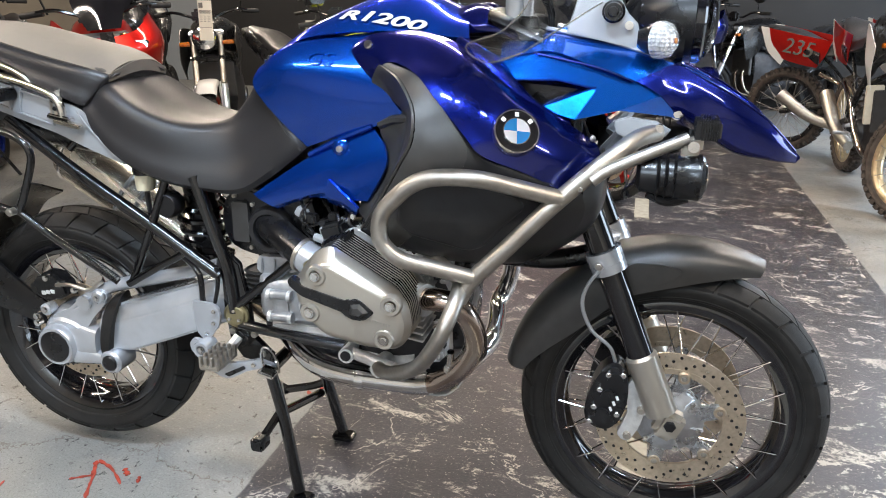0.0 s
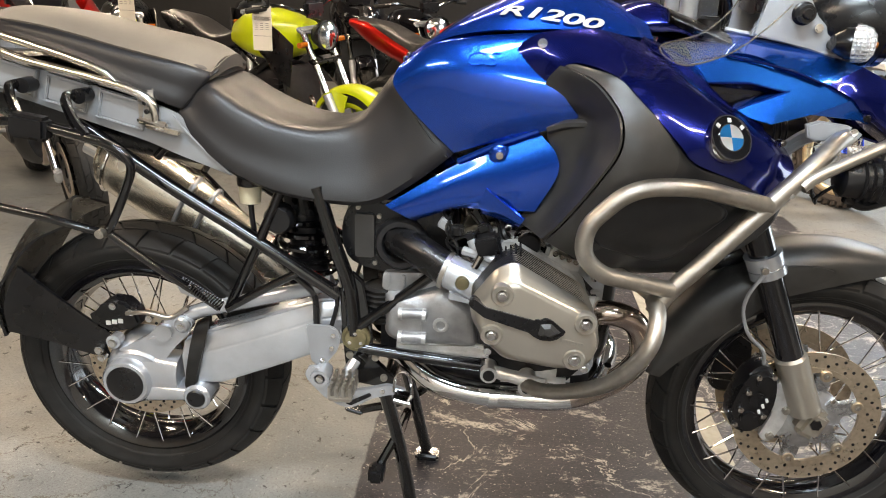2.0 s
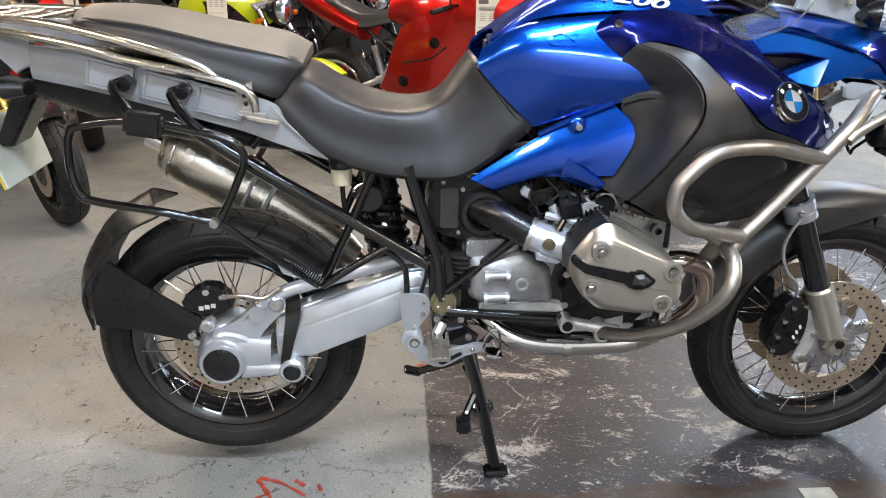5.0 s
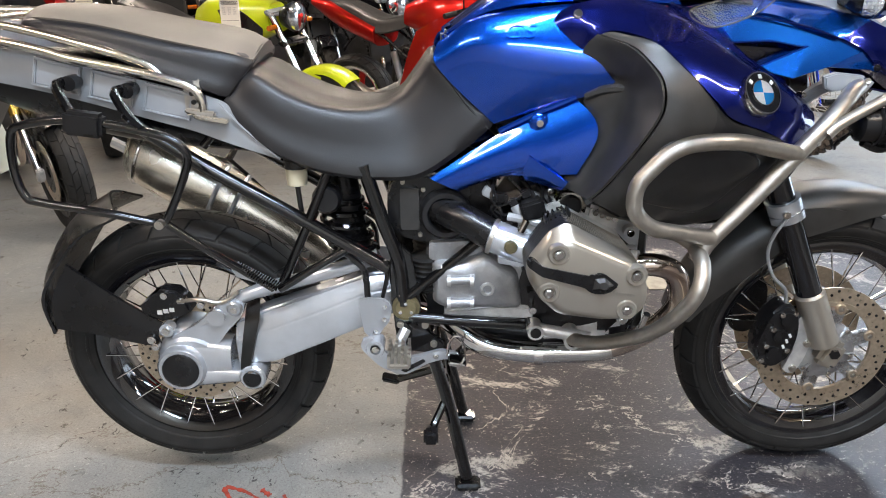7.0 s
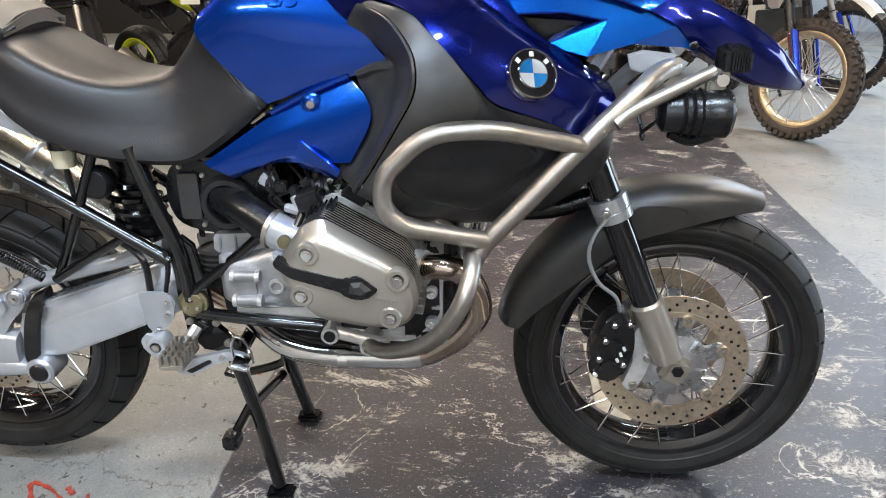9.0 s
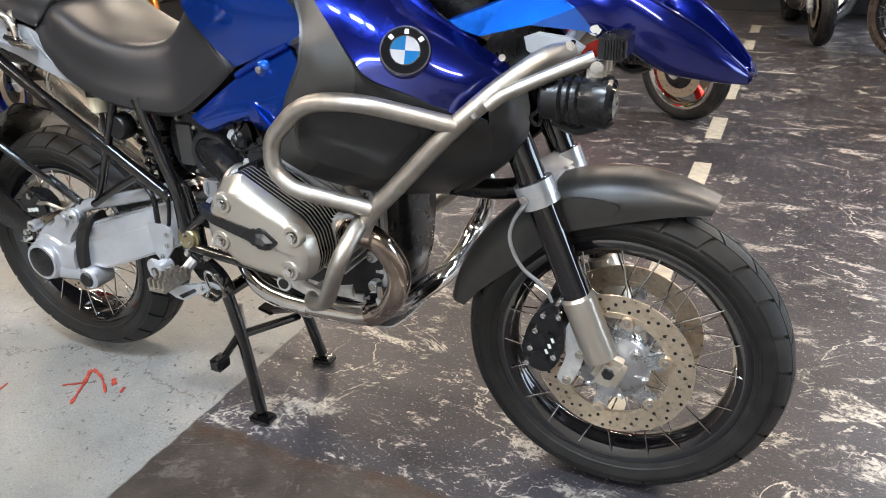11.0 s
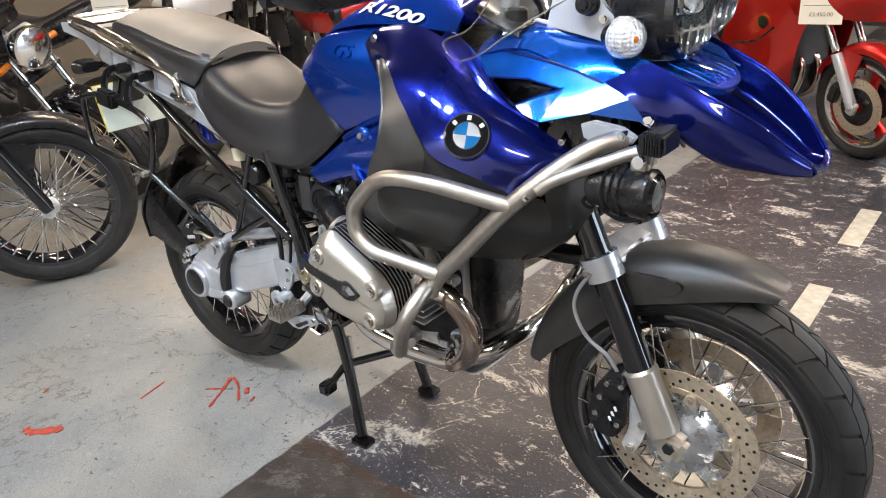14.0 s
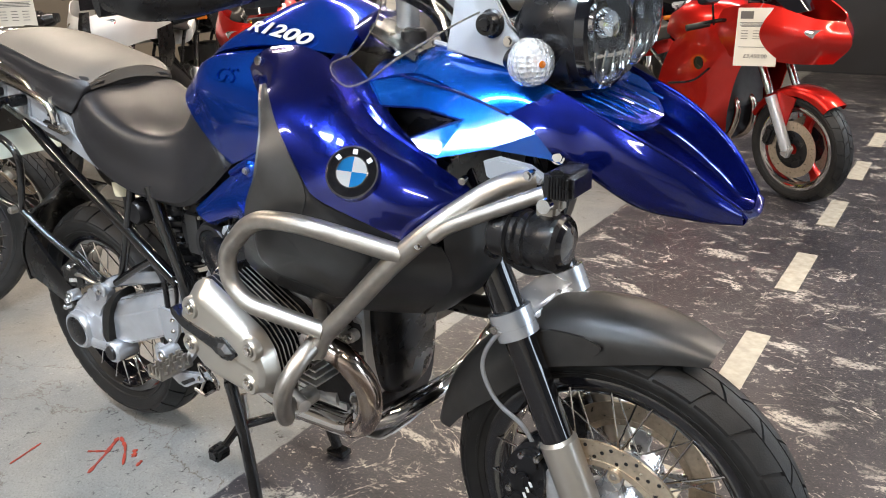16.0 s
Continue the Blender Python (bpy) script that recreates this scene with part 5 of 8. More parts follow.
for sg in (-1, 1):
    part("riser", rings([[(1.118, sg * 0.072 + q, 1.17) for q in (-0.014, 0.014)] + [(1.146, sg * 0.072 + q, 1.165) for q in (0.014, -0.014)], [(1.118, sg * 0.072 + q, 1.27) for q in (-0.013, 0.013)] + [(1.146, sg * 0.072 + q, 1.27) for q in (0.013, -0.013)]], 20, 4), M_SILVER, bike, "silver handlebar riser")
    part("fork_cap", lathe([(0, 0.035), (0.016, 0.035), (0.021, 0.030), (0.022, 0.0), (0, 0)], (1.166, sg * 0.103, 1.145), "z", 24), M_BLACK, bike)
    g = part("grip", rod((0.975, sg * 0.525, 1.243), (1.02, sg * 0.395, 1.254), 0.0175, 16), M_RUBBER, bike, "black rubber grip")
    gd = [[(1.02, sg * 0.545, 1.300), (1.085, sg * 0.530, 1.320), (1.135, sg * 0.46, 1.325), (1.15, sg * 0.34, 1.310)], [(1.03, sg * 0.556, 1.265), (1.105, sg * 0.545, 1.265), (1.16, sg * 0.465, 1.27), (1.165, sg * 0.34, 1.275)], [(1.03, sg * 0.548, 1.236), (1.10, sg * 0.535, 1.226), (1.150, sg * 0.46, 1.236), (1.15, sg * 0.35, 1.25)], [(1.01, sg * 0.50, 1.232), (1.06, sg * 0.49, 1.222), (1.10, sg * 0.43, 1.230), (1.11, sg * 0.36, 1.245)]]
    gg = part("grip_guard", surf(gd, 16, 12, 0.005), M_BLACK, bike, "black plastic wind guard before the grip")
    sp_ = [[(1.02, sg * 0.535, 1.350), (1.08, sg * 0.520, 1.390), (1.13, sg * 0.45, 1.41), (1.14, sg * 0.35, 1.395)], [(1.03, sg * 0.556, 1.275), (1.102, sg * 0.545, 1.286), (1.155, sg * 0.464, 1.292), (1.166, sg * 0.34, 1.290)]]
    part("guard_spoiler", surf(sp_, 14, 6, 0.004), M_GREYP, gg, "grey wind spoiler")
    bolt(gg, (1.14, sg * 0.505, 1.305), 0.009, (0.3, sg, 0))
    part("lever", tube([(1.05, sg * 0.30, 1.25), (1.08, sg * 0.38, 1.24), (1.05, sg * 0.47, 1.22)], 0.007, 8), M_FRAME, bike)
    part("switch_box", block((1.045, sg * 0.31, 1.25), (0.05, 0.07, 0.05), 0.01), M_BLACK, bike)
part("brake_reservoir", lathe([(0, 0.03), (0.028, 0.03), (0.03, 0.02), (0.03, -0.02), (0, -0.02)], (1.06, -0.24, 1.30), "z", 20), M_BLACK, bike)
for k in range(3):
    part("cable", tube([(1.03 + 0.02 * k, -0.30 + 0.05 * k, 1.24), (1.13 + 0.01 * k, -0.20, 1.25 + 0.015 * k), (1.20, -0.10 + 0.03 * k, 1.20), (1.20, -0.05, 1.10)], 0.005, 8), M_BLACK, bike, "black control cable")
for sg in (-1, 1):
    part("inner_cowl", rings([[(1.012, sg * 0.098, 1.140), (1.0, sg * 0.020, 1.135), (0.985, sg * 0.012, 1.180), (1.0, sg * 0.075, 1.172)], [(1.10, sg * 0.120, 1.150), (1.09, sg * 0.030, 1.140), (1.06, sg * 0.020, 1.198), (1.07, sg * 0.080, 1.196)], [(1.15, sg * 0.125, 1.138), (1.15, sg * 0.050, 1.130), (1.12, sg * 0.050, 1.168), (1.12, sg * 0.090, 1.170)]], 20, 8), M_NAVY, bike, "blue cowl beside the steering head")


# ---- seats and tail ----
def seat_ring(xl, zl, yl, xe, ze, ye, xt, zt, xb=None, zb=None):
    xb, zb = xb if xb is not None else xl, zb if zb is not None else zl + 0.02
    return [(xl, -yl, zl), ((xl + xe) / 2, -(yl * 0.45 + ye * 0.55) - 0.008, (zl + ze) / 2), (xe, -ye, ze), (xt, -ye * 0.55, (ze + zt) / 2 + 0.006), (xt, 0, zt),
            (xt, ye * 0.55, (ze + zt) / 2 + 0.006), (xe, ye, ze), ((xl + xe) / 2, yl * 0.45 + ye * 0.55 + 0.008, (zl + ze) / 2), (xl, yl, zl), (xb, 0, zb)]


S = [seat_ring(0.152, 0.952, 0.128, 0.196, 1.012, 0.112, 0.205, 1.020), seat_ring(0.185, 0.903, 0.140, 0.225, 1.000, 0.130, 0.235, 1.003), seat_ring(0.250, 0.848, 0.150, 0.280, 0.966, 0.136, 0.29, 0.968),
     seat_ring(0.345, 0.808, 0.152, 0.360, 0.935, 0.130, 0.365, 0.938), seat_ring(0.450, 0.790, 0.146, 0.440, 0.925, 0.112, 0.44, 0.930), seat_ring(0.545, 0.790, 0.138, 0.505, 0.940, 0.096, 0.50, 0.950),
     seat_ring(0.620, 0.832, 0.134, 0.552, 0.985, 0.094, 0.54, 0.998), seat_ring(0.690, 0.888, 0.130, 0.578, 1.020, 0.098, 0.568, 1.038), seat_ring(0.703, 0.902, 0.124, 0.590, 1.030, 0.094, 0.580, 1.042)]
part("rider_seat", rings(S, 44, 46), M_SEAT, bike, "dark grey vinyl rider seat")
part("seat_seam", tube([(0.692, -0.1335, 0.894), (0.650, -0.128, 0.942), (0.612, -0.114, 0.990), (0.580, -0.099, 1.024)], 0.003, 6), M_SEAT, bike)
P = [seat_ring(-0.255, 1.088, 0.085, -0.25, 1.108, 0.080, -0.25, 1.118), seat_ring(-0.215, 1.088, 0.120, -0.215, 1.118, 0.112, -0.215, 1.132), seat_ring(-0.10, 1.060, 0.140, -0.09, 1.104, 0.128, -0.09, 1.124),
     seat_ring(0.03, 1.012, 0.146, 0.05, 1.072, 0.134, 0.05, 1.096), seat_ring(0.125, 0.975, 0.142, 0.165, 1.048, 0.130, 0.165, 1.074), seat_ring(0.160, 0.962, 0.134, 0.208, 1.030, 0.118, 0.212, 1.056), seat_ring(0.170, 0.968, 0.124, 0.216, 1.024, 0.108, 0.220, 1.040)]
part("pillion_seat", rings(P, 44, 30), M_SEAT, bike, "black sided pillion seat")
top = [[(x, -0.118 * s, z) for x, s, z in ((-0.248, 0.66, 1.112), (-0.20, 0.98, 1.120), (-0.09, 1.09, 1.108), (0.05, 1.14, 1.077), (0.16, 1.10, 1.053), (0.214, 0.92, 1.034))],
       [(x, -0.062 * s, z) for x, s, z in ((-0.254, 0.66, 1.124), (-0.21, 0.98, 1.135), (-0.09, 1.09, 1.128), (0.05, 1.14, 1.100), (0.165, 1.10, 1.078), (0.220, 0.92, 1.054))],
       [(x, 0, z) for x, z in ((-0.256, 1.128), (-0.215, 1.140), (-0.09, 1.134), (0.05, 1.106), (0.17, 1.084), (0.224, 1.060))]]
part("pillion_cover", surf(top + mirror(top[1::-1]), 30, 24, 0.004), M_SEATG, bike, "grey vinyl top of the pillion seat")
part("pillion_front", surf([[(0.217, -0.110, 1.034), (0.226, 0, 1.060), (0.217, 0.110, 1.034)], [(0.214, -0.108, 1.018), (0.224, 0, 1.034), (0.214, 0.108, 1.018)]], 16, 4, 0.004), M_SEATG, bike)

for sg in (-1, 1):
    tp = [[(-0.330, sg * 0.118, 1.068), (-0.18, sg * 0.138, 1.048), (0.02, sg * 0.147, 0.995), (0.15, sg * 0.142, 0.958), (0.182, sg * 0.148, 0.918), (0.262, sg * 0.150, 0.840)],
          [(-0.330, sg * 0.122, 1.020), (-0.18, sg * 0.142, 1.000), (0.02, sg * 0.150, 0.945), (0.11, sg * 0.148, 0.918), (0.17, sg * 0.150, 0.890), (0.262, sg * 0.151, 0.838)],
          [(-0.330, sg * 0.118, 1.000), (-0.18, sg * 0.138, 0.972), (0.02, sg * 0.148, 0.918), (0.09, sg * 0.148, 0.898), (0.16, sg * 0.150, 0.872), (0.262, sg * 0.149, 0.836)]]
    tl = part("tail_panel", surf(tp, 30, 10, 0.005), M_GREYP, bike, "silver-grey plastic tail panel")
    for x, z, w_ in ((-0.165, 1.010, 0.085), (-0.060, 0.985, 0.080), (0.048, 0.957, 0.090)):
        lean_ = Matrix.Rotation(radians(14), 4, "Y")
        box_ = part("panel_recess", block((x, sg * 0.1475, z), (w_, 0.008, 0.050), 0.004, lean_), M_GREYP, tl, "shallow moulded pocket")
        for dx, dz, sx, sz in ((0, 0.026, w_ + 0.008, 0.006), (-w_ / 2, 0, 0.006, 0.052), (w_ / 2, 0, 0.006, 0.052), (0, -0.026, w_ + 0.008, 0.004)):
            q = Matrix.Translation((x, sg * 0.150, z)) @ lean_ @ Matrix.Translation((dx, 0, dz))
            part("pocket_rim", block((0, 0, 0), (sx, 0.014, sz), 0.002, q), M_GREYP, box_)
    part("rail_plate", block((0.100, sg * 0.152, 0.972), (0.036, 0.006, 0.060), 0.003), M_STEEL, tl)
    part("panel_seam", tube([(0.150, sg * 0.1515, 0.955), (0.185, sg * 0.1535, 0.912), (0.258, sg * 0.1545, 0.842)], 0.0022, 6), M_GREYP, tl)
    # chrome grab rail running from the rack forward beside the seat
    rail = [(-0.46, sg * 0.120, 1.105), (-0.30, sg * 0.150, 1.085), (-0.189, sg * 0.162, 1.063), (-0.129, sg * 0.163, 1.045), (-0.036, sg * 0.163, 1.026), (0.052, sg * 0.163, 1.006), (0.100, sg * 0.162, 0.988), (0.118, sg * 0.161, 0.965), (0.120, sg * 0.160, 0.935)]
    part("grab_rail", tube(rail, 0.0095, 10), M_RAIL, bike, "polished steel grab rail")
    part("upper_rail", tube([(-0.46, sg * 0.120, 1.122), (-0.30, sg * 0.148, 1.115), (-0.186, sg * 0.155, 1.093), (-0.035, sg * 0.157, 1.051), (0.018, sg * 0.158, 1.032), (0.038, sg * 0.159, 1.017), (0.050, sg * 0.162, 1.003)], 0.0085, 10), M_RAIL, bike, "polished steel upper rail")
    part("rail_foot", block((0.115, sg * 0.160, 0.938), (0.062, 0.024, 0.014), 0.004, Matrix.Rotation(radians(8), 4, "Y")), M_CHROME, bike)
    part("rail_clamp", block((0.135, sg * 0.163, 0.926), (0.070, 0.020, 0.010), 0.003, Matrix.Rotation(radians(10), 4, "Y")), M_RAIL, bike)
    part("rail_bracket", plate([(0.092, 0.998), (0.112, 0.985), (0.112, 0.945), (0.092, 0.945)], sg * 0.150, sg * 0.156, 0.002), M_STEEL, bike)
    for x, z in ((0.100, 0.975), (0.102, 0.958)):
        bolt(bike, (x, sg * 0.158, z), 0.005, (0, sg, 0), M_BLACK)
    # pannier carrier loop
    y = sg * 0.262
    loop = [(-0.195, y, 0.935), (-0.10, y, 0.945), (0.02, y, 0.925), (0.085, y, 0.905), (0.108, y * 0.99, 0.875), (0.095, y * 0.98, 0.830), (0.050, y * 0.96, 0.745), (0.028, y * 0.95, 0.735), (-0.06, y, 0.760), (-0.185, y * 1.02, 0.785), (-0.212, y * 1.02, 0.800), (-0.225, y, 0.850), (-0.218, y, 0.915)]
    pc = part("pannier_carrier", tube(loop, 0.0085, 10, 84, True), M_FRAME, bike, "black tubular pannier carrier")
    part("carrier_strut", tube([(0.04, y * 0.95, 0.737), (0.12, sg * 0.23, 0.665), (0.232, sg * 0.185, 0.560)], 0.0085, 10), M_FRAME, pc)
    part("carrier_clip", block((-0.075, y, 0.938), (0.072, 0.034, 0.046), 0.007, Matrix.Rotation(radians(8), 4, "Y")), M_BLACK, pc)
    for a in ((-0.13, 1.0), (-0.02, 0.985)):
        part("carrier_arm", tube([(a[0], sg * 0.150, a[1]), (a[0] - 0.015, sg * 0.20, a[1]), (a[0] - 0.03 + 0.05, sg * 0.245, a[1] - 0.035), (a[0] + 0.05, y, 0.925)], 0.010, 8), M_FRAME, pc)
        rod_ = part("rubber_end", rod((a[0], sg * 0.150, a[1]), (a[0], sg * 0.185, a[1]), 0.015, 14), M_BLACK, pc)
    bolt(pc, (0.040, y - sg * -0.010, 0.738), 0.009, (0, sg, 0), M_STEEL)
# luggage rack at the very back
rk = part("luggage_rack", tube([(-0.46, -0.120, 1.118), (-0.50, -0.085, 1.118), (-0.51, 0, 1.118), (-0.50, 0.085, 1.118), (-0.46, 0.120, 1.118)], 0.0095, 10), M_RAIL, bike, "polished steel luggage rack")
for x in (-0.44, -0.39, -0.33):
    part("rack_bar", rod((x, -0.128, 1.112), (x, 0.128, 1.112), 0.007, 10), M_RAIL, rk)
for sg in (-1, 1):
    part("rack_plate", plate([(-0.525, 1.108), (-0.47, 1.112), (-0.33, 1.090), (-0.32, 1.030), (-0.36, 1.010), (-0.40, 1.060), (-0.52, 1.080)], sg * 0.112, sg * 0.122, 0.003), M_GREYP, rk, "silver rack side plate")
part("tail_unit", rings([[(-0.36, -0.08, 0.96), (-0.36, 0.08, 0.96), (-0.36, 0.09, 1.04), (-0.36, -0.09, 1.04)], [(-0.10, -0.09, 0.88), (-0.10, 0.09, 0.88), (-0.10, 0.12, 1.02), (-0.10, -0.12, 1.02)], [(0.22, -0.10, 0.84), (0.22, 0.10, 0.84), (0.20, 0.12, 0.95), (0.20, -0.12, 0.95)]], 24, 12), M_BLACK, bike, "black under-seat tray")
part("tail_lamp", rings([[(-0.36, -0.07, 0.97), (-0.36, 0.07, 0.97), (-0.36, 0.07, 1.02), (-0.36, -0.07, 1.02)], [(-0.40, -0.05, 0.98), (-0.40, 0.05, 0.98), (-0.40, 0.05, 1.01), (-0.40, -0.05, 1.01)]], 20, 4), material("red_tail_lens", (0.4, 0.01, 0.01), 0.15, coat=0.5), bike, "red tail lamp")
for sg in (-1, 1):
    ti = part("rear_indicator", rings([[(-0.36, sg * 0.13, 0.972), (-0.36, sg * 0.195, 0.972), (-0.36, sg * 0.195, 1.008), (-0.36, sg * 0.13, 1.008)], [(-0.32, sg * 0.140, 0.978), (-0.32, sg * 0.185, 0.978), (-0.32, sg * 0.185, 1.002), (-0.32, sg * 0.140, 1.002)]], 20, 4), M_BLACK, bike, "black oval rear indicator")
    part("indicator_stem", rod((-0.35, sg * 0.08, 0.985), (-0.37, sg * 0.18, 0.990), 0.010, 8), M_BLACK, ti)
# plate carrier and number plate, blank side forward
part("plate_carrier", plate([(-0.40, 0.98), (-0.34, 0.98), (-0.43, 0.84), (-0.47, 0.84)], -0.05, 0.05, 0.006), M_BLACK, bike, "black number plate carrier")
npl = part("number_plate", block((-0.455, 0.020, 0.830), (0.005, 0.235, 0.150), 0.002, Matrix.Rotation(radians(-14), 4, "Y")), M_PLATEBACK, bike, "pale number plate seen from its blank back")
part("plate_face", block((-0.4590, 0.020, 0.831), (0.004, 0.239, 0.154), 0.001, Matrix.Rotation(radians(-14), 4, "Y")), M_PLATEY, npl, "yellow face of the plate")


# ---- frame, rear suspension, mudguard ----
for sg in (-1, 1):
    y = sg * 0.142
    tubes = [("frame_tube", [(-0.05, y, 0.925), (0.112, y, 0.815), (0.278, y, 0.714), (0.477, y, 0.588)], 0.0145),
             ("frame_tube", [(0.432, y, 0.822), (0.468, y, 0.70), (0.500, y, 0.605), (0.510, y, 0.50)], 0.0155),
             ("frame_tube", [(0.362, y, 0.818), (0.30, y, 0.675), (0.240, y, 0.548)], 0.0105),
             ("frame_tube", [(0.402, y, 0.640), (0.32, y * 1.05, 0.595), (0.238, y * 1.1, 0.545)], 0.0095),
             ("frame_tube", [(0.515, y, 0.515), (0.60, y, 0.585), (0.690, y, 0.662)], 0.0115),
             ("frame_tube", [(0.520, y, 0.470), (0.66, y, 0.455), (0.82, y * 0.95, 0.440)], 0.0135),
             ("frame_tube", [(0.10, y * 0.92, 0.860), (0.14, y * 0.85, 0.905)], 0.009),
             ("frame_tube", [(0.26, y * 0.7, 0.83), (0.45, y * 0.7, 0.815), (0.60, y * 0.8, 0.79)], 0.013),
             ("frame_tube", [(0.522, y, 0.46), (0.56, y * 0.8, 0.40), (0.59, y * 0.8, 0.35)], 0.012)]
    for nm, pts, r in tubes:
        part(nm, tube(pts, r, 10), M_FRAME, bike, "black steel frame tube")
    fp = plate([(0.478, 0.60), (0.505, 0.64), (0.528, 0.62), (0.545, 0.52), (0.545, 0.44), (0.600, 0.40), (0.590, 0.37), (0.520, 0.38), (0.490, 0.42), (0.482, 0.50)], sg * 0.124, sg * 0.142, 0.004)
    part("frame_plate", fp, M_FRAME, bike, "black swingarm pivot plate")
    pv = part("pivot_cap", lathe([(0, -0.005), (0.022, -0.005), (0.025, 0.0), (0.031, 0.001), (0.031, 0.014), (0, 0.014)], (0.514, sg * 0.150 if sg < 0 else 0.140, 0.494), n=28), M_BRASS, bike, "olive metal pivot cap")
    if sg < 0:
        for a in (90, 210, 330):
            bolt(pv, (0.514 + 0.014 * math.cos(radians(a)), -0.156, 0.494 + 0.014 * math.sin(radians(a))), 0.004)
    for q in ((0.502, 0.606), (0.556, 0.448), (0.575, 0.40), (0.50, 0.45)):
        bolt(bike, (q[0], sg * 0.144, q[1]), 0.008, (0, sg, 0), M_STEEL)
    tab = part("spring_tab", plate([(0.149, 0.614), (0.166, 0.630), (0.250, 0.580), (0.241, 0.568), (0.158, 0.594)], sg * 0.196, sg * 0.200, 0.001), M_SILVER, bike, "thin silver spring bracket")
    part("coil", tube([(0.166 + 0.080 * k / 80 + 0.0055 * math.cos(k * 1.3), sg * 0.206 + 0.0085 * math.sin(k * 1.3), 0.622 - 0.048 * k / 80 + 0.0085 * math.cos(k * 1.3)) for k in range(81)], 0.0019, 5, 241), M_FRAME, tab, "small black coil spring")

# shaft drive swingarm on the right
def creased(sections, steps=4):
    """A body through sections of equal count, straight between them and with hard corners."""
    bm = bmesh.new()
    rows = []
    for a, b in zip(sections, sections[1:]):
        for k in range(steps):
            rows.append([Vector(p).lerp(Vector(q), k / steps) for p, q in zip(a, b)])
    rows.append([Vector(p) for p in sections[-1]])
    rows = [[bm.verts.new(p) for p in r] for r in rows]
    grid_faces(bm, rows, wrap_u=True)
    bm.faces.new(rows[0])
    bm.faces.new(rows[-1])
    bmesh.ops.recalc_face_normals(bm, faces=bm.faces)
    long_ = [e for e in bm.edges if len(e.link_faces) == 2 and e.calc_face_angle(0) > 0.3]
    bmesh.ops.bevel(bm, geom=long_, offset=0.006, segments=3, affect="EDGES", clamp_overlap=True)
    return bm


sw = [[(x, -0.070, zt), (x, yo + 0.022, zt - 0.002), (x, yo, zc), (x, yo + 0.008, zb + 0.004), (x, -0.070, zb)] for x, zt, zc, zb, yo in ((0.125, 0.456, 0.418, 0.342, -0.150), (0.21, 0.488, 0.442, 0.350, -0.146), (0.33, 0.528, 0.484, 0.396, -0.138), (0.43, 0.562, 0.522, 0.436, -0.130), (0.492, 0.566, 0.530, 0.462, -0.120))]
part("swingarm", creased(sw), M_SILVER, bike, "silver shaft-drive swingarm with a long crease")
part("arm_gaiter", rings([[(0.140, -0.072, 0.470), (0.150, -0.152, 0.458), (0.132, -0.157, 0.346), (0.130, -0.072, 0.334)], [(0.170, -0.072, 0.486), (0.184, -0.150, 0.470), (0.152, -0.156, 0.346), (0.150, -0.072, 0.338)]], 24, 4), M_RUBBER, bike, "black rubber joint gaiter")
bm = rings([[(-0.075, -0.07, 0.335), (-0.06, -0.07, 0.405), (0.0, -0.07, 0.452), (0.075, -0.07, 0.430), (0.10, -0.07, 0.36), (0.055, -0.07, 0.285), (-0.03, -0.07, 0.275)],
            [(-0.070, -0.115, 0.335), (-0.055, -0.115, 0.400), (0.0, -0.115, 0.442), (0.070, -0.115, 0.420), (0.095, -0.115, 0.36), (0.05, -0.115, 0.290), (-0.03, -0.115, 0.280)],
            [(-0.058, -0.142, 0.338), (-0.042, -0.142, 0.388), (0.0, -0.142, 0.412), (0.055, -0.142, 0.398), (0.072, -0.142, 0.355), (0.036, -0.142, 0.305), (-0.024, -0.142, 0.298)]], 40, 10)
lathe([(0.0, -0.020), (0.050, -0.020), (0.056, -0.012), (0.056, 0.04), (0, 0.04)], (-0.004, -0.142, 0.347), n=36, bm=bm)
rings([[(0.03, -0.08, 0.405), (0.03, -0.140, 0.400), (0.03, -0.144, 0.300), (0.03, -0.08, 0.29)], [(0.11, -0.08, 0.400), (0.11, -0.142, 0.395), (0.11, -0.146, 0.335), (0.11, -0.08, 0.33)]], 20, 4, bm=bm)
rings([[(0.04, -0.10, 0.345), (0.04, -0.148, 0.340), (0.04, -0.148, 0.300), (0.04, -0.10, 0.295)], [(0.155, -0.10, 0.340), (0.155, -0.150, 0.336), (0.155, -0.150, 0.312), (0.155, -0.10, 0.310)]], 20, 4, bm=bm)
lathe([(0.0, -0.014), (0.026, -0.014), (0.031, -0.008), (0.031, 0.05), (0, 0.05)], (0.158, -0.152, 0.325), n=28, bm=bm)
rod((-0.03, -0.12, 0.44), (-0.03, -0.145, 0.44), 0.016, 16, bm=bm)
rod((0.085, -0.115, 0.470), (0.085, -0.145, 0.470), 0.020, 18, bm=bm)
rings([[(0.0, -0.10, 0.42), (0.0, -0.13, 0.42), (0.03, -0.13, 0.44), (0.03, -0.10, 0.44)], [(0.08, -0.10, 0.455), (0.08, -0.135, 0.455), (0.09, -0.135, 0.485), (0.09, -0.10, 0.485)]], 16, 3, bm=bm)
plate(rounded([(-0.030, 0.415), (0.040, 0.452), (0.098, 0.505), (0.128, 0.514), (0.152, 0.496), (0.140, 0.468), (0.105, 0.432), (0.070, 0.385)], 0.012), -0.112, -0.136, 0.005, bm=bm)
fd = part("final_drive", bm, M_SILVER, bike, "silver cast final drive housing")
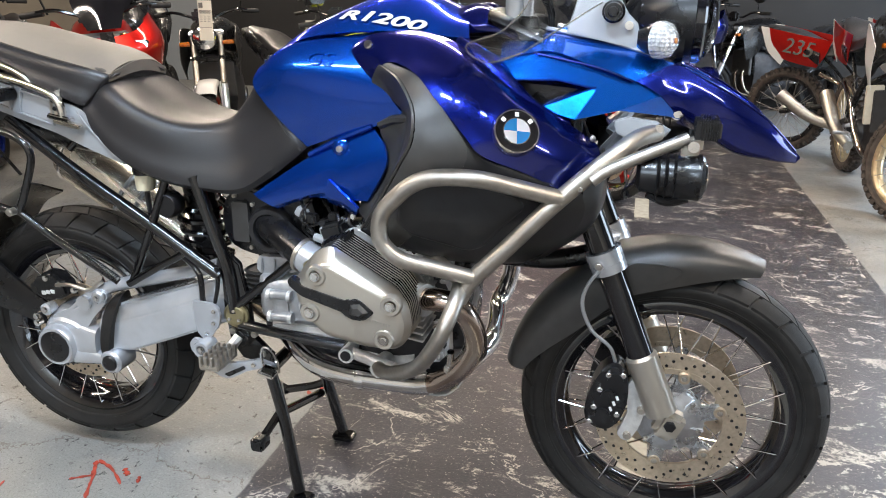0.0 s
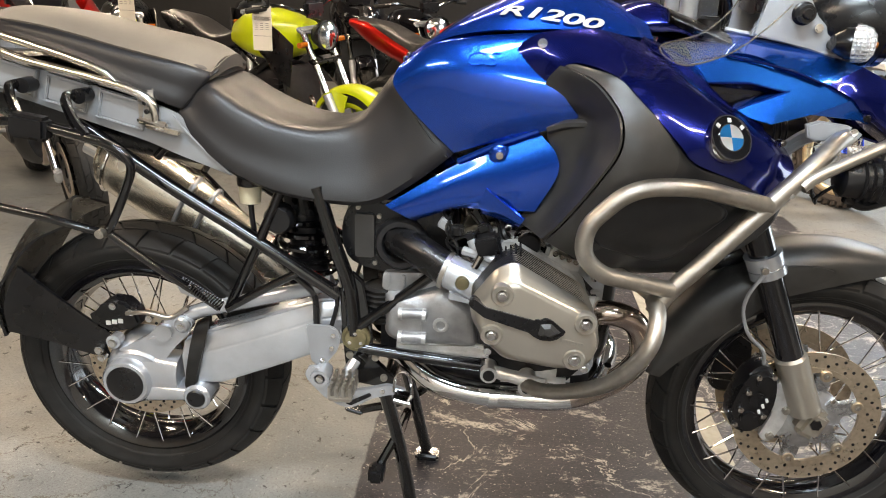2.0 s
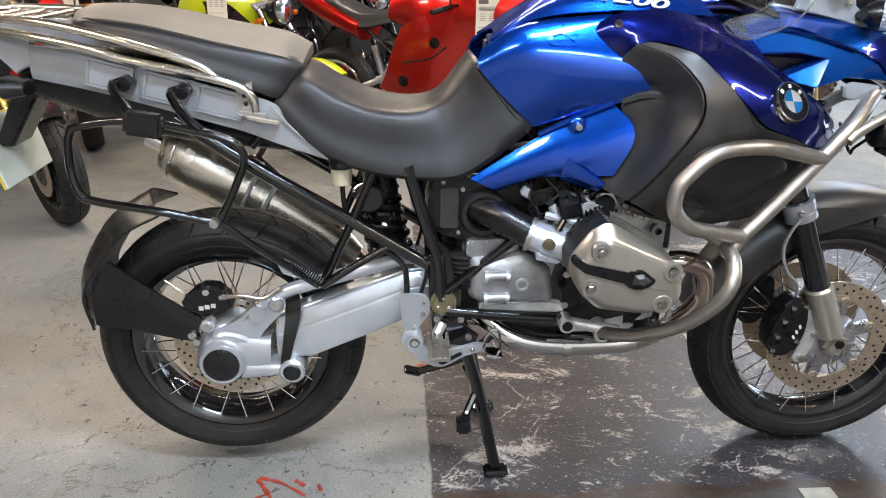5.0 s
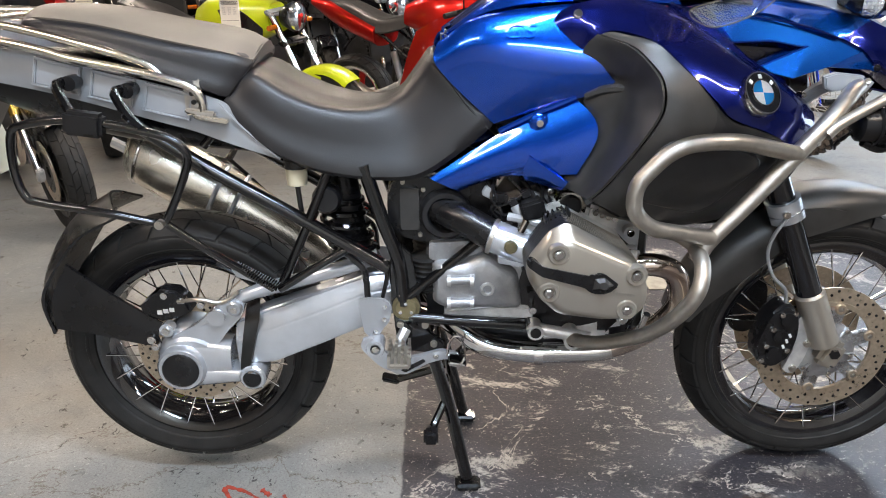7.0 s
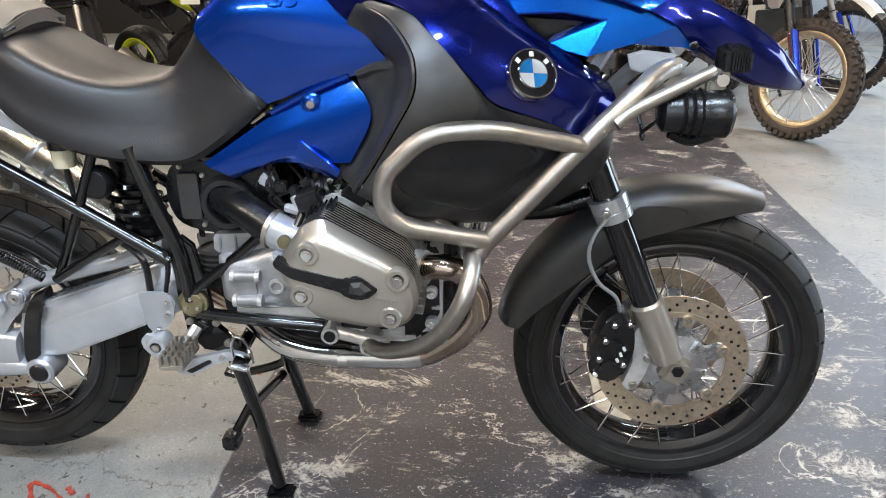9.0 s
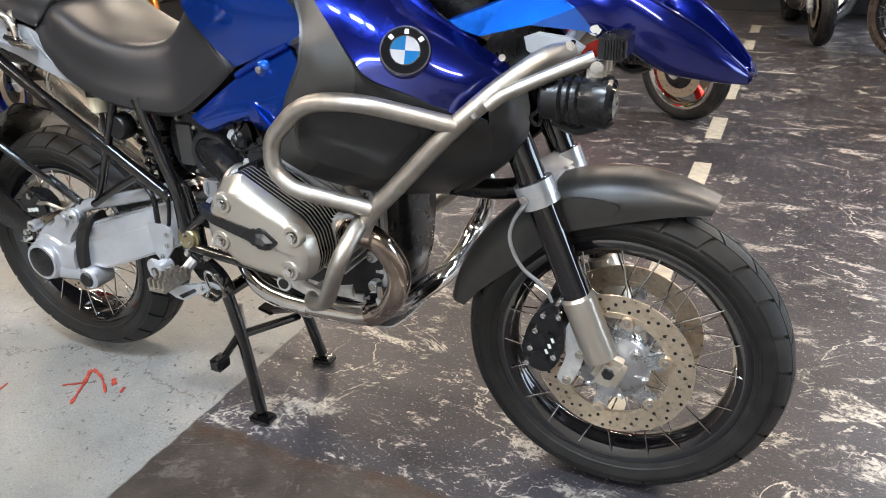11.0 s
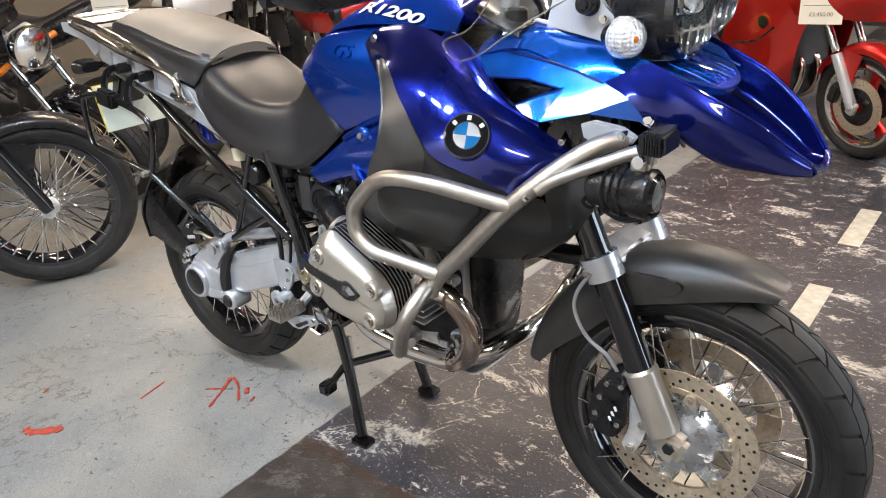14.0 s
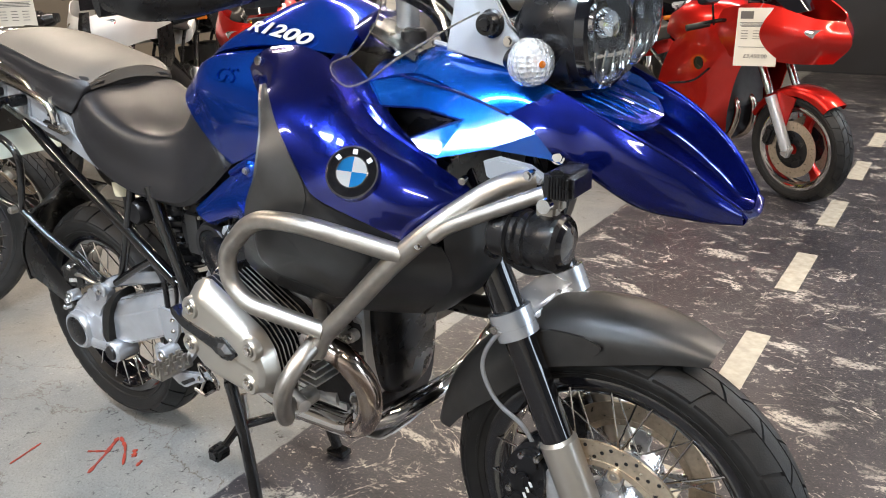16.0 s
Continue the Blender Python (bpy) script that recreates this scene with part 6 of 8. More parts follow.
part("drive_cap", lathe([(0.0, -0.004), (0.036, -0.004), (0.042, -0.001), (0.042, 0.006), (0, 0.006)], (-0.004, -0.163, 0.347), n=36), M_BLACK, fd, "round black drive cap")
part("pivot_cover", lathe([(0.0, -0.004), (0.018, -0.004), (0.021, -0.001), (0.021, 0.006), (0, 0.006)], (0.158, -0.167, 0.325), n=28), M_BLACK, fd, "small round black cover")
bolt(fd, (-0.03, -0.146, 0.44), 0.010)
part("arm_boss", lathe([(0.0, -0.006), (0.013, -0.006), (0.018, -0.002), (0.019, 0.01), (0.0, 0.01)], (0.128, -0.138, 0.490), n=24), M_SILVER, fd)
bolt(fd, (0.128, -0.145, 0.490), 0.008, mat=M_CHROME)
bolt(fd, (-0.058, -0.148, 0.402), 0.009)
part("torque_arm", tube([(0.085, -0.118, 0.470), (0.15, -0.112, 0.512), (0.27, -0.105, 0.545), (0.40, -0.10, 0.580), (0.455, -0.10, 0.600)], 0.017, 10), M_SILVER, bike, "silver torque arm")
rcal = part("rear_caliper", plate([(-0.085, 0.470), (-0.090, 0.492), (-0.055, 0.516), (-0.040, 0.532), (-0.005, 0.528), (0.018, 0.506), (0.026, 0.478), (-0.002, 0.462), (-0.045, 0.452)], -0.078, -0.125, 0.006), M_BLACK, bike, "black rear brake caliper")
bm = bmesh.new()
for i in range(3):
    block((-0.045 + i * 0.014, -0.127, 0.478 + i * 0.003), (0.011, 0.002, 0.010), 0, bm=bm)
part("caliper_mark", bm, M_ROUNDWHITE, rcal, "small white mark")
part("rear_brake_line", tube([(0.0, -0.13, 0.505), (0.05, -0.14, 0.515), (0.10, -0.135, 0.505), (0.14, -0.13, 0.53)], 0.005, 8), M_STEEL, bike)
for k in range(3):
    bolt(rcal, (-0.03 + 0.04 * k, -0.128, 0.520 - 0.012 * k), 0.008)
# rear hugger with upturned end
hg = [[(-0.045, -0.125, 0.449), (-0.058, -0.130, 0.420), (-0.055, -0.125, 0.388)], [(-0.115, -0.125, 0.498), (-0.125, -0.132, 0.452), (-0.122, -0.125, 0.402)], [(-0.188, -0.121, 0.550), (-0.205, -0.127, 0.490), (-0.200, -0.121, 0.420)], [(-0.245, -0.115, 0.592), (-0.288, -0.118, 0.505), (-0.292, -0.114, 0.432)]]
part("mudguard_arm", surf(hg, 10, 16, 0.010), M_BLACK, bike, "black plastic mudguard arm")
part("mudguard_end", surf([[(-0.300, -0.118, 0.420), (-0.338, 0, 0.410), (-0.300, 0.118, 0.420)], [(-0.312, -0.118, 0.505), (-0.350, 0, 0.500), (-0.312, 0.118, 0.505)], [(-0.275, -0.114, 0.575), (-0.322, 0, 0.580), (-0.275, 0.114, 0.575)], [(-0.212, -0.105, 0.650), (-0.258, 0, 0.668), (-0.212, 0.105, 0.650)], [(-0.128, -0.085, 0.692), (-0.165, 0, 0.728), (-0.128, 0.085, 0.692)]], 20, 28, 0.006), M_BLACK, bike, "black flared mudguard end")
bolt(bike, (-0.070, -0.134, 0.412), 0.010)
# rear shock, fluid pot, reservoir
part("rear_shock", rod((0.355, -0.03, 0.86), (0.395, -0.03, 0.58), 0.038, 18), M_BLACK, bike, "black rear shock absorber body")
part("shock_spring", tube([(0.358 + 0.038 * k / 90 + 0.050 * math.cos(k * 0.42), -0.03 + 0.050 * math.sin(k * 0.42), 0.74 - 0.17 * k / 90) for k in range(91)], 0.0075, 6, 271), M_FRAME, bike, "black coil spring")
part("spring_adjuster", lathe([(0, -0.02), (0.026, -0.02), (0.032, -0.012), (0.032, 0.015), (0, 0.015)], (0.350, -0.125, 0.745), n=14), M_BLACK, bike, "black round adjuster knob")
pot = part("fluid_pot", lathe([(0, -0.02), (0.021, -0.02), (0.023, 0.0), (0.023, 0.018), (0, 0.018)], (0.288, -0.120, 0.795), "z", 20), M_FLUID, bike, "clouded brake fluid pot")
part("pot_cap", lathe([(0, 0.020), (0.024, 0.020), (0.026, 0.016), (0.026, 0.0), (0, 0.0)], (0.288, -0.120, 0.812), "z", 16), M_BLACK, pot, "black ribbed cap")
part("pot_hose", tube([(0.288, -0.12, 0.775), (0.292, -0.12, 0.72), (0.30, -0.115, 0.66)], 0.006, 8), M_BLACK, pot)

# silencer on the far side
bm = rings([[(q * 0 - 0.168 + 0.02 * math.sin(a), 0.165 + 0.052 * math.cos(a), 0.792 + 0.058 * math.sin(a)) for a in [2 * math.pi * k / 10 for k in range(10)] for q in (0,)],
            [(-0.135 + 0.03 * math.sin(a), 0.165 + 0.066 * math.cos(a), 0.772 + 0.072 * math.sin(a)) for a in [2 * math.pi * k / 10 for k in range(10)]],
            [(0.05 + 0.035 * math.sin(a), 0.165 + 0.064 * math.cos(a), 0.655 + 0.068 * math.sin(a)) for a in [2 * math.pi * k / 10 for k in range(10)]],
            [(0.22 + 0.03 * math.sin(a), 0.160 + 0.050 * math.cos(a), 0.545 + 0.052 * math.sin(a)) for a in [2 * math.pi * k / 10 for k in range(10)]],
            [(0.30 + 0.02 * math.sin(a), 0.150 + 0.028 * math.cos(a), 0.490 + 0.030 * math.sin(a)) for a in [2 * math.pi * k / 10 for k in range(10)]]], 32, 26)
si = part("silencer", bm, M_BRUSHED, bike, "brushed steel oval silencer")
part("silencer_tip", rod((-0.205, 0.165, 0.815), (-0.15, 0.165, 0.785), 0.026, 20), M_CHROME, si)
for bx, bz in ((0.030, 0.668), (0.075, 0.640)):
    part("silencer_band", tube([(bx + 0.037 * math.sin(a), 0.165 + 0.067 * math.cos(a), bz + 0.071 * math.sin(a)) for a in [2 * math.pi * k / 12 for k in range(12)]], 0.006, 6, 48, True), M_SILVER, si, "pale silencer strap")
part("end_ring", tube([(-0.140 + 0.030 * math.sin(a), 0.165 + 0.067 * math.cos(a), 0.774 + 0.073 * math.sin(a)) for a in [2 * math.pi * k / 12 for k in range(12)]], 0.004, 6, 48, True), M_CHROME, si)
part("link_pipe", tube([(0.29, 0.15, 0.495), (0.40, 0.12, 0.42), (0.55, 0.08, 0.36), (0.72, 0.04, 0.345)], 0.026, 12), M_PIPE, bike, "heat tinted link pipe")
part("heat_shield", surf([[(0.02, -0.01, 0.82), (0.15, -0.02, 0.735), (0.30, -0.03, 0.645)], [(0.0, 0.03, 0.80), (0.13, 0.03, 0.715), (0.28, 0.02, 0.62)]], 10, 4, 0.003), M_STEEL, bike)


# ---- engine ----
bm = rings([[(0.56, -0.075, 0.42), (0.56, 0.075, 0.42), (0.56, 0.085, 0.62), (0.56, -0.085, 0.62)], [(0.70, -0.095, 0.40), (0.70, 0.095, 0.40), (0.70, 0.095, 0.66), (0.70, -0.095, 0.66)],
            [(0.90, -0.115, 0.385), (0.90, 0.115, 0.385), (0.90, 0.115, 0.70), (0.90, -0.115, 0.70)], [(1.02, -0.10, 0.39), (1.02, 0.10, 0.39), (1.02, 0.10, 0.69), (1.02, -0.10, 0.69)]], 32, 14)
eng = part("engine", bm, M_ENGINE, bike, "dark boxer engine block with cast aluminium covers")
# bell-shaped gearbox casting with its two horizontal lugs
bell = rounded([(0.572, 0.600), (0.640, 0.604), (0.690, 0.622), (0.728, 0.604), (0.764, 0.572), (0.770, 0.530), (0.776, 0.486), (0.690, 0.484), (0.600, 0.488), (0.574, 0.500)], 0.012)
part("gearbox_cover", loft([(-0.085, bell), (-0.126, bell), (-0.142, shrink(bell, 0.006)), (-0.151, shrink(bell, 0.020)), (-0.154, shrink(bell, 0.045))]), M_CASE, eng, "silver gearbox cover")
part("gearbox_flange", plate(rounded([(0.742, 0.612), (0.790, 0.600), (0.796, 0.480), (0.740, 0.478)], 0.01), -0.085, -0.128, 0.004), M_CASE, eng)
part("gearbox_foot", plate([(0.600, 0.466), (0.80, 0.458), (0.80, 0.486), (0.760, 0.494), (0.600, 0.486)], -0.090, -0.140, 0.006), M_CAST, eng)
part("gearbox_top", plate(rounded([(0.566, 0.600), (0.568, 0.640), (0.655, 0.644), (0.690, 0.625), (0.680, 0.604)], 0.008), -0.085, -0.128, 0.004), M_CASE, eng, "silver gearbox lid")
for x in (0.580, 0.612, 0.644):
    part("lid_rib", block((x, -0.130, 0.622), (0.006, 0.010, 0.034), 0.002), M_CASE, eng)
part("gearbox_web", plate(rounded([(0.628, 0.565), (0.652, 0.568), (0.656, 0.508), (0.626, 0.506)], 0.006), -0.140, -0.158, 0.003), M_CASE, eng)
for z in (0.509, 0.563):
    part("gearbox_rib", rod((0.606, -0.158, z), (0.666, -0.160, z + 0.002), 0.0115, 16), M_CASE, eng)
    for x in (0.610, 0.660):
        part("rib_ring", rod((x - 0.004, -0.159, z), (x + 0.004, -0.159, z), 0.0135, 16), M_CAST, eng)
part("clutch_pin", lathe([(0.0, 0.004), (0.009, 0.004), (0.0105, -0.002), (0.015, -0.002), (0.017, 0.002), (0.017, 0.02), (0.0, 0.02)], (0.695, -0.156, 0.540), n=24), M_CAST, eng)
part("gearbox_side", block((0.815, -0.118, 0.545), (0.045, 0.05, 0.15), 0.008), M_ENGINE, eng)
for k, z in enumerate((0.452, 0.490, 0.530, 0.568, 0.608)):
    part("flange_bolt", rod((0.792 + 0.004 * (k % 2), -0.120, z), (0.792 + 0.004 * (k % 2), -0.164, z), 0.0085, 10), M_CHROME if k % 2 else M_BLACK, eng)
part("starter", rod((0.83, -0.10, 0.43), (0.95, -0.11, 0.43), 0.028, 16), M_CAST, eng)
part("lower_case", block((0.90, -0.10, 0.415), (0.16, 0.06, 0.035), 0.010), M_CAST, eng)
part("front_cover", rings([[(1.020, -0.078, 0.452), (1.020, 0.074, 0.452), (1.020, 0.088, 0.72), (1.020, -0.088, 0.72)], [(1.046, -0.074, 0.458), (1.046, 0.070, 0.458), (1.046, 0.086, 0.71), (1.046, -0.086, 0.71)], [(1.062, -0.050, 0.485), (1.062, 0.045, 0.485), (1.062, 0.064, 0.69), (1.062, -0.064, 0.69)]], 32, 8), M_BLACK, eng, "black engine front cover")
part("timing_flange", plate(rounded([(0.945, 0.42), (1.024, 0.432), (1.030, 0.69), (1.01, 0.72), (0.945, 0.72)], 0.02), -0.121, 0.084, 0.006), M_FLANGE, eng)
for z in (0.455, 0.525, 0.595, 0.665):
    part("flange_lug", rod((1.004, -0.110, z), (1.004, -0.140, z), 0.013, 18), M_FLANGE, eng)
    bolt(eng, (1.004, -0.143, z), 0.0085)
    part("flange_rib", block((1.012, -0.123, z + 0.03), (0.02, 0.006, 0.010), 0.002), M_CAST, eng)
part("sump_guard", surf([[(0.735, -0.075, 0.320), (0.735, 0, 0.318), (0.735, 0.075, 0.320)], [(0.90, -0.082, 0.316), (0.90, 0, 0.314), (0.90, 0.082, 0.316)], [(1.00, -0.080, 0.318), (1.00, 0, 0.316), (1.00, 0.080, 0.318)], [(1.035, -0.065, 0.335), (1.04, 0, 0.335), (1.035, 0.065, 0.335)]], 20, 20, 0.004), M_SILVER, bike, "thin silver sump guard")
part("sump", block((0.86, 0, 0.375), (0.28, 0.15, 0.04), 0.015), M_ENGINE, bike, "dark engine sump")

# cylinders, heads and covers
OUT = [(0.757, 0.676), (0.800, 0.737), (0.833, 0.754), (0.966, 0.681), (0.991, 0.647), (0.999, 0.602), (0.988, 0.568), (0.966, 0.550), (0.915, 0.548), (0.824, 0.561), (0.786, 0.596), (0.760, 0.640)]
FACE = [(0.772, 0.668), (0.803, 0.712), (0.838, 0.726), (0.952, 0.676), (0.980, 0.648), (0.990, 0.610), (0.981, 0.580), (0.962, 0.565), (0.915, 0.563), (0.830, 0.577), (0.797, 0.606), (0.774, 0.645)]
for sg in (-1, 1):
    ox = 0.0 if sg < 0 else -0.038
    mv = lambda o: [(x + ox, z) for x, z in o]
    out, face = mv(rounded(OUT, 0.014)), mv(rounded(FACE, 0.014))
    mid = [((a[0] * 0.45 + b[0] * 0.55), (a[1] * 0.45 + b[1] * 0.55)) for a, b in zip(out, face)]
    cyl = part("cylinder", plate(mv(rounded([(0.81, 0.70), (0.95, 0.68), (0.985, 0.62), (0.965, 0.55), (0.83, 0.56), (0.80, 0.62)], 0.03)), sg * 0.10, sg * 0.272, 0.004), M_ENGINE, bike, "dark finned cylinder barrel")
    for k in range(6):
        yy = sg * (0.120 + 0.0135 * k)
        part("fin", plate(mv(shrink(rounded(OUT, 0.03), 0.002)), yy, yy + sg * 0.004, 0.001), M_CAST, cyl)
    for k in range(7):
        part("barrel_fin", block((0.955 + ox, sg * 0.175, 0.535 + 0.016 * k), (0.085, 0.12, 0.004), 0.001, Matrix.Rotation(radians(8), 4, "Y")), M_CAST, cyl)
    # six thin polished fins round the top and front of the head, standing out of a dark core
    part("head_core", loft([(sg * 0.200, shrink(out, 0.013)), (sg * 0.318, shrink(out, 0.013))]), M_BLACK, cyl)
    finned = mv(rounded([(0.822, 0.700), (0.828, 0.752), (0.836, 0.753), (0.966, 0.681), (0.991, 0.647), (0.999, 0.602), (0.988, 0.568), (0.966, 0.550), (0.930, 0.552)], 0.010))
    for k in range(10):
        yy = sg * (0.2200 + 0.0098 * k)
        blade = part("fin", plate(shrink(finned, 0.0016), yy - sg * 0.0012, yy + sg * 0.0024, 0.0006), M_BLACK, cyl, "black cooling fin with a bright rim")
        part("fin_rim", plate(finned, yy, yy + sg * 0.0014, 0.0003), M_COVER, blade)
    for k in range(6):
        part("top_rib", block((0.800 + ox + 0.009 * k, sg * 0.252, 0.728 + 0.0035 * k), (0.0035, 0.05, 0.030), 0.001), M_BLACK, cyl)
    base = part("head_cover", loft([(sg * 0.316, out), (sg * 0.323, out), (sg * 0.338, mid), (sg * 0.347, shrink(face, -0.003)), (sg * 0.352, shrink(face, 0.004)), (sg * 0.3535, shrink(face, 0.012))]), M_COVER, bike, "grey-gold painted cylinder head cover")
    back = mv(rounded([(0.757, 0.676), (0.800, 0.737), (0.833, 0.754), (0.846, 0.745), (0.850, 0.70), (0.84, 0.60), (0.870, 0.560), (0.93, 0.552), (0.915, 0.548), (0.824, 0.561), (0.786, 0.596), (0.760, 0.640)], 0.012))
    part("cover_side", loft([(sg * 0.252, back), (sg * 0.318, back)]), M_ENGINE, base, "dark rear side of the cylinder head")
    wedge = rounded([(0.754, 0.679), (0.762, 0.694), (0.786, 0.676), (0.880, 0.655), (0.893, 0.663), (0.905, 0.660), (0.934, 0.637), (0.912, 0.618), (0.880, 0.620), (0.868, 0.632), (0.784, 0.656)], 0.006)
    part("plug_cover", plate(mv(wedge), sg * 0.338, sg * 0.3575, 0.003), M_BLACK, base, "black wedge-shaped plug cover")
    part("plug_rib", loft([(sg * 0.355, mv([(0.884, 0.652), (0.905, 0.655), (0.926, 0.637), (0.908, 0.624), (0.880, 0.628)])), (sg * 0.366, mv([(0.893, 0.645), (0.904, 0.647), (0.913, 0.638), (0.905, 0.631), (0.893, 0.634)]))]), M_MATT, base)
    for x, z in ((0.815, 0.700), (0.966, 0.655), (0.800, 0.622), (0.952, 0.583)):
        part("bolt_boss", lathe([(0.010, -0.0005), (0.0125, 0.003), (0.0185, 0.0035), (0.0215, -0.001), (0.0215, -0.012), (0.010, -0.012)], (x + ox, sg * 0.3535, z), n=28, closed=True) if sg > 0 else lathe([(0.010, 0.0005), (0.0125, -0.003), (0.0185, -0.0035), (0.0215, 0.001), (0.0215, 0.012), (0.010, 0.012)], (x + ox, sg * 0.3535, z), n=28, closed=True), M_COVER, base)
        bolt(base, (x + ox, sg * 0.356, z), 0.0095, (0, sg, 0))
    bm = bmesh.new()
    for i in range(8):
        block((0.925 + ox + i * 0.0055, sg * 0.3537, 0.621 - i * 0.0011), (0.0038, 0.0012, 0.006), 0, bm=bm)
    part("cover_mark", bm, M_STEEL, base, "faint pale mark")
    # header pipe, intake, throttle body
    if sg < 0:
        part("header_pipe", tube([(0.985, -0.225, 0.622), (1.035, -0.235, 0.628), (1.078, -0.232, 0.610), (1.100, -0.212, 0.558), (1.099, -0.200, 0.510), (1.062, -0.170, 0.443), (1.012, -0.138, 0.392), (0.975, -0.130, 0.374)], 0.0240, 18), M_PIPE, bike, "heat tinted exhaust header")
    else:
        part("header_pipe", tube([(0.947, 0.240, 0.622), (1.030, 0.300, 0.620), (1.088, 0.326, 0.560), (1.080, 0.330, 0.465), (1.062, 0.290, 0.415), (1.075, 0.200, 0.405), (1.085, 0.070, 0.407), (1.060, -0.020, 0.398), (1.020, -0.080, 0.380), (0.96, -0.088, 0.364), (0.90, -0.084, 0.360), (0.81, -0.075, 0.361)], 0.0245, 18), M_CHROME, bike, "polished header crossing under the engine")
    part("lower_pipe", tube([(0.985, sg * 0.130, 0.378), (0.94, sg * 0.126, 0.368), (0.815, sg * 0.122, 0.364), (0.74, sg * 0.118, 0.369), (0.680, sg * 0.108, 0.384), (0.63, sg * 0.085, 0.415), (0.59, sg * 0.06, 0.445)], 0.027, 18), M_CHROME, bike, "polished lower exhaust pipe")
    part("pipe_band", rod((0.806, sg * 0.122, 0.361), (0.826, sg * 0.122, 0.361), 0.0285, 22), M_CHROME, bike)
    part("header_flange", rod((0.975 + ox, sg * 0.220, 0.620), (1.002 + ox, sg * 0.232, 0.623), 0.034, 22), M_CAST, bike)
    if sg < 0:
        part("lambda_sensor", rod((1.035, -0.160, 0.42), (1.045, -0.185, 0.49), 0.008, 10), M_CHROME, bike)
        part("sensor_nut", rod((1.037, -0.166, 0.432), (1.039, -0.172, 0.446), 0.012, 6), M_CAST, bike)
    part("intake_pipe", tube([(0.590, sg * 0.105, 0.712), (0.640, sg * 0.140, 0.700), (0.702, sg * 0.168, 0.672)], 0.034, 20), M_BLACK, bike, "black intake pipe")
    part("intake_ring", lathe([(0.036, -0.004), (0.040, -0.010), (0.050, -0.010), (0.056, 0.0), (0.056, 0.014), (0.036, 0.014)], (0.604, sg * 0.122, 0.704), n=36, closed=True), M_ENGINE, bike, "dark metal intake ring")
    tb = part("throttle_body", tube([(0.698, sg * 0.168, 0.673), (0.790, sg * 0.190, 0.643)], 0.036, 24), M_SILVER, bike, "cast throttle body")
    part("hose_clip", tube([(0.700, sg * 0.169, 0.672), (0.708, sg * 0.171, 0.6695)], 0.0395, 24), M_STEEL, tb)
    part("hose_clip", tube([(0.780, sg * 0.188, 0.646), (0.789, sg * 0.190, 0.643)], 0.0395, 24), M_STEEL, tb)
    part("throttle_cap", lathe([(0, -0.004), (0.012, -0.004), (0.014, -0.001), (0.014, 0.02), (0, 0.02)], (0.738, sg * 0.216, 0.662), n=22), M_BRASS, tb)
    part("throttle_bracket", plate(rounded([(0.712, 0.640), (0.795, 0.614), (0.795, 0.602), (0.786, 0.604), (0.780, 0.612), (0.765, 0.610), (0.758, 0.618), (0.712, 0.626)], 0.003), sg * 0.188, sg * 0.214, 0.002), M_SILVER, tb)
    for x, z in ((0.765, 0.616), (0.792, 0.606)):
        bolt(tb, (x, sg * 0.216, z), 0.004, (0, sg, 0), M_BLACK)
    part("injector", rod((0.778, sg * 0.185, 0.680), (0.752, sg * 0.160, 0.735), 0.012, 12), M_GREYP, tb)
    part("injector", rod((0.760, sg * 0.195, 0.690), (0.772, sg * 0.195, 0.715), 0.009, 12), M_CHROME, tb)
    part("plug_block", block((0.785, sg * 0.180, 0.735), (0.050, 0.04, 0.040), 0.006, Matrix.Rotation(radians(-18), 4, "Y")), M_BLACK, tb)
    part("fuel_rail", tube([(0.735, sg * 0.17, 0.715), (0.79, sg * 0.190, 0.708), (0.83, sg * 0.195, 0.690)], 0.009, 8), M_GREYP, tb)
    part("breather_bolt", rod((0.812, sg * 0.190, 0.700), (0.812, sg * 0.210, 0.700), 0.008, 10), M_STEEL, tb)
    pl = part("oil_filler", lathe([(0, sg * 0.006), (0.021, sg * 0.006), (0.025, 0.0), (0.025, sg * -0.06), (0, sg * -0.06)], (0.864, sg * 0.175, 0.737), n=28), M_BLACK, bike, "black round oil filler cap")
    part("filler_ring", lathe([(0.024, sg * 0.001), (0.034, sg * 0.001), (0.036, sg * -0.004), (0.036, sg * -0.03), (0.024, sg * -0.03)], (0.864, sg * 0.172, 0.737), n=6, closed=True), M_CHROME, pl, "hexagonal metal collar")
    for k in range(9):
        rk_ = random.Random(k + 20)
        x = 0.685 + 0.026 * k
        part("cable", tube([(x, sg * 0.13, 0.790), (x + rk_.uniform(-0.02, 0.03), sg * (0.15 + rk_.uniform(0, 0.02)), 0.755), (x + rk_.uniform(-0.03, 0.03), sg * 0.155, 0.725), (x + rk_.uniform(-0.02, 0.05), sg * 0.14, 0.690)], rk_.uniform(0.003, 0.0065), 6), M_BLACK, bike)
        part("connector", block((x + 0.01, sg * (0.148 + 0.006 * (k % 2)), 0.762 - 0.010 * (k % 3)), (rk_.uniform(0.016, 0.030), 0.022, rk_.uniform(0.012, 0.022)), 0.003, Matrix.Rotation(radians(rk_.uniform(-40, 40)), 4, "Y")), M_BLACK if k % 4 else M_GREYP, bike)
    bolt(bike, (0.822, sg * 0.165, 0.768), 0.007, (0, sg, 0))
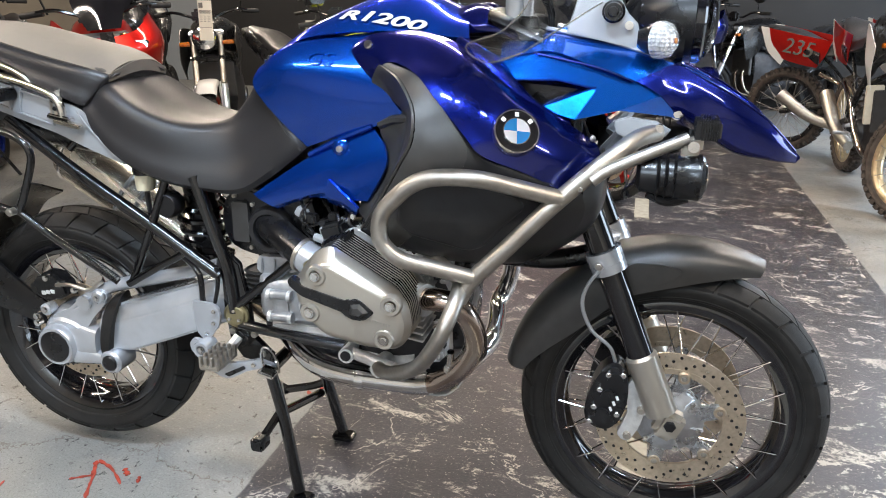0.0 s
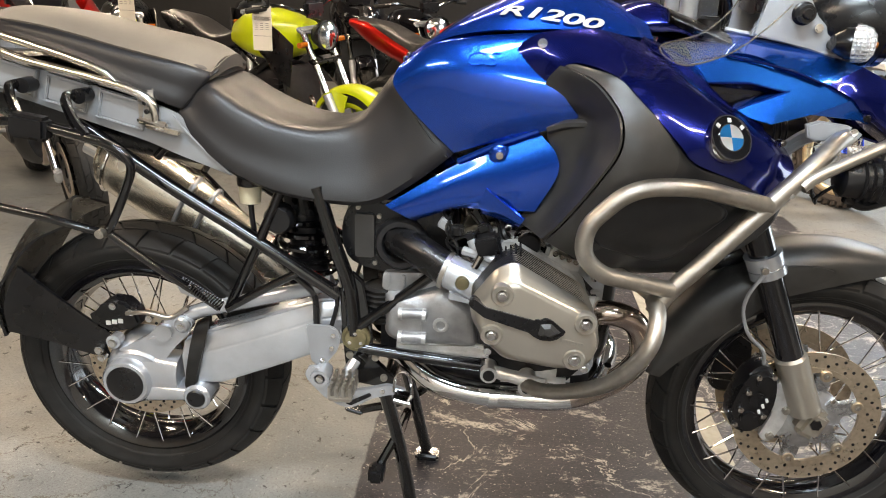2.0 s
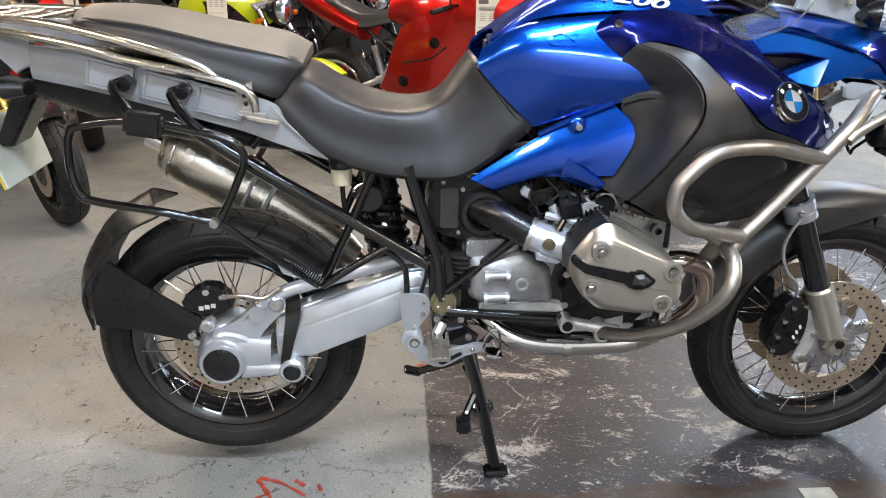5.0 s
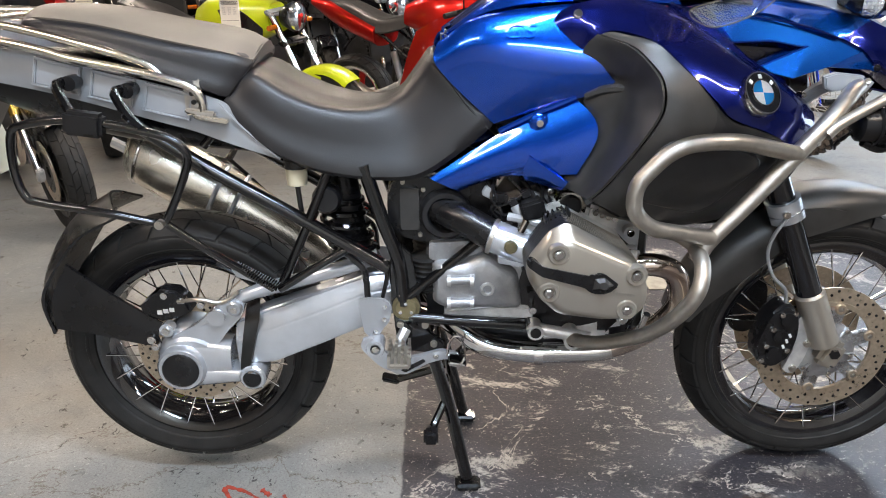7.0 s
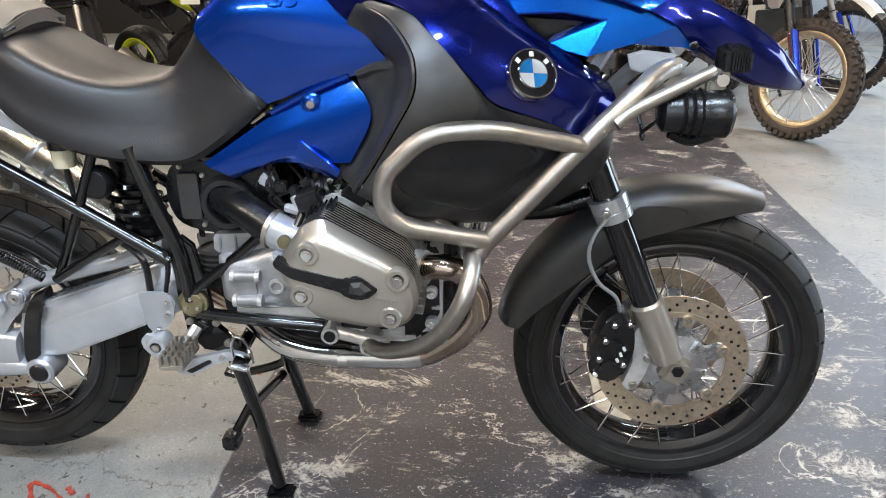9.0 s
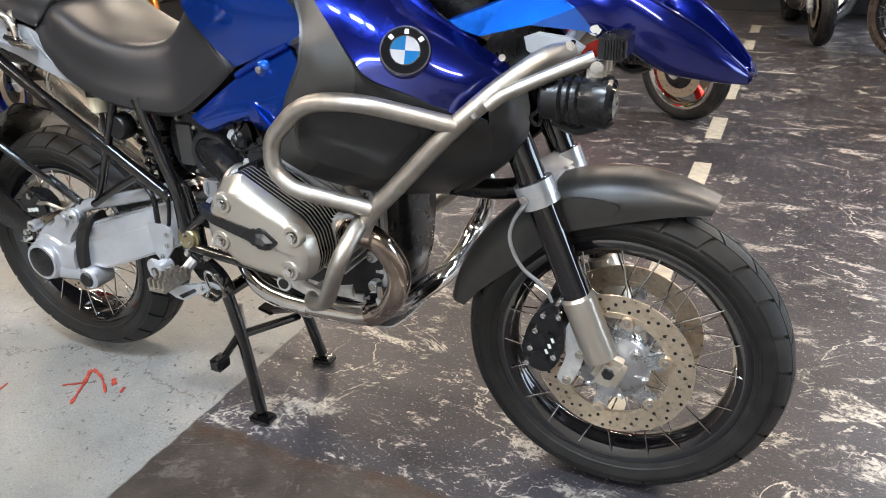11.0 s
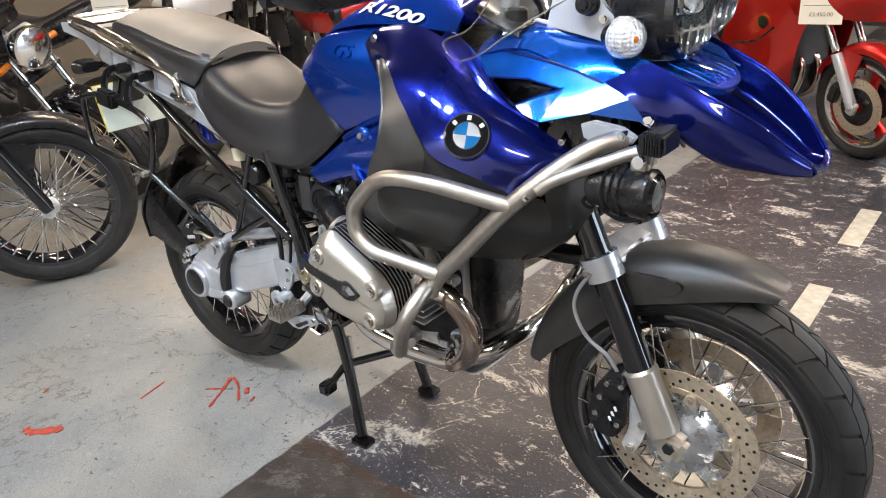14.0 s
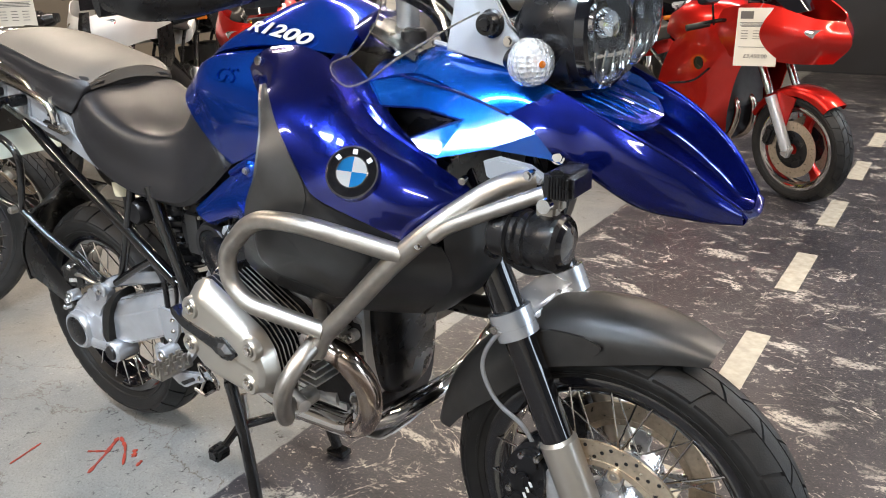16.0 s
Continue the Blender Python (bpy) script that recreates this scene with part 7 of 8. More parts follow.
    part("airbox", rings([[(0.498, sg * 0.05, 0.650), (0.69, sg * 0.05, 0.64), (0.70, sg * 0.05, 0.80), (0.498, sg * 0.05, 0.79)], [(0.500, sg * 0.108, 0.655), (0.68, sg * 0.108, 0.645), (0.69, sg * 0.108, 0.79), (0.500, sg * 0.108, 0.78)]], 28, 4), M_BLACK, bike, "black airbox")
    part("airbox_cover", plate(rounded([(0.506, 0.762), (0.546, 0.762), (0.547, 0.668), (0.506, 0.668)], 0.004), sg * 0.108, sg * 0.118, 0.002), M_MATT, bike)
    for q in ((0.512, 0.775), (0.556, 0.758), (0.548, 0.655), (0.650, 0.652)):
        bolt(bike, (q[0], sg * 0.112, q[1]), 0.005, (0, sg, 0), M_STEEL)
    part("fairing_stay", tube([(0.93, sg * 0.165, 0.728), (1.0, sg * 0.212, 0.722), (1.06, sg * 0.268, 0.706), (1.092, sg * 0.300, 0.690)], 0.012, 12), M_STEEL, bike, "dull steel crash bar stay")
    part("head_block", block((0.935, sg * 0.150, 0.705), (0.075, 0.03, 0.05), 0.008, Matrix.Rotation(radians(12), 4, "Y")), M_CAST, bike)
    for k in range(4):
        part("stay_bolt", rod((0.918 + 0.014 * k, sg * 0.160, 0.722 - 0.005 * k), (0.918 + 0.014 * k, sg * 0.178, 0.722 - 0.005 * k), 0.006, 10), M_CHROME, bike)
    part("gaiter", tube([(0.560, sg * 0.095, 0.60), (0.568, sg * 0.095, 0.52)], 0.036, 16), M_RUBBER, bike, "ribbed black rubber gaiter")
    for k in range(7):
        part("gaiter_rib", lathe([(0.034, -0.004), (0.042, 0.0), (0.034, 0.004)], (0.561 + k * 0.001, sg * 0.095, 0.597 - 0.012 * k), "z", 20), M_RUBBER, bike)

# ---- crash bars ----
def bent(pts, r, n=5):
    """A line of straight runs with round bends."""
    p = [Vector(q) for q in pts]
    out = [p[0]]
    for a, b, c in zip(p, p[1:], p[2:]):
        u, v = a - b, c - b
        d = min(r, u.length * 0.45, v.length * 0.45)
        u, v = b + u.normalized() * d, b + v.normalized() * d
        out += [u * (1 - k / n) ** 2 + b * 2 * (k / n) * (1 - k / n) + v * (k / n) ** 2 for k in range(n + 1)]
    return out + [p[-1]]


for sg in (-1, 1):
    y = sg * 0.302
    hoop = bent([(1.268, sg * 0.292, 0.874), (1.118, sg * 0.350, 0.916), (1.016, sg * 0.354, 0.908), (0.948, sg * 0.358, 0.838), (0.946, sg * 0.360, 0.786), (0.982, sg * 0.358, 0.752), (1.115, sg * 0.316, 0.716)], 0.045)
    main = [(1.424, sg * 0.178, 0.984), (1.392, sg * 0.212, 0.977), (1.355, sg * 0.246, 0.952), (1.310, sg * 0.274, 0.915), (1.250, sg * 0.294, 0.858), (1.175, sg * 0.305, 0.776), (1.112, sg * 0.312, 0.708), (1.090, sg * 0.315, 0.668)]
    lowr = [(1.090, sg * 0.305, 0.690), (1.091, sg * 0.348, 0.676), (1.079, sg * 0.380, 0.637), (1.053, sg * 0.371, 0.583), (1.010, sg * 0.330, 0.520), (0.945, sg * 0.270, 0.468), (0.905, sg * 0.232, 0.447), (0.880, sg * 0.185, 0.432)]
    fork = [(1.318, sg * 0.284, 0.908), (1.345, sg * 0.276, 0.928), (1.410, sg * 0.258, 0.958), (1.475, sg * 0.238, 0.986)]
    cb = part("crash_bar", tube(main, 0.0165, 14), M_STEEL, bike, "brushed stainless steel crash bar")
    part("bar_hoop", tube(hoop, 0.0155, 14, 110), M_STEEL, cb)
    part("lower_bar", tube(lowr, 0.0155, 14), M_STEEL, cb)
    part("lamp_bar", tube(fork, 0.011, 12), M_STEEL, cb)
    part("bar_socket", rod((0.884, sg * 0.196, 0.428), (0.884, sg * 0.140, 0.428), 0.020, 18), M_CAST, cb)
    part("bar_socket", rod((0.802, sg * 0.184, 0.445), (0.802, sg * 0.140, 0.445), 0.018, 18), M_CAST, cb)
    part("bar_link", rod((0.80, sg * 0.16, 0.446), (0.92, sg * 0.20, 0.440), 0.014, 12), M_CAST, cb)
    for x, z in ((0.884, 0.428), (0.802, 0.445)):
        part("socket_bore", lathe([(0.0, -0.0015 * -sg), (0.012, -0.0015 * -sg), (0.013, 0.006 * -sg), (0.0, 0.006 * -sg)], (x, sg * (0.197 if x > 0.85 else 0.185), z), n=20), M_BLACK, cb)
    part("bar_bracket", plate([(1.345, 1.002), (1.368, 1.010), (1.420, 1.004), (1.446, 0.990), (1.438, 0.978), (1.400, 0.982), (1.365, 0.972), (1.350, 0.980)], sg * 0.172, sg * 0.188, 0.003), M_GREYP, cb, "silver bar bracket")
    part("bracket_arm", tube([(1.38, sg * 0.175, 0.99), (1.36, sg * 0.14, 0.97), (1.33, sg * 0.11, 0.93)], 0.014, 8), M_GREYP, cb)
    bolt(cb, (1.425, sg * 0.194, 0.993), 0.008, (0, sg, 0))
    bolt(cb, (1.300, sg * 0.292, 0.895), 0.005, (0, sg, 0))
    # strip lamp
    sl = part("strip_lamp", block((1.507, sg * 0.232, 1.004), (0.034, 0.064, 0.034), 0.004), M_BLACK, bike, "black finned strip lamp")
    for k in range(7):
        part("lamp_fin", block((1.4885, sg * 0.232 - 0.027 + 0.009 * k, 1.004), (0.010, 0.0035, 0.032), 0.001), M_BLACK, sl)
        part("lamp_fin", block((1.4945 + 0.0042 * k, sg * 0.232 + sg * 0.034, 1.004), (0.0025, 0.006, 0.030), 0.0008), M_BLACK, sl)
        part("lamp_fin", block((1.4945 + 0.0042 * k, sg * 0.232, 1.0225), (0.0025, 0.058, 0.005), 0.0008), M_BLACK, sl)
    part("lamp_glass", block((1.5250, sg * 0.232, 1.004), (0.003, 0.056, 0.026), 0.001), M_GLOSS, sl)
    part("lamp_mount", block((1.488, sg * 0.232, 0.976), (0.026, 0.018, 0.026), 0.004), M_STEEL, sl)
    # round fog lamp below
    fg = part("fog_lamp", lathe([(0.0, -0.075), (0.022, -0.075), (0.032, -0.068), (0.037, -0.02), (0.038, 0.0), (0.041, 0.004), (0.041, 0.034), (0.036, 0.040), (0.034, 0.034), (0, 0.034)], (1.468, sg * 0.238, 0.918), "x", 32), M_BLACK, bike, "round black fog lamp")
    part("fog_lens", lathe([(0.034, 0.034), (0.026, 0.044), (0.0, 0.050), (0, 0.03)], (1.468, sg * 0.238, 0.918), "x", 28), M_GLOSS, fg, "dark glass fog lamp lens")
    for k in range(3):
        part("fog_ring", lathe([(0.037, -0.003), (0.0405, 0.0), (0.037, 0.003)], (1.43 + 0.014 * k, sg * 0.238, 0.918), "x", 28), M_BLACK, fg)
    part("fog_bracket", tube([(1.415, sg * 0.238, 0.885), (1.450, sg * 0.238, 0.872), (1.485, sg * 0.238, 0.882)], 0.010, 8), M_BLACK, fg)
    part("fog_hinge", block((1.480, sg * 0.238, 0.962), (0.03, 0.02, 0.022), 0.004), M_STEEL, fg)
    part("fog_cable", tube([(1.395, sg * 0.235, 0.905), (1.372, sg * 0.225, 0.88), (1.380, sg * 0.20, 0.865), (1.37, sg * 0.16, 0.92)], 0.0035, 6), M_BLACK, fg)
    part("bracket_bolt", rod((1.484, sg * 0.250, 0.975), (1.484, sg * 0.262, 0.975), 0.010, 14), M_CHROME, bike)

# ---- footrests, pedal, stands ----
for sg in (-1, 1):
    pg = part("footpeg", block((0.500, sg * 0.215, 0.406), (0.050, 0.090, 0.012), 0.003), M_STEEL, bike, "serrated metal footpeg")
    for k in range(5):
        for e in (-0.021, -0.007, 0.007, 0.021):
            part("peg_tooth", block((0.500 + e, sg * (0.178 + 0.019 * k), 0.420), (0.0065, 0.010, 0.024), 0.001), M_STEEL, pg)
    part("peg_hanger", tube([(0.502, sg * 0.175, 0.406), (0.50, sg * 0.155, 0.415), (0.512, sg * 0.138, 0.435)], 0.013, 8), M_CAST, bike)
    part("heel_guard", plate(rounded([(0.409, 0.525), (0.469, 0.524), (0.484, 0.504), (0.478, 0.470), (0.448, 0.430), (0.421, 0.436)], 0.008), sg * 0.158, sg * 0.166, 0.003), M_GREYP, bike, "silver-grey heel guard")
    for q in ((0.469, 0.506), (0.466, 0.476), (0.446, 0.446)):
        bolt(bike, (q[0], sg * 0.168, q[1]), 0.0055, (0, sg, 0))
    part("heel_hose", tube([(0.43, sg * 0.15, 0.52), (0.425, sg * 0.145, 0.58), (0.40, sg * 0.14, 0.61), (0.37, sg * 0.14, 0.63)], 0.007, 8), M_BLACK, bike)
    part("heel_hose", tube([(0.462, sg * 0.15, 0.52), (0.474, sg * 0.15, 0.57), (0.472, sg * 0.15, 0.61)], 0.005, 8), M_BLACK, bike)
pd = part("brake_pedal", plate(rounded([(0.411, 0.422), (0.424, 0.446), (0.452, 0.436), (0.466, 0.408), (0.494, 0.387), (0.551, 0.399), (0.590, 0.411), (0.630, 0.402), (0.632, 0.386), (0.600, 0.390), (0.560, 0.378), (0.522, 0.355), (0.500, 0.348), (0.456, 0.371), (0.430, 0.398)], 0.010), -0.184, -0.196, 0.0025), M_SILVER, bike, "flat silver brake pedal")
part("pedal_slot", plate(rounded([(0.500, 0.362), (0.512, 0.357), (0.558, 0.384), (0.552, 0.391)], 0.004), -0.1955, -0.1975, 0), M_BLACK, pd)
part("pedal_loop", tube([(0.604, -0.200, 0.402), (0.610, -0.215, 0.440), (0.622, -0.222, 0.460), (0.636, -0.218, 0.452), (0.642, -0.205, 0.420), (0.644, -0.200, 0.388)], 0.0035, 8), M_CHROME, pd)
part("pedal_pad", block((0.626, -0.215, 0.396), (0.040, 0.045, 0.010), 0.003, Matrix.Rotation(radians(12), 4, "Y")), M_CHROME, pd)
bolt(pd, (0.580, -0.198, 0.398), 0.006)
part("pedal_pivot", lathe([(0, 0.003), (0.010, 0.003), (0.012, -0.004), (0.019, -0.004), (0.021, 0.0), (0.021, 0.04), (0, 0.04)], (0.446, -0.199, 0.418), n=28), M_SILVER, pd)
bolt(pd, (0.446, -0.199, 0.418), 0.008)
st = bmesh.new()
tube([(0.575, -0.115, 0.345), (0.61, -0.125, 0.22), (0.652, -0.145, 0.03)], 0.0155, 10, bm=st)
tube([(0.575, 0.115, 0.345), (0.61, 0.125, 0.22), (0.652, 0.145, 0.03)], 0.0155, 10, bm=st)
rod((0.605, -0.123, 0.235), (0.600, 0.120, 0.155), 0.012, 10, bm=st)
rod((0.575, -0.12, 0.345), (0.575, 0.12, 0.345), 0.017, 12, bm=st)
for sg in (-1, 1):
    block((0.655, sg * 0.147, 0.012), (0.062, 0.044, 0.020), 0.006, bm=st)
cs_ = part("centre_stand", st, M_FRAME, bike, "black tubular centre stand resting on the floor")
part("stand_lever", tube([(0.60, -0.125, 0.235), (0.575, -0.150, 0.190), (0.565, -0.165, 0.175)], 0.010, 8), M_FRAME, cs_)
part("lever_pad", block((0.566, -0.17, 0.172), (0.035, 0.045, 0.035), 0.006), M_BLACK, cs_)
ss = part("side_stand", tube([(0.72, 0.14, 0.30), (0.60, 0.165, 0.17), (0.47, 0.18, 0.115)], 0.012, 8), M_FRAME, bike, "black folded side stand")
part("stand_foot", block((0.45, 0.182, 0.115), (0.05, 0.04, 0.012), 0.004, Matrix.Rotation(radians(15), 4, "Y")), M_FRAME, ss)
part("stand_spring", tube([(0.60, -0.10, 0.20), (0.585, -0.09, 0.30)], 0.008, 8), M_STEEL, bike)


# ---- the other motorcycles ----
def price_card(at, turn, w=0.17, h=0.24, price=""):
    c = tagged(new("price_card"), "printed cream price card hanging from a handlebar", "price card", "price cards")
    c.matrix_basis = Matrix.Translation(at) @ turn
    part("card", block((0, 0, 0), (w, 0.002, h), 0), M_PAPER, c)
    part("logo_patch", block((-w * 0.28, -0.0022, h * 0.38), (w * 0.3, 0.001, h * 0.13), 0), M_INK, c, "dark printed patch")
    for k in range(4):
        part("text_line", block((0, -0.0022, h * (0.25 - 0.022 * k)), (w * (0.85 - 0.07 * (k % 2)), 0.001, h * 0.010), 0), M_INK, c)
    for k in range(4):
        for j in range(3):
            part("text_line", block((-w * 0.3 + j * w * 0.28, -0.0022, h * (0.11 - 0.045 * k)), (w * 0.16, 0.001, h * 0.010), 0), M_INK, c)
    part("text_line", block((0, -0.0022, -h * 0.17), (w * 0.85, 0.001, h * 0.008), 0), M_INK, c)
    if price:
        o = letters("price", price, h * 0.10, Matrix.Translation((w * 0.0, -0.0024, -h * 0.36)) @ Matrix.Rotation(math.pi / 2, 4, "X"), M_INK, c, 0.0003)
    part("string", tube([(0, 0, h * 0.5), (0.01, 0.01, h * 0.58), (0.0, 0.02, h * 0.66)], 0.0015, 5), M_INK, c)
    return c


def cast_wheel(root, name, c, R, w, rim, n, rim_mat, tyre_mat, edge=None):
    wh = part(name, rim_bm(rim, w), edge or rim_mat, root, "cast wheel rim")
    wh.matrix_basis = pose(*c, 0, 17 * n, 0)
    part("tyre", tyre_bm(R, w, rim, 0.028, 30), tyre_mat, wh, "black road tyre")
    tagged(part("tread", tread_blocks(bmesh.new(), R, w, 0.028, 26), tyre_mat, wh), kind="stuff")
    part("hub", lathe([(0, -0.05), (0.03, -0.05), (0.045, -0.03), (0.045, 0.03), (0.03, 0.05), (0, 0.05)], n=20), rim_mat, wh)
    sp = None
    for k in range(n):
        if sp is None:
            sp = part("wheel_spoke", rings([[(0.03, -0.025, -0.03), (0.03, 0.025, -0.03), (0.03, 0.025, 0.03), (0.03, -0.025, 0.03)], [(rim * 0.6, -0.016, -0.012), (rim * 0.6, 0.016, -0.012), (rim * 0.6, 0.016, 0.022), (rim * 0.6, -0.016, 0.022)], [(rim - 0.02, -0.024, -0.024), (rim - 0.02, 0.024, -0.024), (rim - 0.02, 0.024, 0.03), (rim - 0.02, -0.024, 0.03)]], 16, 8), rim_mat, wh)
        else:
            again(sp, wh, pose(0, 0, 0, 0, 360 * k / n, 0))
    return wh


def other_bike(label, contact, heading, lean, wb=1.42, R=0.30, w=0.06, rim=0.215, wheel=5, rim_mat=None, edge=None, tyre=None, body=None, accent=None, fork=None, usd=False, fender=None, nose="naked",
               seat=None, engine=None, wire=None, silencer=None, tall=0.0, knobs=False, spokes=36, spoke_r=0.0024, steer=0, tail=None, number="", wide=1.0):
    o = tagged(new("motorcycle"), label, "motorcycle", "parked motorcycles")
    o.matrix_basis = Matrix.Translation((*contact, 0.0)) @ Matrix.Rotation(radians(heading), 4, "Z") @ Matrix.Rotation(radians(lean), 4, "X") @ Matrix.Translation((-wb, 0, 0))
    body, accent, fork, fender, engine = body or M_BLACK, accent or M_BLACK, fork or M_CHROME, fender or body or M_BLACK, engine or M_ENGINE
    rim_mat, tyre, seat = rim_mat or M_BLACK, tyre or M_RUBBER, seat or M_SEAT
    t = tall
    for nm, c in (("front_wheel", (wb, 0, R)), ("rear_wheel", (0, 0, R))):
        if wheel:
            cast_wheel(o, nm, c, R, w * (1 if nm[0] == "f" else 1.3), rim, wheel, rim_mat, tyre, edge)
        else:
            spoked_wheel(o, nm, c, R, w, rim, 0.024, 34, spokes, rim_mat, wire or M_CHROME, tyre, 0.04, 0.055, None, knobs, spoke_r)
    f = lambda z, y: (wb + (R - z) * 0.46, y, z)
    top = 0.93 + t
    for sg in (-1, 1):
        y = sg * 0.095
        part("fork_tube", rod(f(R + (0.0 if usd else 0.28), y), f(top, y), 0.021 if not usd else 0.022, 14), M_CHROME if usd else fork, o)
        part("fork_slider", rod(f(R, y), f(R + 0.27, y), 0.029 if not usd else 0.023, 14) if not usd else rod(f(R + 0.26, y), f(top, y), 0.029, 14), fork if usd else M_SILVER if wheel else fork, o)
        part("fork_foot", block((wb, y, R), (0.05, 0.035, 0.07), 0.008, Matrix.Rotation(radians(24), 4, "Y")), M_CAST, o)
        if wheel or nose == "cruiser":
            d = part("brake_disc", disc_bm(0.10, 0.15, sg * 0.062, n=40), M_DISC, o)
            d.matrix_basis = pose(wb, 0, R)
            part("disc_carrier", lathe([(0.03, sg * 0.058), (0.075, sg * 0.062), (0.104, sg * 0.062), (0.104, sg * 0.057), (0.03, sg * 0.05)], (wb, 0, R), n=10, closed=True), M_BLACK, o)
            part("caliper", block((wb - 0.135, sg * 0.072, R + 0.055), (0.055, 0.05, 0.11), 0.012, Matrix.Rotation(radians(20), 4, "Y")), M_BLACK, o)
    part("lower_yoke", block((*f(top - 0.17, 0)[:1], 0, top - 0.17), (0.06, 0.25, 0.035), 0.01, Matrix.Rotation(radians(24), 4, "Y")), M_BLACK, o)
    part("upper_yoke", block((*f(top, 0)[:1], 0, top), (0.06, 0.25, 0.03), 0.01, Matrix.Rotation(radians(24), 4, "Y")), M_SILVER, o)
    # front mudguard
    fr = R + (0.03 if nose != "dirt" else 0.20)
    a0, a1 = (150, 50) if nose != "dirt" else (118, 52)
    cs = []
    for k in range(8):
        a = radians(a0 + (a1 - a0) * k / 7)
        h = (w + 0.012) * (1.0 if nose != "dirt" else 1.2 - 0.5 * abs(k / 7 - 0.4))
        cs.append([(wb + (fr - d_) * math.cos(a), yy * h, R + (fr - d_) * math.sin(a)) for yy, d_ in ((-1, 0.045), (-0.85, 0.01), (0, 0), (0.85, 0.01), (1, 0.045))])
    part("front_mudguard", surf(cs, 14, 18, 0.004), fender, o)
    for sg in (-1, 1):
        if nose != "dirt":
            part("mudguard_stay", plate([(wb - 0.10, R + 0.30), (wb + 0.02, R + 0.27), (wb - 0.04, R + 0.10), (wb - 0.09, R + 0.12)], sg * (w + 0.010), sg * (w + 0.018), 0.003), fender, o)
    # frame, engine, swingarm
    hx = f(top, 0)[0] - 0.05
    ew = 0.62 if nose == "dirt" else 1.0
    for sg in (-1, 1):
        part("frame_spar", tube([(hx, sg * 0.03, 0.85 + t), (hx - 0.18, sg * 0.13, 0.76 + t * 0.7), (0.50, sg * 0.14, 0.52)], 0.022, 10), accent if nose == "full" else M_BLACK, o)
        part("swingarm", tube([(0.0, sg * 0.10, R), (0.25, sg * 0.11, R + 0.06), (0.50, sg * 0.10, 0.46)], 0.022, 10), M_CAST if nose == "full" else M_BLACK, o)
        part("subframe", tube([(0.52, sg * 0.11, 0.60), (0.25, sg * 0.10, 0.78 + t), (-0.08, sg * 0.07, 0.84 + t)], 0.012, 8), M_BLACK, o)
        part("footpeg", rod((0.48, sg * 0.13, 0.36), (0.48, sg * 0.23, 0.37), 0.012, 10), M_CAST, o)
        if nose != "dirt":
            part("header_pipe", tube([(0.93, sg * 0.05, 0.55), (1.02, sg * 0.06, 0.45), (0.96, sg * 0.07, 0.28), (0.75, sg * 0.06, 0.22), (0.5, sg * 0.02, 0.23)], 0.019, 10), M_PIPE, o)
        part("crankcase_cover", lathe([(0, -0.02 * -sg), (0.07, -0.02 * -sg), (0.085, 0.0), (0.085, sg * -0.05), (0, sg * -0.05)], (0.66, sg * 0.17 * (ew + 0.1 if ew < 1 else 1), 0.40), n=26), engine, o)
    ew = 0.62 if nose == "dirt" else 1.0
    part("engine", rings([[(x, y * ew, z * (1.0 if z < 0.5 else 0.92 if ew < 1 else 1.0)) for x, y, z in q] for q in [[(0.48, -0.13, 0.27), (0.48, 0.13, 0.27), (0.48, 0.13, 0.55), (0.48, -0.13, 0.55)], [(0.70, -0.15, 0.24), (0.70, 0.15, 0.24), (0.72, 0.14, 0.66), (0.72, -0.14, 0.66)], [(0.93, -0.11, 0.30), (0.93, 0.11, 0.30), (0.93, 0.12, 0.68), (0.93, -0.12, 0.68)]]], 24, 10), engine, o, "dark metal engine")
    for k in range(6):
        part("engine_fin", block((0.88, 0, 0.47 + 0.032 * k), (0.15, 0.29 * ew, 0.008), 0.002), engine, o)
    part("silencer", tube([(0.48, -0.12, 0.27), (0.25, -0.16, 0.33 + t * 0.3), (0.02, -0.18, 0.45 + t)], 0.035, 14, ends=0.05), silencer or M_STEEL, o, "steel silencer")
    part("radiator", block((0.99, 0, 0.58), (0.03, 0.30, 0.26), 0.006), M_MATT, o)
    # tank, seat, tail
    tz = 0.98 + t
    part("fuel_tank", rings([[(x, y * ew, z) for x, y, z in q] for q in [[(0.50, -0.10, tz - 0.16), (0.50, 0.10, tz - 0.16), (0.50, 0.08, tz - 0.05), (0.50, 0, tz - 0.03), (0.50, -0.08, tz - 0.05)], [(0.68, -0.15, tz - 0.20), (0.68, 0.15, tz - 0.20), (0.68, 0.14, tz), (0.68, 0, tz + 0.05), (0.68, -0.14, tz)],
                             [(0.88, -0.16, tz - 0.22), (0.88, 0.16, tz - 0.22), (0.88, 0.14, tz - 0.01), (0.88, 0, tz + 0.05), (0.88, -0.14, tz - 0.01)], [(hx + 0.02, -0.08, tz - 0.16), (hx + 0.02, 0.08, tz - 0.16), (hx + 0.02, 0.07, tz - 0.03), (hx + 0.02, 0, tz), (hx + 0.02, -0.07, tz - 0.03)]]], 28, 16), body, o, "painted fuel tank")
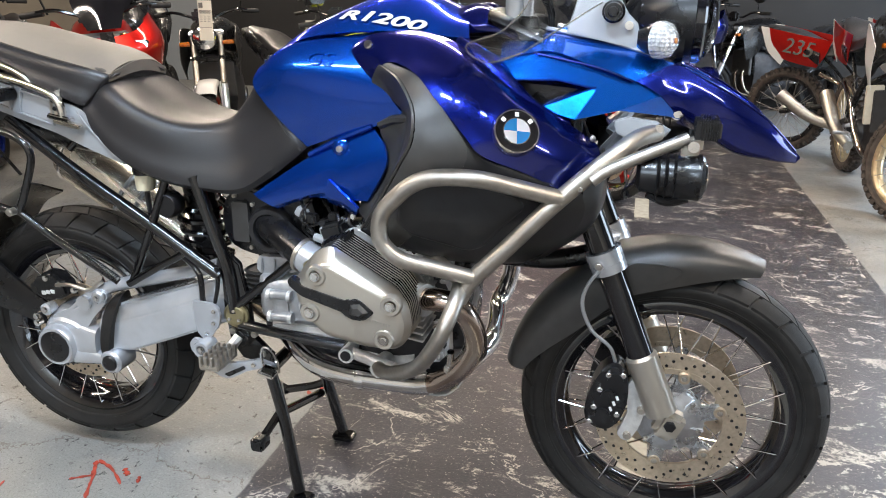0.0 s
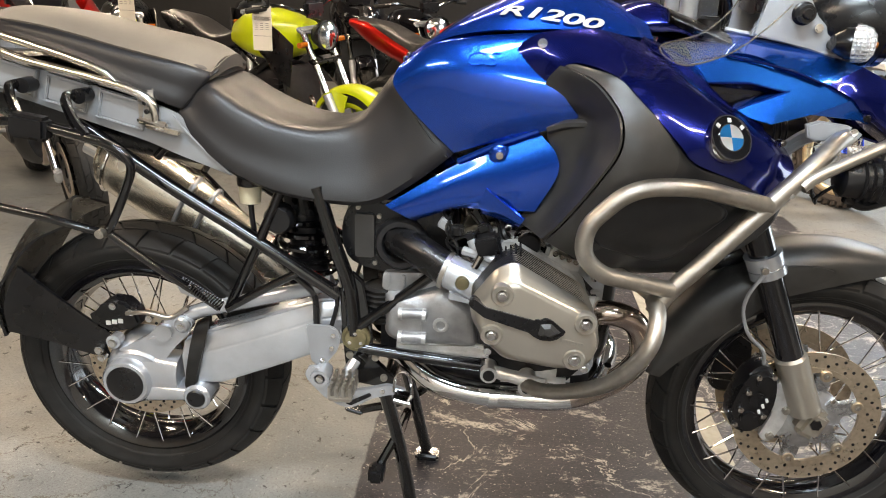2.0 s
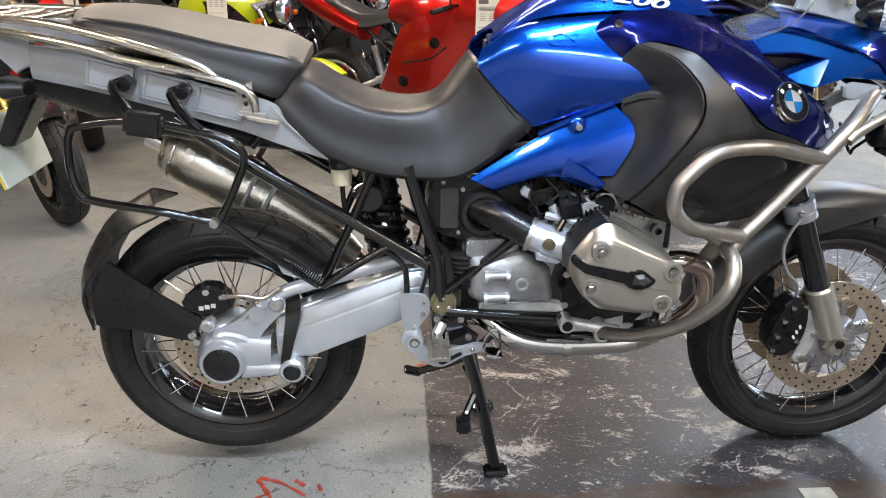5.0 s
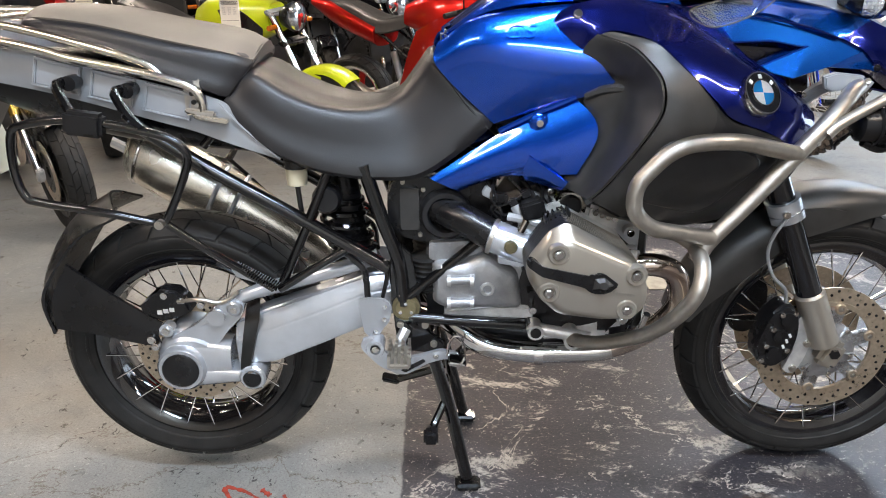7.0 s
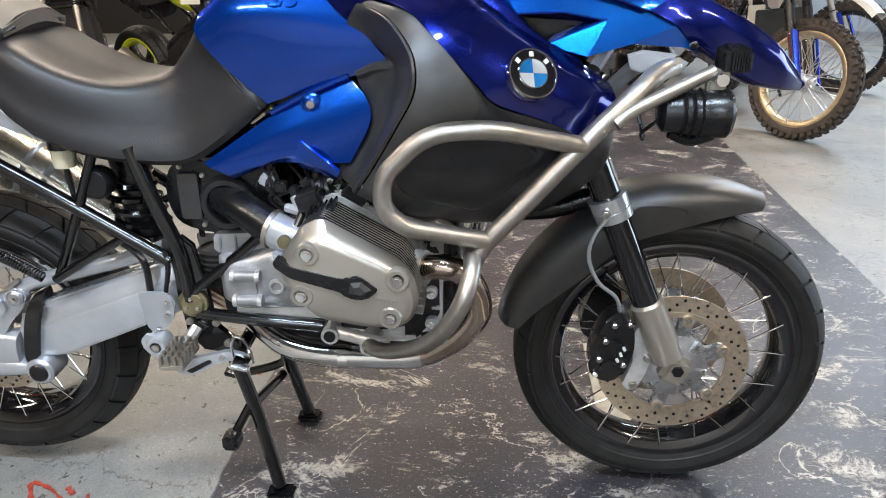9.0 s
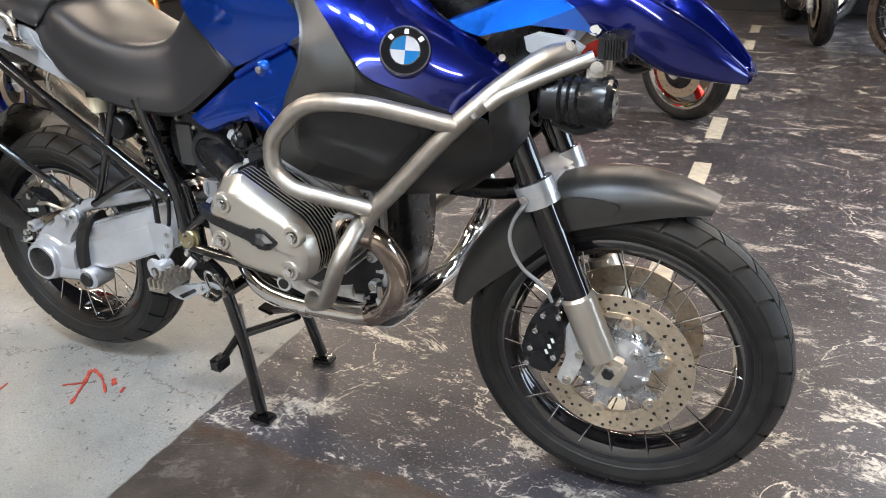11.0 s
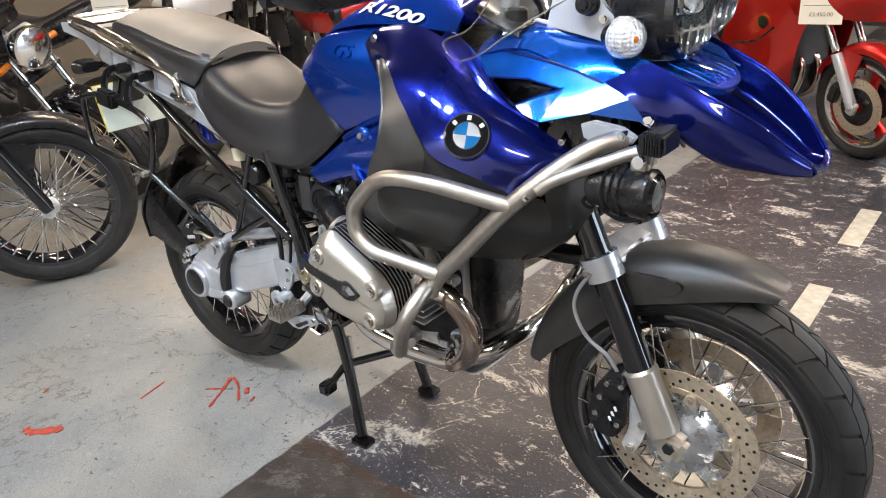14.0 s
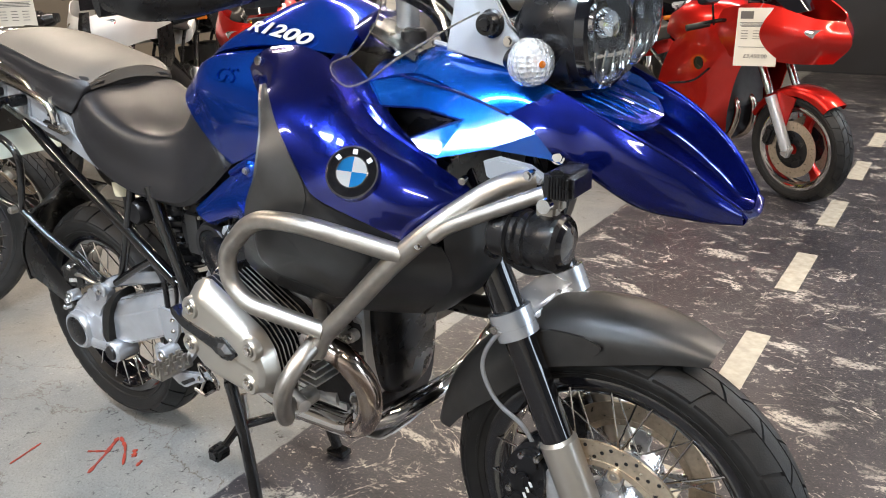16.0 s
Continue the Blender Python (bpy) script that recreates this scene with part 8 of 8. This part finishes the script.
    part("seat", rings([seat_ring(-0.22, tz - 0.03, 0.05, -0.22, tz - 0.02, 0.045, -0.22, tz), seat_ring(0.02, tz - 0.12, 0.11, 0.02, tz - 0.05, 0.10, 0.02, tz - 0.035), seat_ring(0.28, tz - 0.22, 0.13, 0.28, tz - 0.14, 0.11, 0.28, tz - 0.13), seat_ring(0.52, tz - 0.18, 0.10, 0.52, tz - 0.10, 0.08, 0.52, tz - 0.085)], 28, 16), seat, o, "dark motorcycle seat")
    part("tail", rings([[(-0.30, -0.04, tz - 0.06), (-0.30, 0.04, tz - 0.06), (-0.30, 0.04, tz - 0.02), (-0.30, -0.04, tz - 0.02)], [(-0.05, -0.10, tz - 0.18), (-0.05, 0.10, tz - 0.18), (-0.05, 0.11, tz - 0.05), (-0.05, -0.11, tz - 0.05)], [(0.28, -0.12, tz - 0.30), (0.28, 0.12, tz - 0.30), (0.28, 0.13, tz - 0.18), (0.28, -0.13, tz - 0.18)]], 24, 12), tail or body, o, "painted tail")
    # bars
    bz = top + (0.13 if nose not in ("full",) else 0.0)
    bx = f(top, 0)[0] - 0.04
    bar = [(bx - 0.10, -0.36, bz), (bx - 0.03, -0.22, bz + 0.02), (bx, -0.08, bz - 0.02), (bx, 0, bz - 0.02)]
    part("handlebar", tube(bar + [(x, -y, z) for x, y, z in reversed(bar[:-1])], 0.011, 8), M_FRAME, o)
    for sg in (-1, 1):
        part("grip", rod((bx - 0.11, sg * 0.38, bz), (bx - 0.06, sg * 0.27, bz + 0.01), 0.017, 10), M_RUBBER, o)
        if nose != "dirt":
            part("mirror_stem", tube([(bx - 0.05, sg * 0.25, bz), (bx - 0.03, sg * 0.28, bz + 0.12)], 0.006, 6), M_BLACK, o)
            part("mirror", rings([[(bx - 0.04, sg * 0.24, bz + 0.11), (bx - 0.04, sg * 0.36, bz + 0.12), (bx - 0.04, sg * 0.36, bz + 0.18), (bx - 0.04, sg * 0.24, bz + 0.17)], [(bx + 0.0, sg * 0.26, bz + 0.125), (bx, sg * 0.34, bz + 0.13), (bx, sg * 0.34, bz + 0.165), (bx, sg * 0.26, bz + 0.16)]], 18, 4), M_BLACK, o)
        part("indicator", rod((hx + 0.10, sg * 0.12, 0.86 + t), (hx + 0.11, sg * 0.19, 0.86 + t), 0.016, 10), M_AMBER, o, "amber indicator")
    # front of the machine
    nx = hx + 0.16
    if nose in ("naked", "cruiser"):
        lr = 1.22 if nose == "cruiser" else 1.0
        hl = part("headlamp", lathe([(0, -0.10), (0.06 * lr, -0.08), (0.085 * lr, -0.02), (0.09 * lr, 0.01), (0.08 * lr, 0.012), (0, 0.0)], (nx, 0, 0.90 + t), "x", 28), M_CHROME if nose == "cruiser" else M_BLACK, o, "round headlamp")
        part("headlamp_lens", lathe([(0.080 * lr, 0.012), (0.05 * lr, 0.03), (0, 0.036), (0, 0.01)], (nx, 0, 0.90 + t), "x", 24), M_REFLECT, hl)
        part("instrument_cluster", block((hx + 0.06, 0, 1.05 + t), (0.05, 0.16, 0.10), 0.02), M_BLACK, o)
        for sg in (-1, 1):
            part("tank_shroud", surf([[(hx - 0.32, sg * 0.16, tz - 0.03), (hx - 0.1, sg * 0.20, tz - 0.02), (hx + 0.07, sg * 0.20, tz - 0.12)], [(hx - 0.30, sg * 0.18, tz - 0.14), (hx - 0.1, sg * 0.22, tz - 0.18), (hx + 0.05, sg * 0.21, tz - 0.25)], [(hx - 0.22, sg * 0.17, tz - 0.22), (hx - 0.1, sg * 0.20, tz - 0.32), (hx + 0.0, sg * 0.19, tz - 0.38)]] if nose == "naked" else [[(hx - 0.2, sg * 0.155, tz - 0.05), (hx - 0.1, sg * 0.15, tz - 0.05)], [(hx - 0.2, sg * 0.16, tz - 0.1), (hx - 0.1, sg * 0.15, tz - 0.1)]], 12, 10, 0.005), accent, o)
    elif nose == "dirt":
        part("number_board", surf([[(nx - 0.02, -0.10, 1.10 + t), (nx + 0.01, 0, 1.12 + t), (nx - 0.02, 0.10, 1.10 + t)], [(nx + 0.05, -0.09, 0.88 + t), (nx + 0.09, 0, 0.88 + t), (nx + 0.05, 0.09, 0.88 + t)]], 10, 8, 0.004), accent, o)
        for sg in (-1, 1):
            part("radiator_shroud", surf([[(0.62, sg * 0.12, tz - 0.02), (0.85, sg * 0.17, tz - 0.02), (1.06, sg * 0.19, tz - 0.14)], [(0.66, sg * 0.13, tz - 0.15), (0.85, sg * 0.18, tz - 0.22), (1.02, sg * 0.19, tz - 0.30)], [(0.72, sg * 0.12, tz - 0.26), (0.86, sg * 0.15, tz - 0.38), (0.98, sg * 0.16, tz - 0.46)]], 12, 10, 0.004), accent, o, "red and white radiator shroud")
            part("side_number_panel", surf([[(-0.16, sg * 0.13, tz - 0.02), (0.10, sg * 0.145, tz - 0.06), (0.36, sg * 0.135, tz - 0.10)], [(-0.12, sg * 0.135, tz - 0.14), (0.10, sg * 0.150, tz - 0.18), (0.32, sg * 0.14, tz - 0.22)], [(-0.02, sg * 0.13, tz - 0.26), (0.12, sg * 0.14, tz - 0.29), (0.26, sg * 0.13, tz - 0.31)]], 12, 8, 0.004), M_RED, o, "red side panel with a race number")
            part("panel_edge", surf([[(-0.24, sg * 0.12, tz - 0.01), (-0.16, sg * 0.13, tz - 0.018)], [(-0.16, sg * 0.125, tz - 0.20), (-0.10, sg * 0.135, tz - 0.16)], [(-0.04, sg * 0.12, tz - 0.31), (-0.01, sg * 0.13, tz - 0.265)]], 6, 8, 0.004), M_WHITE, o, "white rear edge of the side panel")
            if number:
                letters("race_number", number, 0.17, Matrix.Translation((0.10, sg * 0.158, tz - 0.215)) @ Matrix.Rotation(radians(8), 4, "Y") @ Matrix.Rotation(math.pi / 2, 4, "X") @ Matrix.Rotation(0 if sg < 0 else math.pi, 4, "Y"), M_INK, o, 0.001, 0.2)
        part("expansion_pipe", tube([(0.92, 0.0, 0.55), (1.06, -0.04, 0.48), (1.08, -0.10, 0.36), (0.95, -0.15, 0.30), (0.78, -0.17, 0.40), (0.55, -0.16, 0.58), (0.3, -0.14, 0.68)], 0.017, 12), M_PIPE, o, "bare steel exhaust pipe")
        part("skid_grille", block((0.98, -0.14, 0.62), (0.03, 0.10, 0.24), 0.004), M_CREAM, o)
    else:
        full = nose == "full"
        for sg in (-1, 1):
            z0 = 1.02 + t
            nf = 1.50 if full else 1.2 * wide ** 0.5
            ns = [[(hx - 0.06, sg * 0.17, z0 - 0.02), (hx + 0.14 * nf, sg * 0.18, z0 + 0.02), (hx + 0.30 * nf, sg * 0.11, z0 - 0.05), (hx + 0.36 * nf, 0.0, z0 - 0.08)], [(hx - 0.10, sg * 0.21, z0 - 0.14), (hx + 0.14 * nf, sg * 0.22, z0 - 0.12), (hx + 0.31 * nf, sg * 0.14, z0 - 0.15), (hx + 0.39 * nf, 0.0, z0 - 0.18)], [(hx - 0.12, sg * 0.20, z0 - 0.26), (hx + 0.12 * nf, sg * 0.20, z0 - 0.25), (hx + 0.26 * nf, sg * 0.12, z0 - 0.27), (hx + 0.33 * nf, 0.0, z0 - 0.28)]]
            ns = [[(x, y * wide, z) for x, y, z in c] for c in ns]
            part("nose_fairing", surf(ns, 20, 14, 0.005), body, o, "painted nose fairing")
            hl = part("headlamp", rings([[(hx + 0.27 * nf + 0.02 * math.sin(a), sg * wide * (0.105 + 0.055 * math.cos(a)), z0 - 0.13 + 0.038 * math.sin(a) + 0.012 * math.cos(a)) for a in [2 * math.pi * k / 8 for k in range(8)]], [(hx + 0.335 * nf - 0.03 * math.cos(a), sg * wide * (0.092 + 0.048 * math.cos(a)), z0 - 0.135 + 0.032 * math.sin(a) + 0.012 * math.cos(a)) for a in [2 * math.pi * k / 8 for k in range(8)]]], 24, 4), M_REFLECT, o, "bright headlamp")
            if full:
                bf = [[(hx + 0.16, sg * 0.15, 0.96), (hx - 0.06, sg * 0.205, 0.95), (0.84, sg * 0.215, 0.90), (0.64, sg * 0.195, 0.80)], [(hx + 0.14, sg * 0.175, 0.82), (hx - 0.06, sg * 0.225, 0.80), (0.82, sg * 0.235, 0.75), (0.58, sg * 0.215, 0.66)], [(hx + 0.07, sg * 0.190, 0.66), (hx - 0.10, sg * 0.230, 0.60), (0.80, sg * 0.240, 0.55), (0.52, sg * 0.215, 0.50)],
                      [(hx + 0.01, sg * 0.180, 0.48), (0.94, sg * 0.215, 0.42), (0.75, sg * 0.220, 0.38), (0.45, sg * 0.185, 0.37)], [(hx - 0.07, sg * 0.11, 0.32), (0.92, sg * 0.130, 0.26), (0.72, sg * 0.130, 0.23), (0.43, sg * 0.11, 0.25)]]
                part("side_fairing", surf(bf, 26, 26, 0.005), body, o, "painted full side fairing")
                part("fairing_groove", tube([(hx - 0.08, sg * 0.230, 0.70), (0.86, sg * 0.240, 0.62), (0.66, sg * 0.236, 0.58)], 0.006, 6), M_BLACK, o)
                part("frame_beam", tube([(hx, sg * 0.15, 0.84), (0.80, sg * 0.185, 0.70), (0.55, sg * 0.175, 0.52), (0.46, sg * 0.15, 0.42)], 0.030, 10), M_CAST, o, "cast grey frame beam")
                part("clutch_cover", lathe([(0, sg * 0.012), (0.055, sg * 0.012), (0.07, 0.0), (0.07, sg * -0.05), (0, sg * -0.05)], (0.70, sg * 0.19, 0.52), n=24), M_BRASS, o, "bronze clutch cover")
                for k in range(5):
                    a = 2 * math.pi * k / 5
                    bolt(o, (0.70 + 0.058 * math.cos(a), sg * 0.20, 0.52 + 0.058 * math.sin(a)), 0.006, (0, sg, 0))
                for q in ((0.66, 0.46), (0.90, 0.72)):
                    part("fairing_vent", lathe([(0, sg * 0.004), (0.035, sg * 0.004), (0.035, sg * -0.01), (0, sg * -0.01)], (q[0], sg * 0.236, q[1]), n=18), M_BLACK, o, "dark round vent")
            else:
                part("nose_blade", surf([[(hx + 0.36 * nf, sg * 0.0, z0 - 0.05), (hx + 0.345 * nf, sg * 0.03, z0 - 0.05)], [(hx + 0.405 * nf, 0.0, z0 - 0.17), (hx + 0.385 * nf, sg * 0.035, z0 - 0.16)], [(hx + 0.345 * nf, 0.0, z0 - 0.27), (hx + 0.335 * nf, sg * 0.02, z0 - 0.27)]], 6, 10, 0.004), M_BLACK, o, "black blade between the headlamps")
                part("flank_fairing", surf([[(hx - 0.02, sg * 0.22, z0 - 0.20), (0.80, sg * 0.23, z0 - 0.18)], [(hx + 0.02, sg * 0.21, z0 - 0.36), (0.82, sg * 0.22, z0 - 0.34)], [(hx - 0.06, sg * 0.18, z0 - 0.52), (0.84, sg * 0.18, z0 - 0.46)]], 12, 10, 0.005), accent, o)
        sc = part("screen", surf([[(hx + 0.30, -0.08, 0.98 + t), (hx + 0.33, 0, 0.98 + t), (hx + 0.30, 0.08, 0.98 + t)], [(hx + 0.16, -0.13, 1.10 + t), (hx + 0.19, 0, 1.12 + t), (hx + 0.16, 0.13, 1.10 + t)], [(hx + 0.04, -0.12, 1.18 + t), (hx + 0.06, 0, 1.21 + t), (hx + 0.04, 0.12, 1.18 + t)]], 14, 10, 0.003), M_GLOSS, o, "smoked screen")
        part("dash", block((hx + 0.08, 0, 1.02 + t), (0.10, 0.22, 0.06), 0.02), M_BLACK, o)
    if knobs:
        for sg in (-1, 1):
            part("fork_guard", surf([[(wb + 0.03, sg * 0.122, R - 0.02), (wb + 0.055, sg * 0.105, R - 0.02), (wb + 0.05, sg * 0.085, R - 0.02)], [(wb - 0.095, sg * 0.122, R + 0.27), (wb - 0.07, sg * 0.105, R + 0.27), (wb - 0.075, sg * 0.085, R + 0.27)]], 8, 6, 0.004), M_FORKBLUE, o, "blue plastic fork guard")
    if steer:
        a = Vector((wb + R * 0.46, 0, 0))
        turn = Matrix.Translation(a) @ Matrix.Rotation(radians(steer), 4, Vector((-0.418, 0, 0.908))) @ Matrix.Translation(-a)
        for q in o.children:
            if q.name.split(".")[0] in ("front_wheel", "fork_tube", "fork_slider", "fork_foot", "fork_guard", "lower_yoke", "upper_yoke", "front_mudguard", "mudguard_stay", "brake_disc", "disc_carrier", "caliper", "handlebar", "grip", "number_board", "mirror", "mirror_stem") or (q.name.split(".")[0] in ("headlamp", "instrument_cluster", "indicator") and nose == "cruiser"):
                q.matrix_basis = turn @ q.matrix_basis
    part("side_stand", tube([(0.55, 0.14, 0.30), (0.50, 0.22, 0.12), (0.48, 0.26, 0.03 - 0.26 * math.sin(radians(lean)) * 0)], 0.011, 8), M_BLACK, o)
    return o


ECONT = (1.25, 3.15)
other_bike("red sports motorcycle with red wheels and a price card", ECONT, -30, 5, R=0.295, wheel=3, rim_mat=M_RED, edge=M_CHROME, body=M_RED, accent=M_CAST, fork=M_CHROME, nose="full", seat=M_SEAT, wb=1.40)
other_bike("red adventure sport motorcycle with gold forks", (-1.17, 1.82), -50, 5, wide=1.3, body=M_RED, accent=M_WHITE, fork=M_GOLD, usd=True, fender=M_BLACK, nose="adv", tall=0.05)
other_bike("black roadster with a white front mudguard and red rim stripes", (-1.55, 3.25), -66, 4, fender=M_WHITE, body=M_BLACK, accent=M_MATT, edge=M_RED, fork=M_STEEL, nose="naked")
other_bike("black touring motorcycle with a twin headlamp", (-0.30, 4.85), -72, 4, body=M_GLOSS, accent=M_GLOSS, fender=M_GLOSS, nose="adv", tall=0.05)
other_bike("fluorescent yellow and black roadster", (-0.05, 2.98), -31, 5, body=M_YELLOW, accent=M_BLACK, fender=M_YELLOW, edge=M_YELLOW, fork=M_CHROME, nose="naked", tail=M_BLACK)
other_bike("white and black motorcycle with blue wheels", (-2.25, 1.48), -58, 4, body=M_WHITE, accent=M_BLACK, rim_mat=M_FORKBLUE, fender=M_BLACK, nose="adv", tall=0.08)
other_bike("black cruiser motorcycle with chrome wire spokes", (-1.24, -0.02), 66, 3, wheel=0, R=0.35, w=0.058, rim=0.262, rim_mat=M_GLOSS, wire=M_CHROME, fork=M_FRAME, fender=M_BLACK, body=M_GLOSS, nose="naked", wb=1.62, spokes=56, spoke_r=0.0036)
other_bike("black and chrome cruiser motorcycle with a round headlamp", (-1.95, 0.62), 62, 3, wheel=0, R=0.33, w=0.06, rim=0.25, rim_mat=M_CHROME, fork=M_CHROME, body=M_GLOSS, nose="cruiser", wb=1.62, steer=-52)
other_bike("white motocross motorcycle with gold rims and blue fork guards", (2.99, 3.17), -88, 4, wheel=0, R=0.345, w=0.045, rim=0.272, rim_mat=M_RIMGOLD, tyre=M_DIRT, wire=M_STEEL, fork=M_BLACK, usd=True, fender=M_WHITE, body=M_BLACK, accent=M_WHITE, nose="dirt", tall=0.13, knobs=True, wb=1.46, steer=36)
other_bike("red and white motocross motorcycle with a race number", (3.80, 4.55), -35, 4, wheel=0, R=0.34, w=0.045, rim=0.268, rim_mat=M_BLACK, tyre=M_DIRT, wire=M_STEEL, fork=M_STEEL, fender=M_WHITE, body=M_BLACK, accent=M_WHITE, nose="dirt", tall=0.05, knobs=True, wb=1.46, number="235")
other_bike("dark blue touring motorcycle", (2.0, 5.9), -80, 4, body=M_NAVY, accent=M_BLACK, nose="adv", tall=0.08)
other_bike("black motorcycle parked by the dark wall", (2.05, 7.0), -150, 4, body=M_BLACK, accent=M_BLACK, nose="naked")
other_bike("black roadster motorcycle in the back row", (-1.15, 4.75), -70, 4, body=M_GLOSS, accent=M_MATT, nose="naked")
for cx, cy, hd, bd, nz, tl in ((-2.15, 3.15, -66, M_BLACK, "adv", 0.10), (-2.75, 2.35, -60, M_BLACK, "naked", 0.05), (-3.50, 0.05, 220, M_BLACK, "naked", 0.10), (-2.9, -0.35, 50, M_BLACK, "adv", 0.0), (0.45, 4.05, -60, M_GLOSS, "naked", 0.0)):
    other_bike("black motorcycle standing close to its neighbours", (cx, cy), hd, 4, body=bd, accent=M_BLACK, fender=M_BLACK, nose=nz, tall=tl, fork=M_FRAME)
price_card((1.00, 2.95, 0.86), Matrix.Rotation(radians(8), 4, "Z"), 0.20, 0.28, "£3,450.00")
price_card((-1.62, 3.32, 1.02), Matrix.Rotation(radians(8), 4, "Z"), 0.10, 0.27)
price_card((-0.595, 2.862, 0.93), Matrix.Rotation(radians(4), 4, "Z"), 0.11, 0.25)
price_card((-2.2, 0.98, 1.05), Matrix.Rotation(radians(40), 4, "Z"), 0.20, 0.32)

# lime steel bike lift and cable by the far wall
lift = tagged(new("bike_lift"), "low lime-green steel motorcycle lift on the floor", "bike lift")
for dy in (0.0, 0.55):
    part("rail", block((7.7, 7.0 + dy, 0.10), (1.9, 0.07, 0.05), 0.006, Matrix.Rotation(radians(18), 4, "Z")), M_STRAP, lift)
for dx in (-0.7, 0.0, 0.7):
    part("cross_bar", block((7.7 + dx - 0.08, 7.27 + dx * 0.32, 0.10), (0.06, 0.55, 0.05), 0.006, Matrix.Rotation(radians(18), 4, "Z")), M_STRAP, lift)
part("deck", block((7.7, 7.28, 0.135), (1.3, 0.4, 0.02), 0.004, Matrix.Rotation(radians(18), 4, "Z")), M_GREYP, lift)
for dx in (-0.85, 0.85):
    part("foot", block((7.7 + dx, 7.28 + dx * 0.32, 0.04), (0.10, 0.6, 0.08), 0.006, Matrix.Rotation(radians(18), 4, "Z")), M_STRAP, lift)
hose = tagged(new("air_hose"), "loose green air hose lying on the floor", "hose")
part("hose_line", tube([(6.3, 5.6, 0.012), (6.6, 5.3, 0.012), (7.0, 5.5, 0.012), (7.1, 5.2, 0.012), (6.8, 5.0, 0.012), (7.3, 4.9, 0.012), (7.9, 5.1, 0.012)], 0.012, 6), M_STRAP, hose)
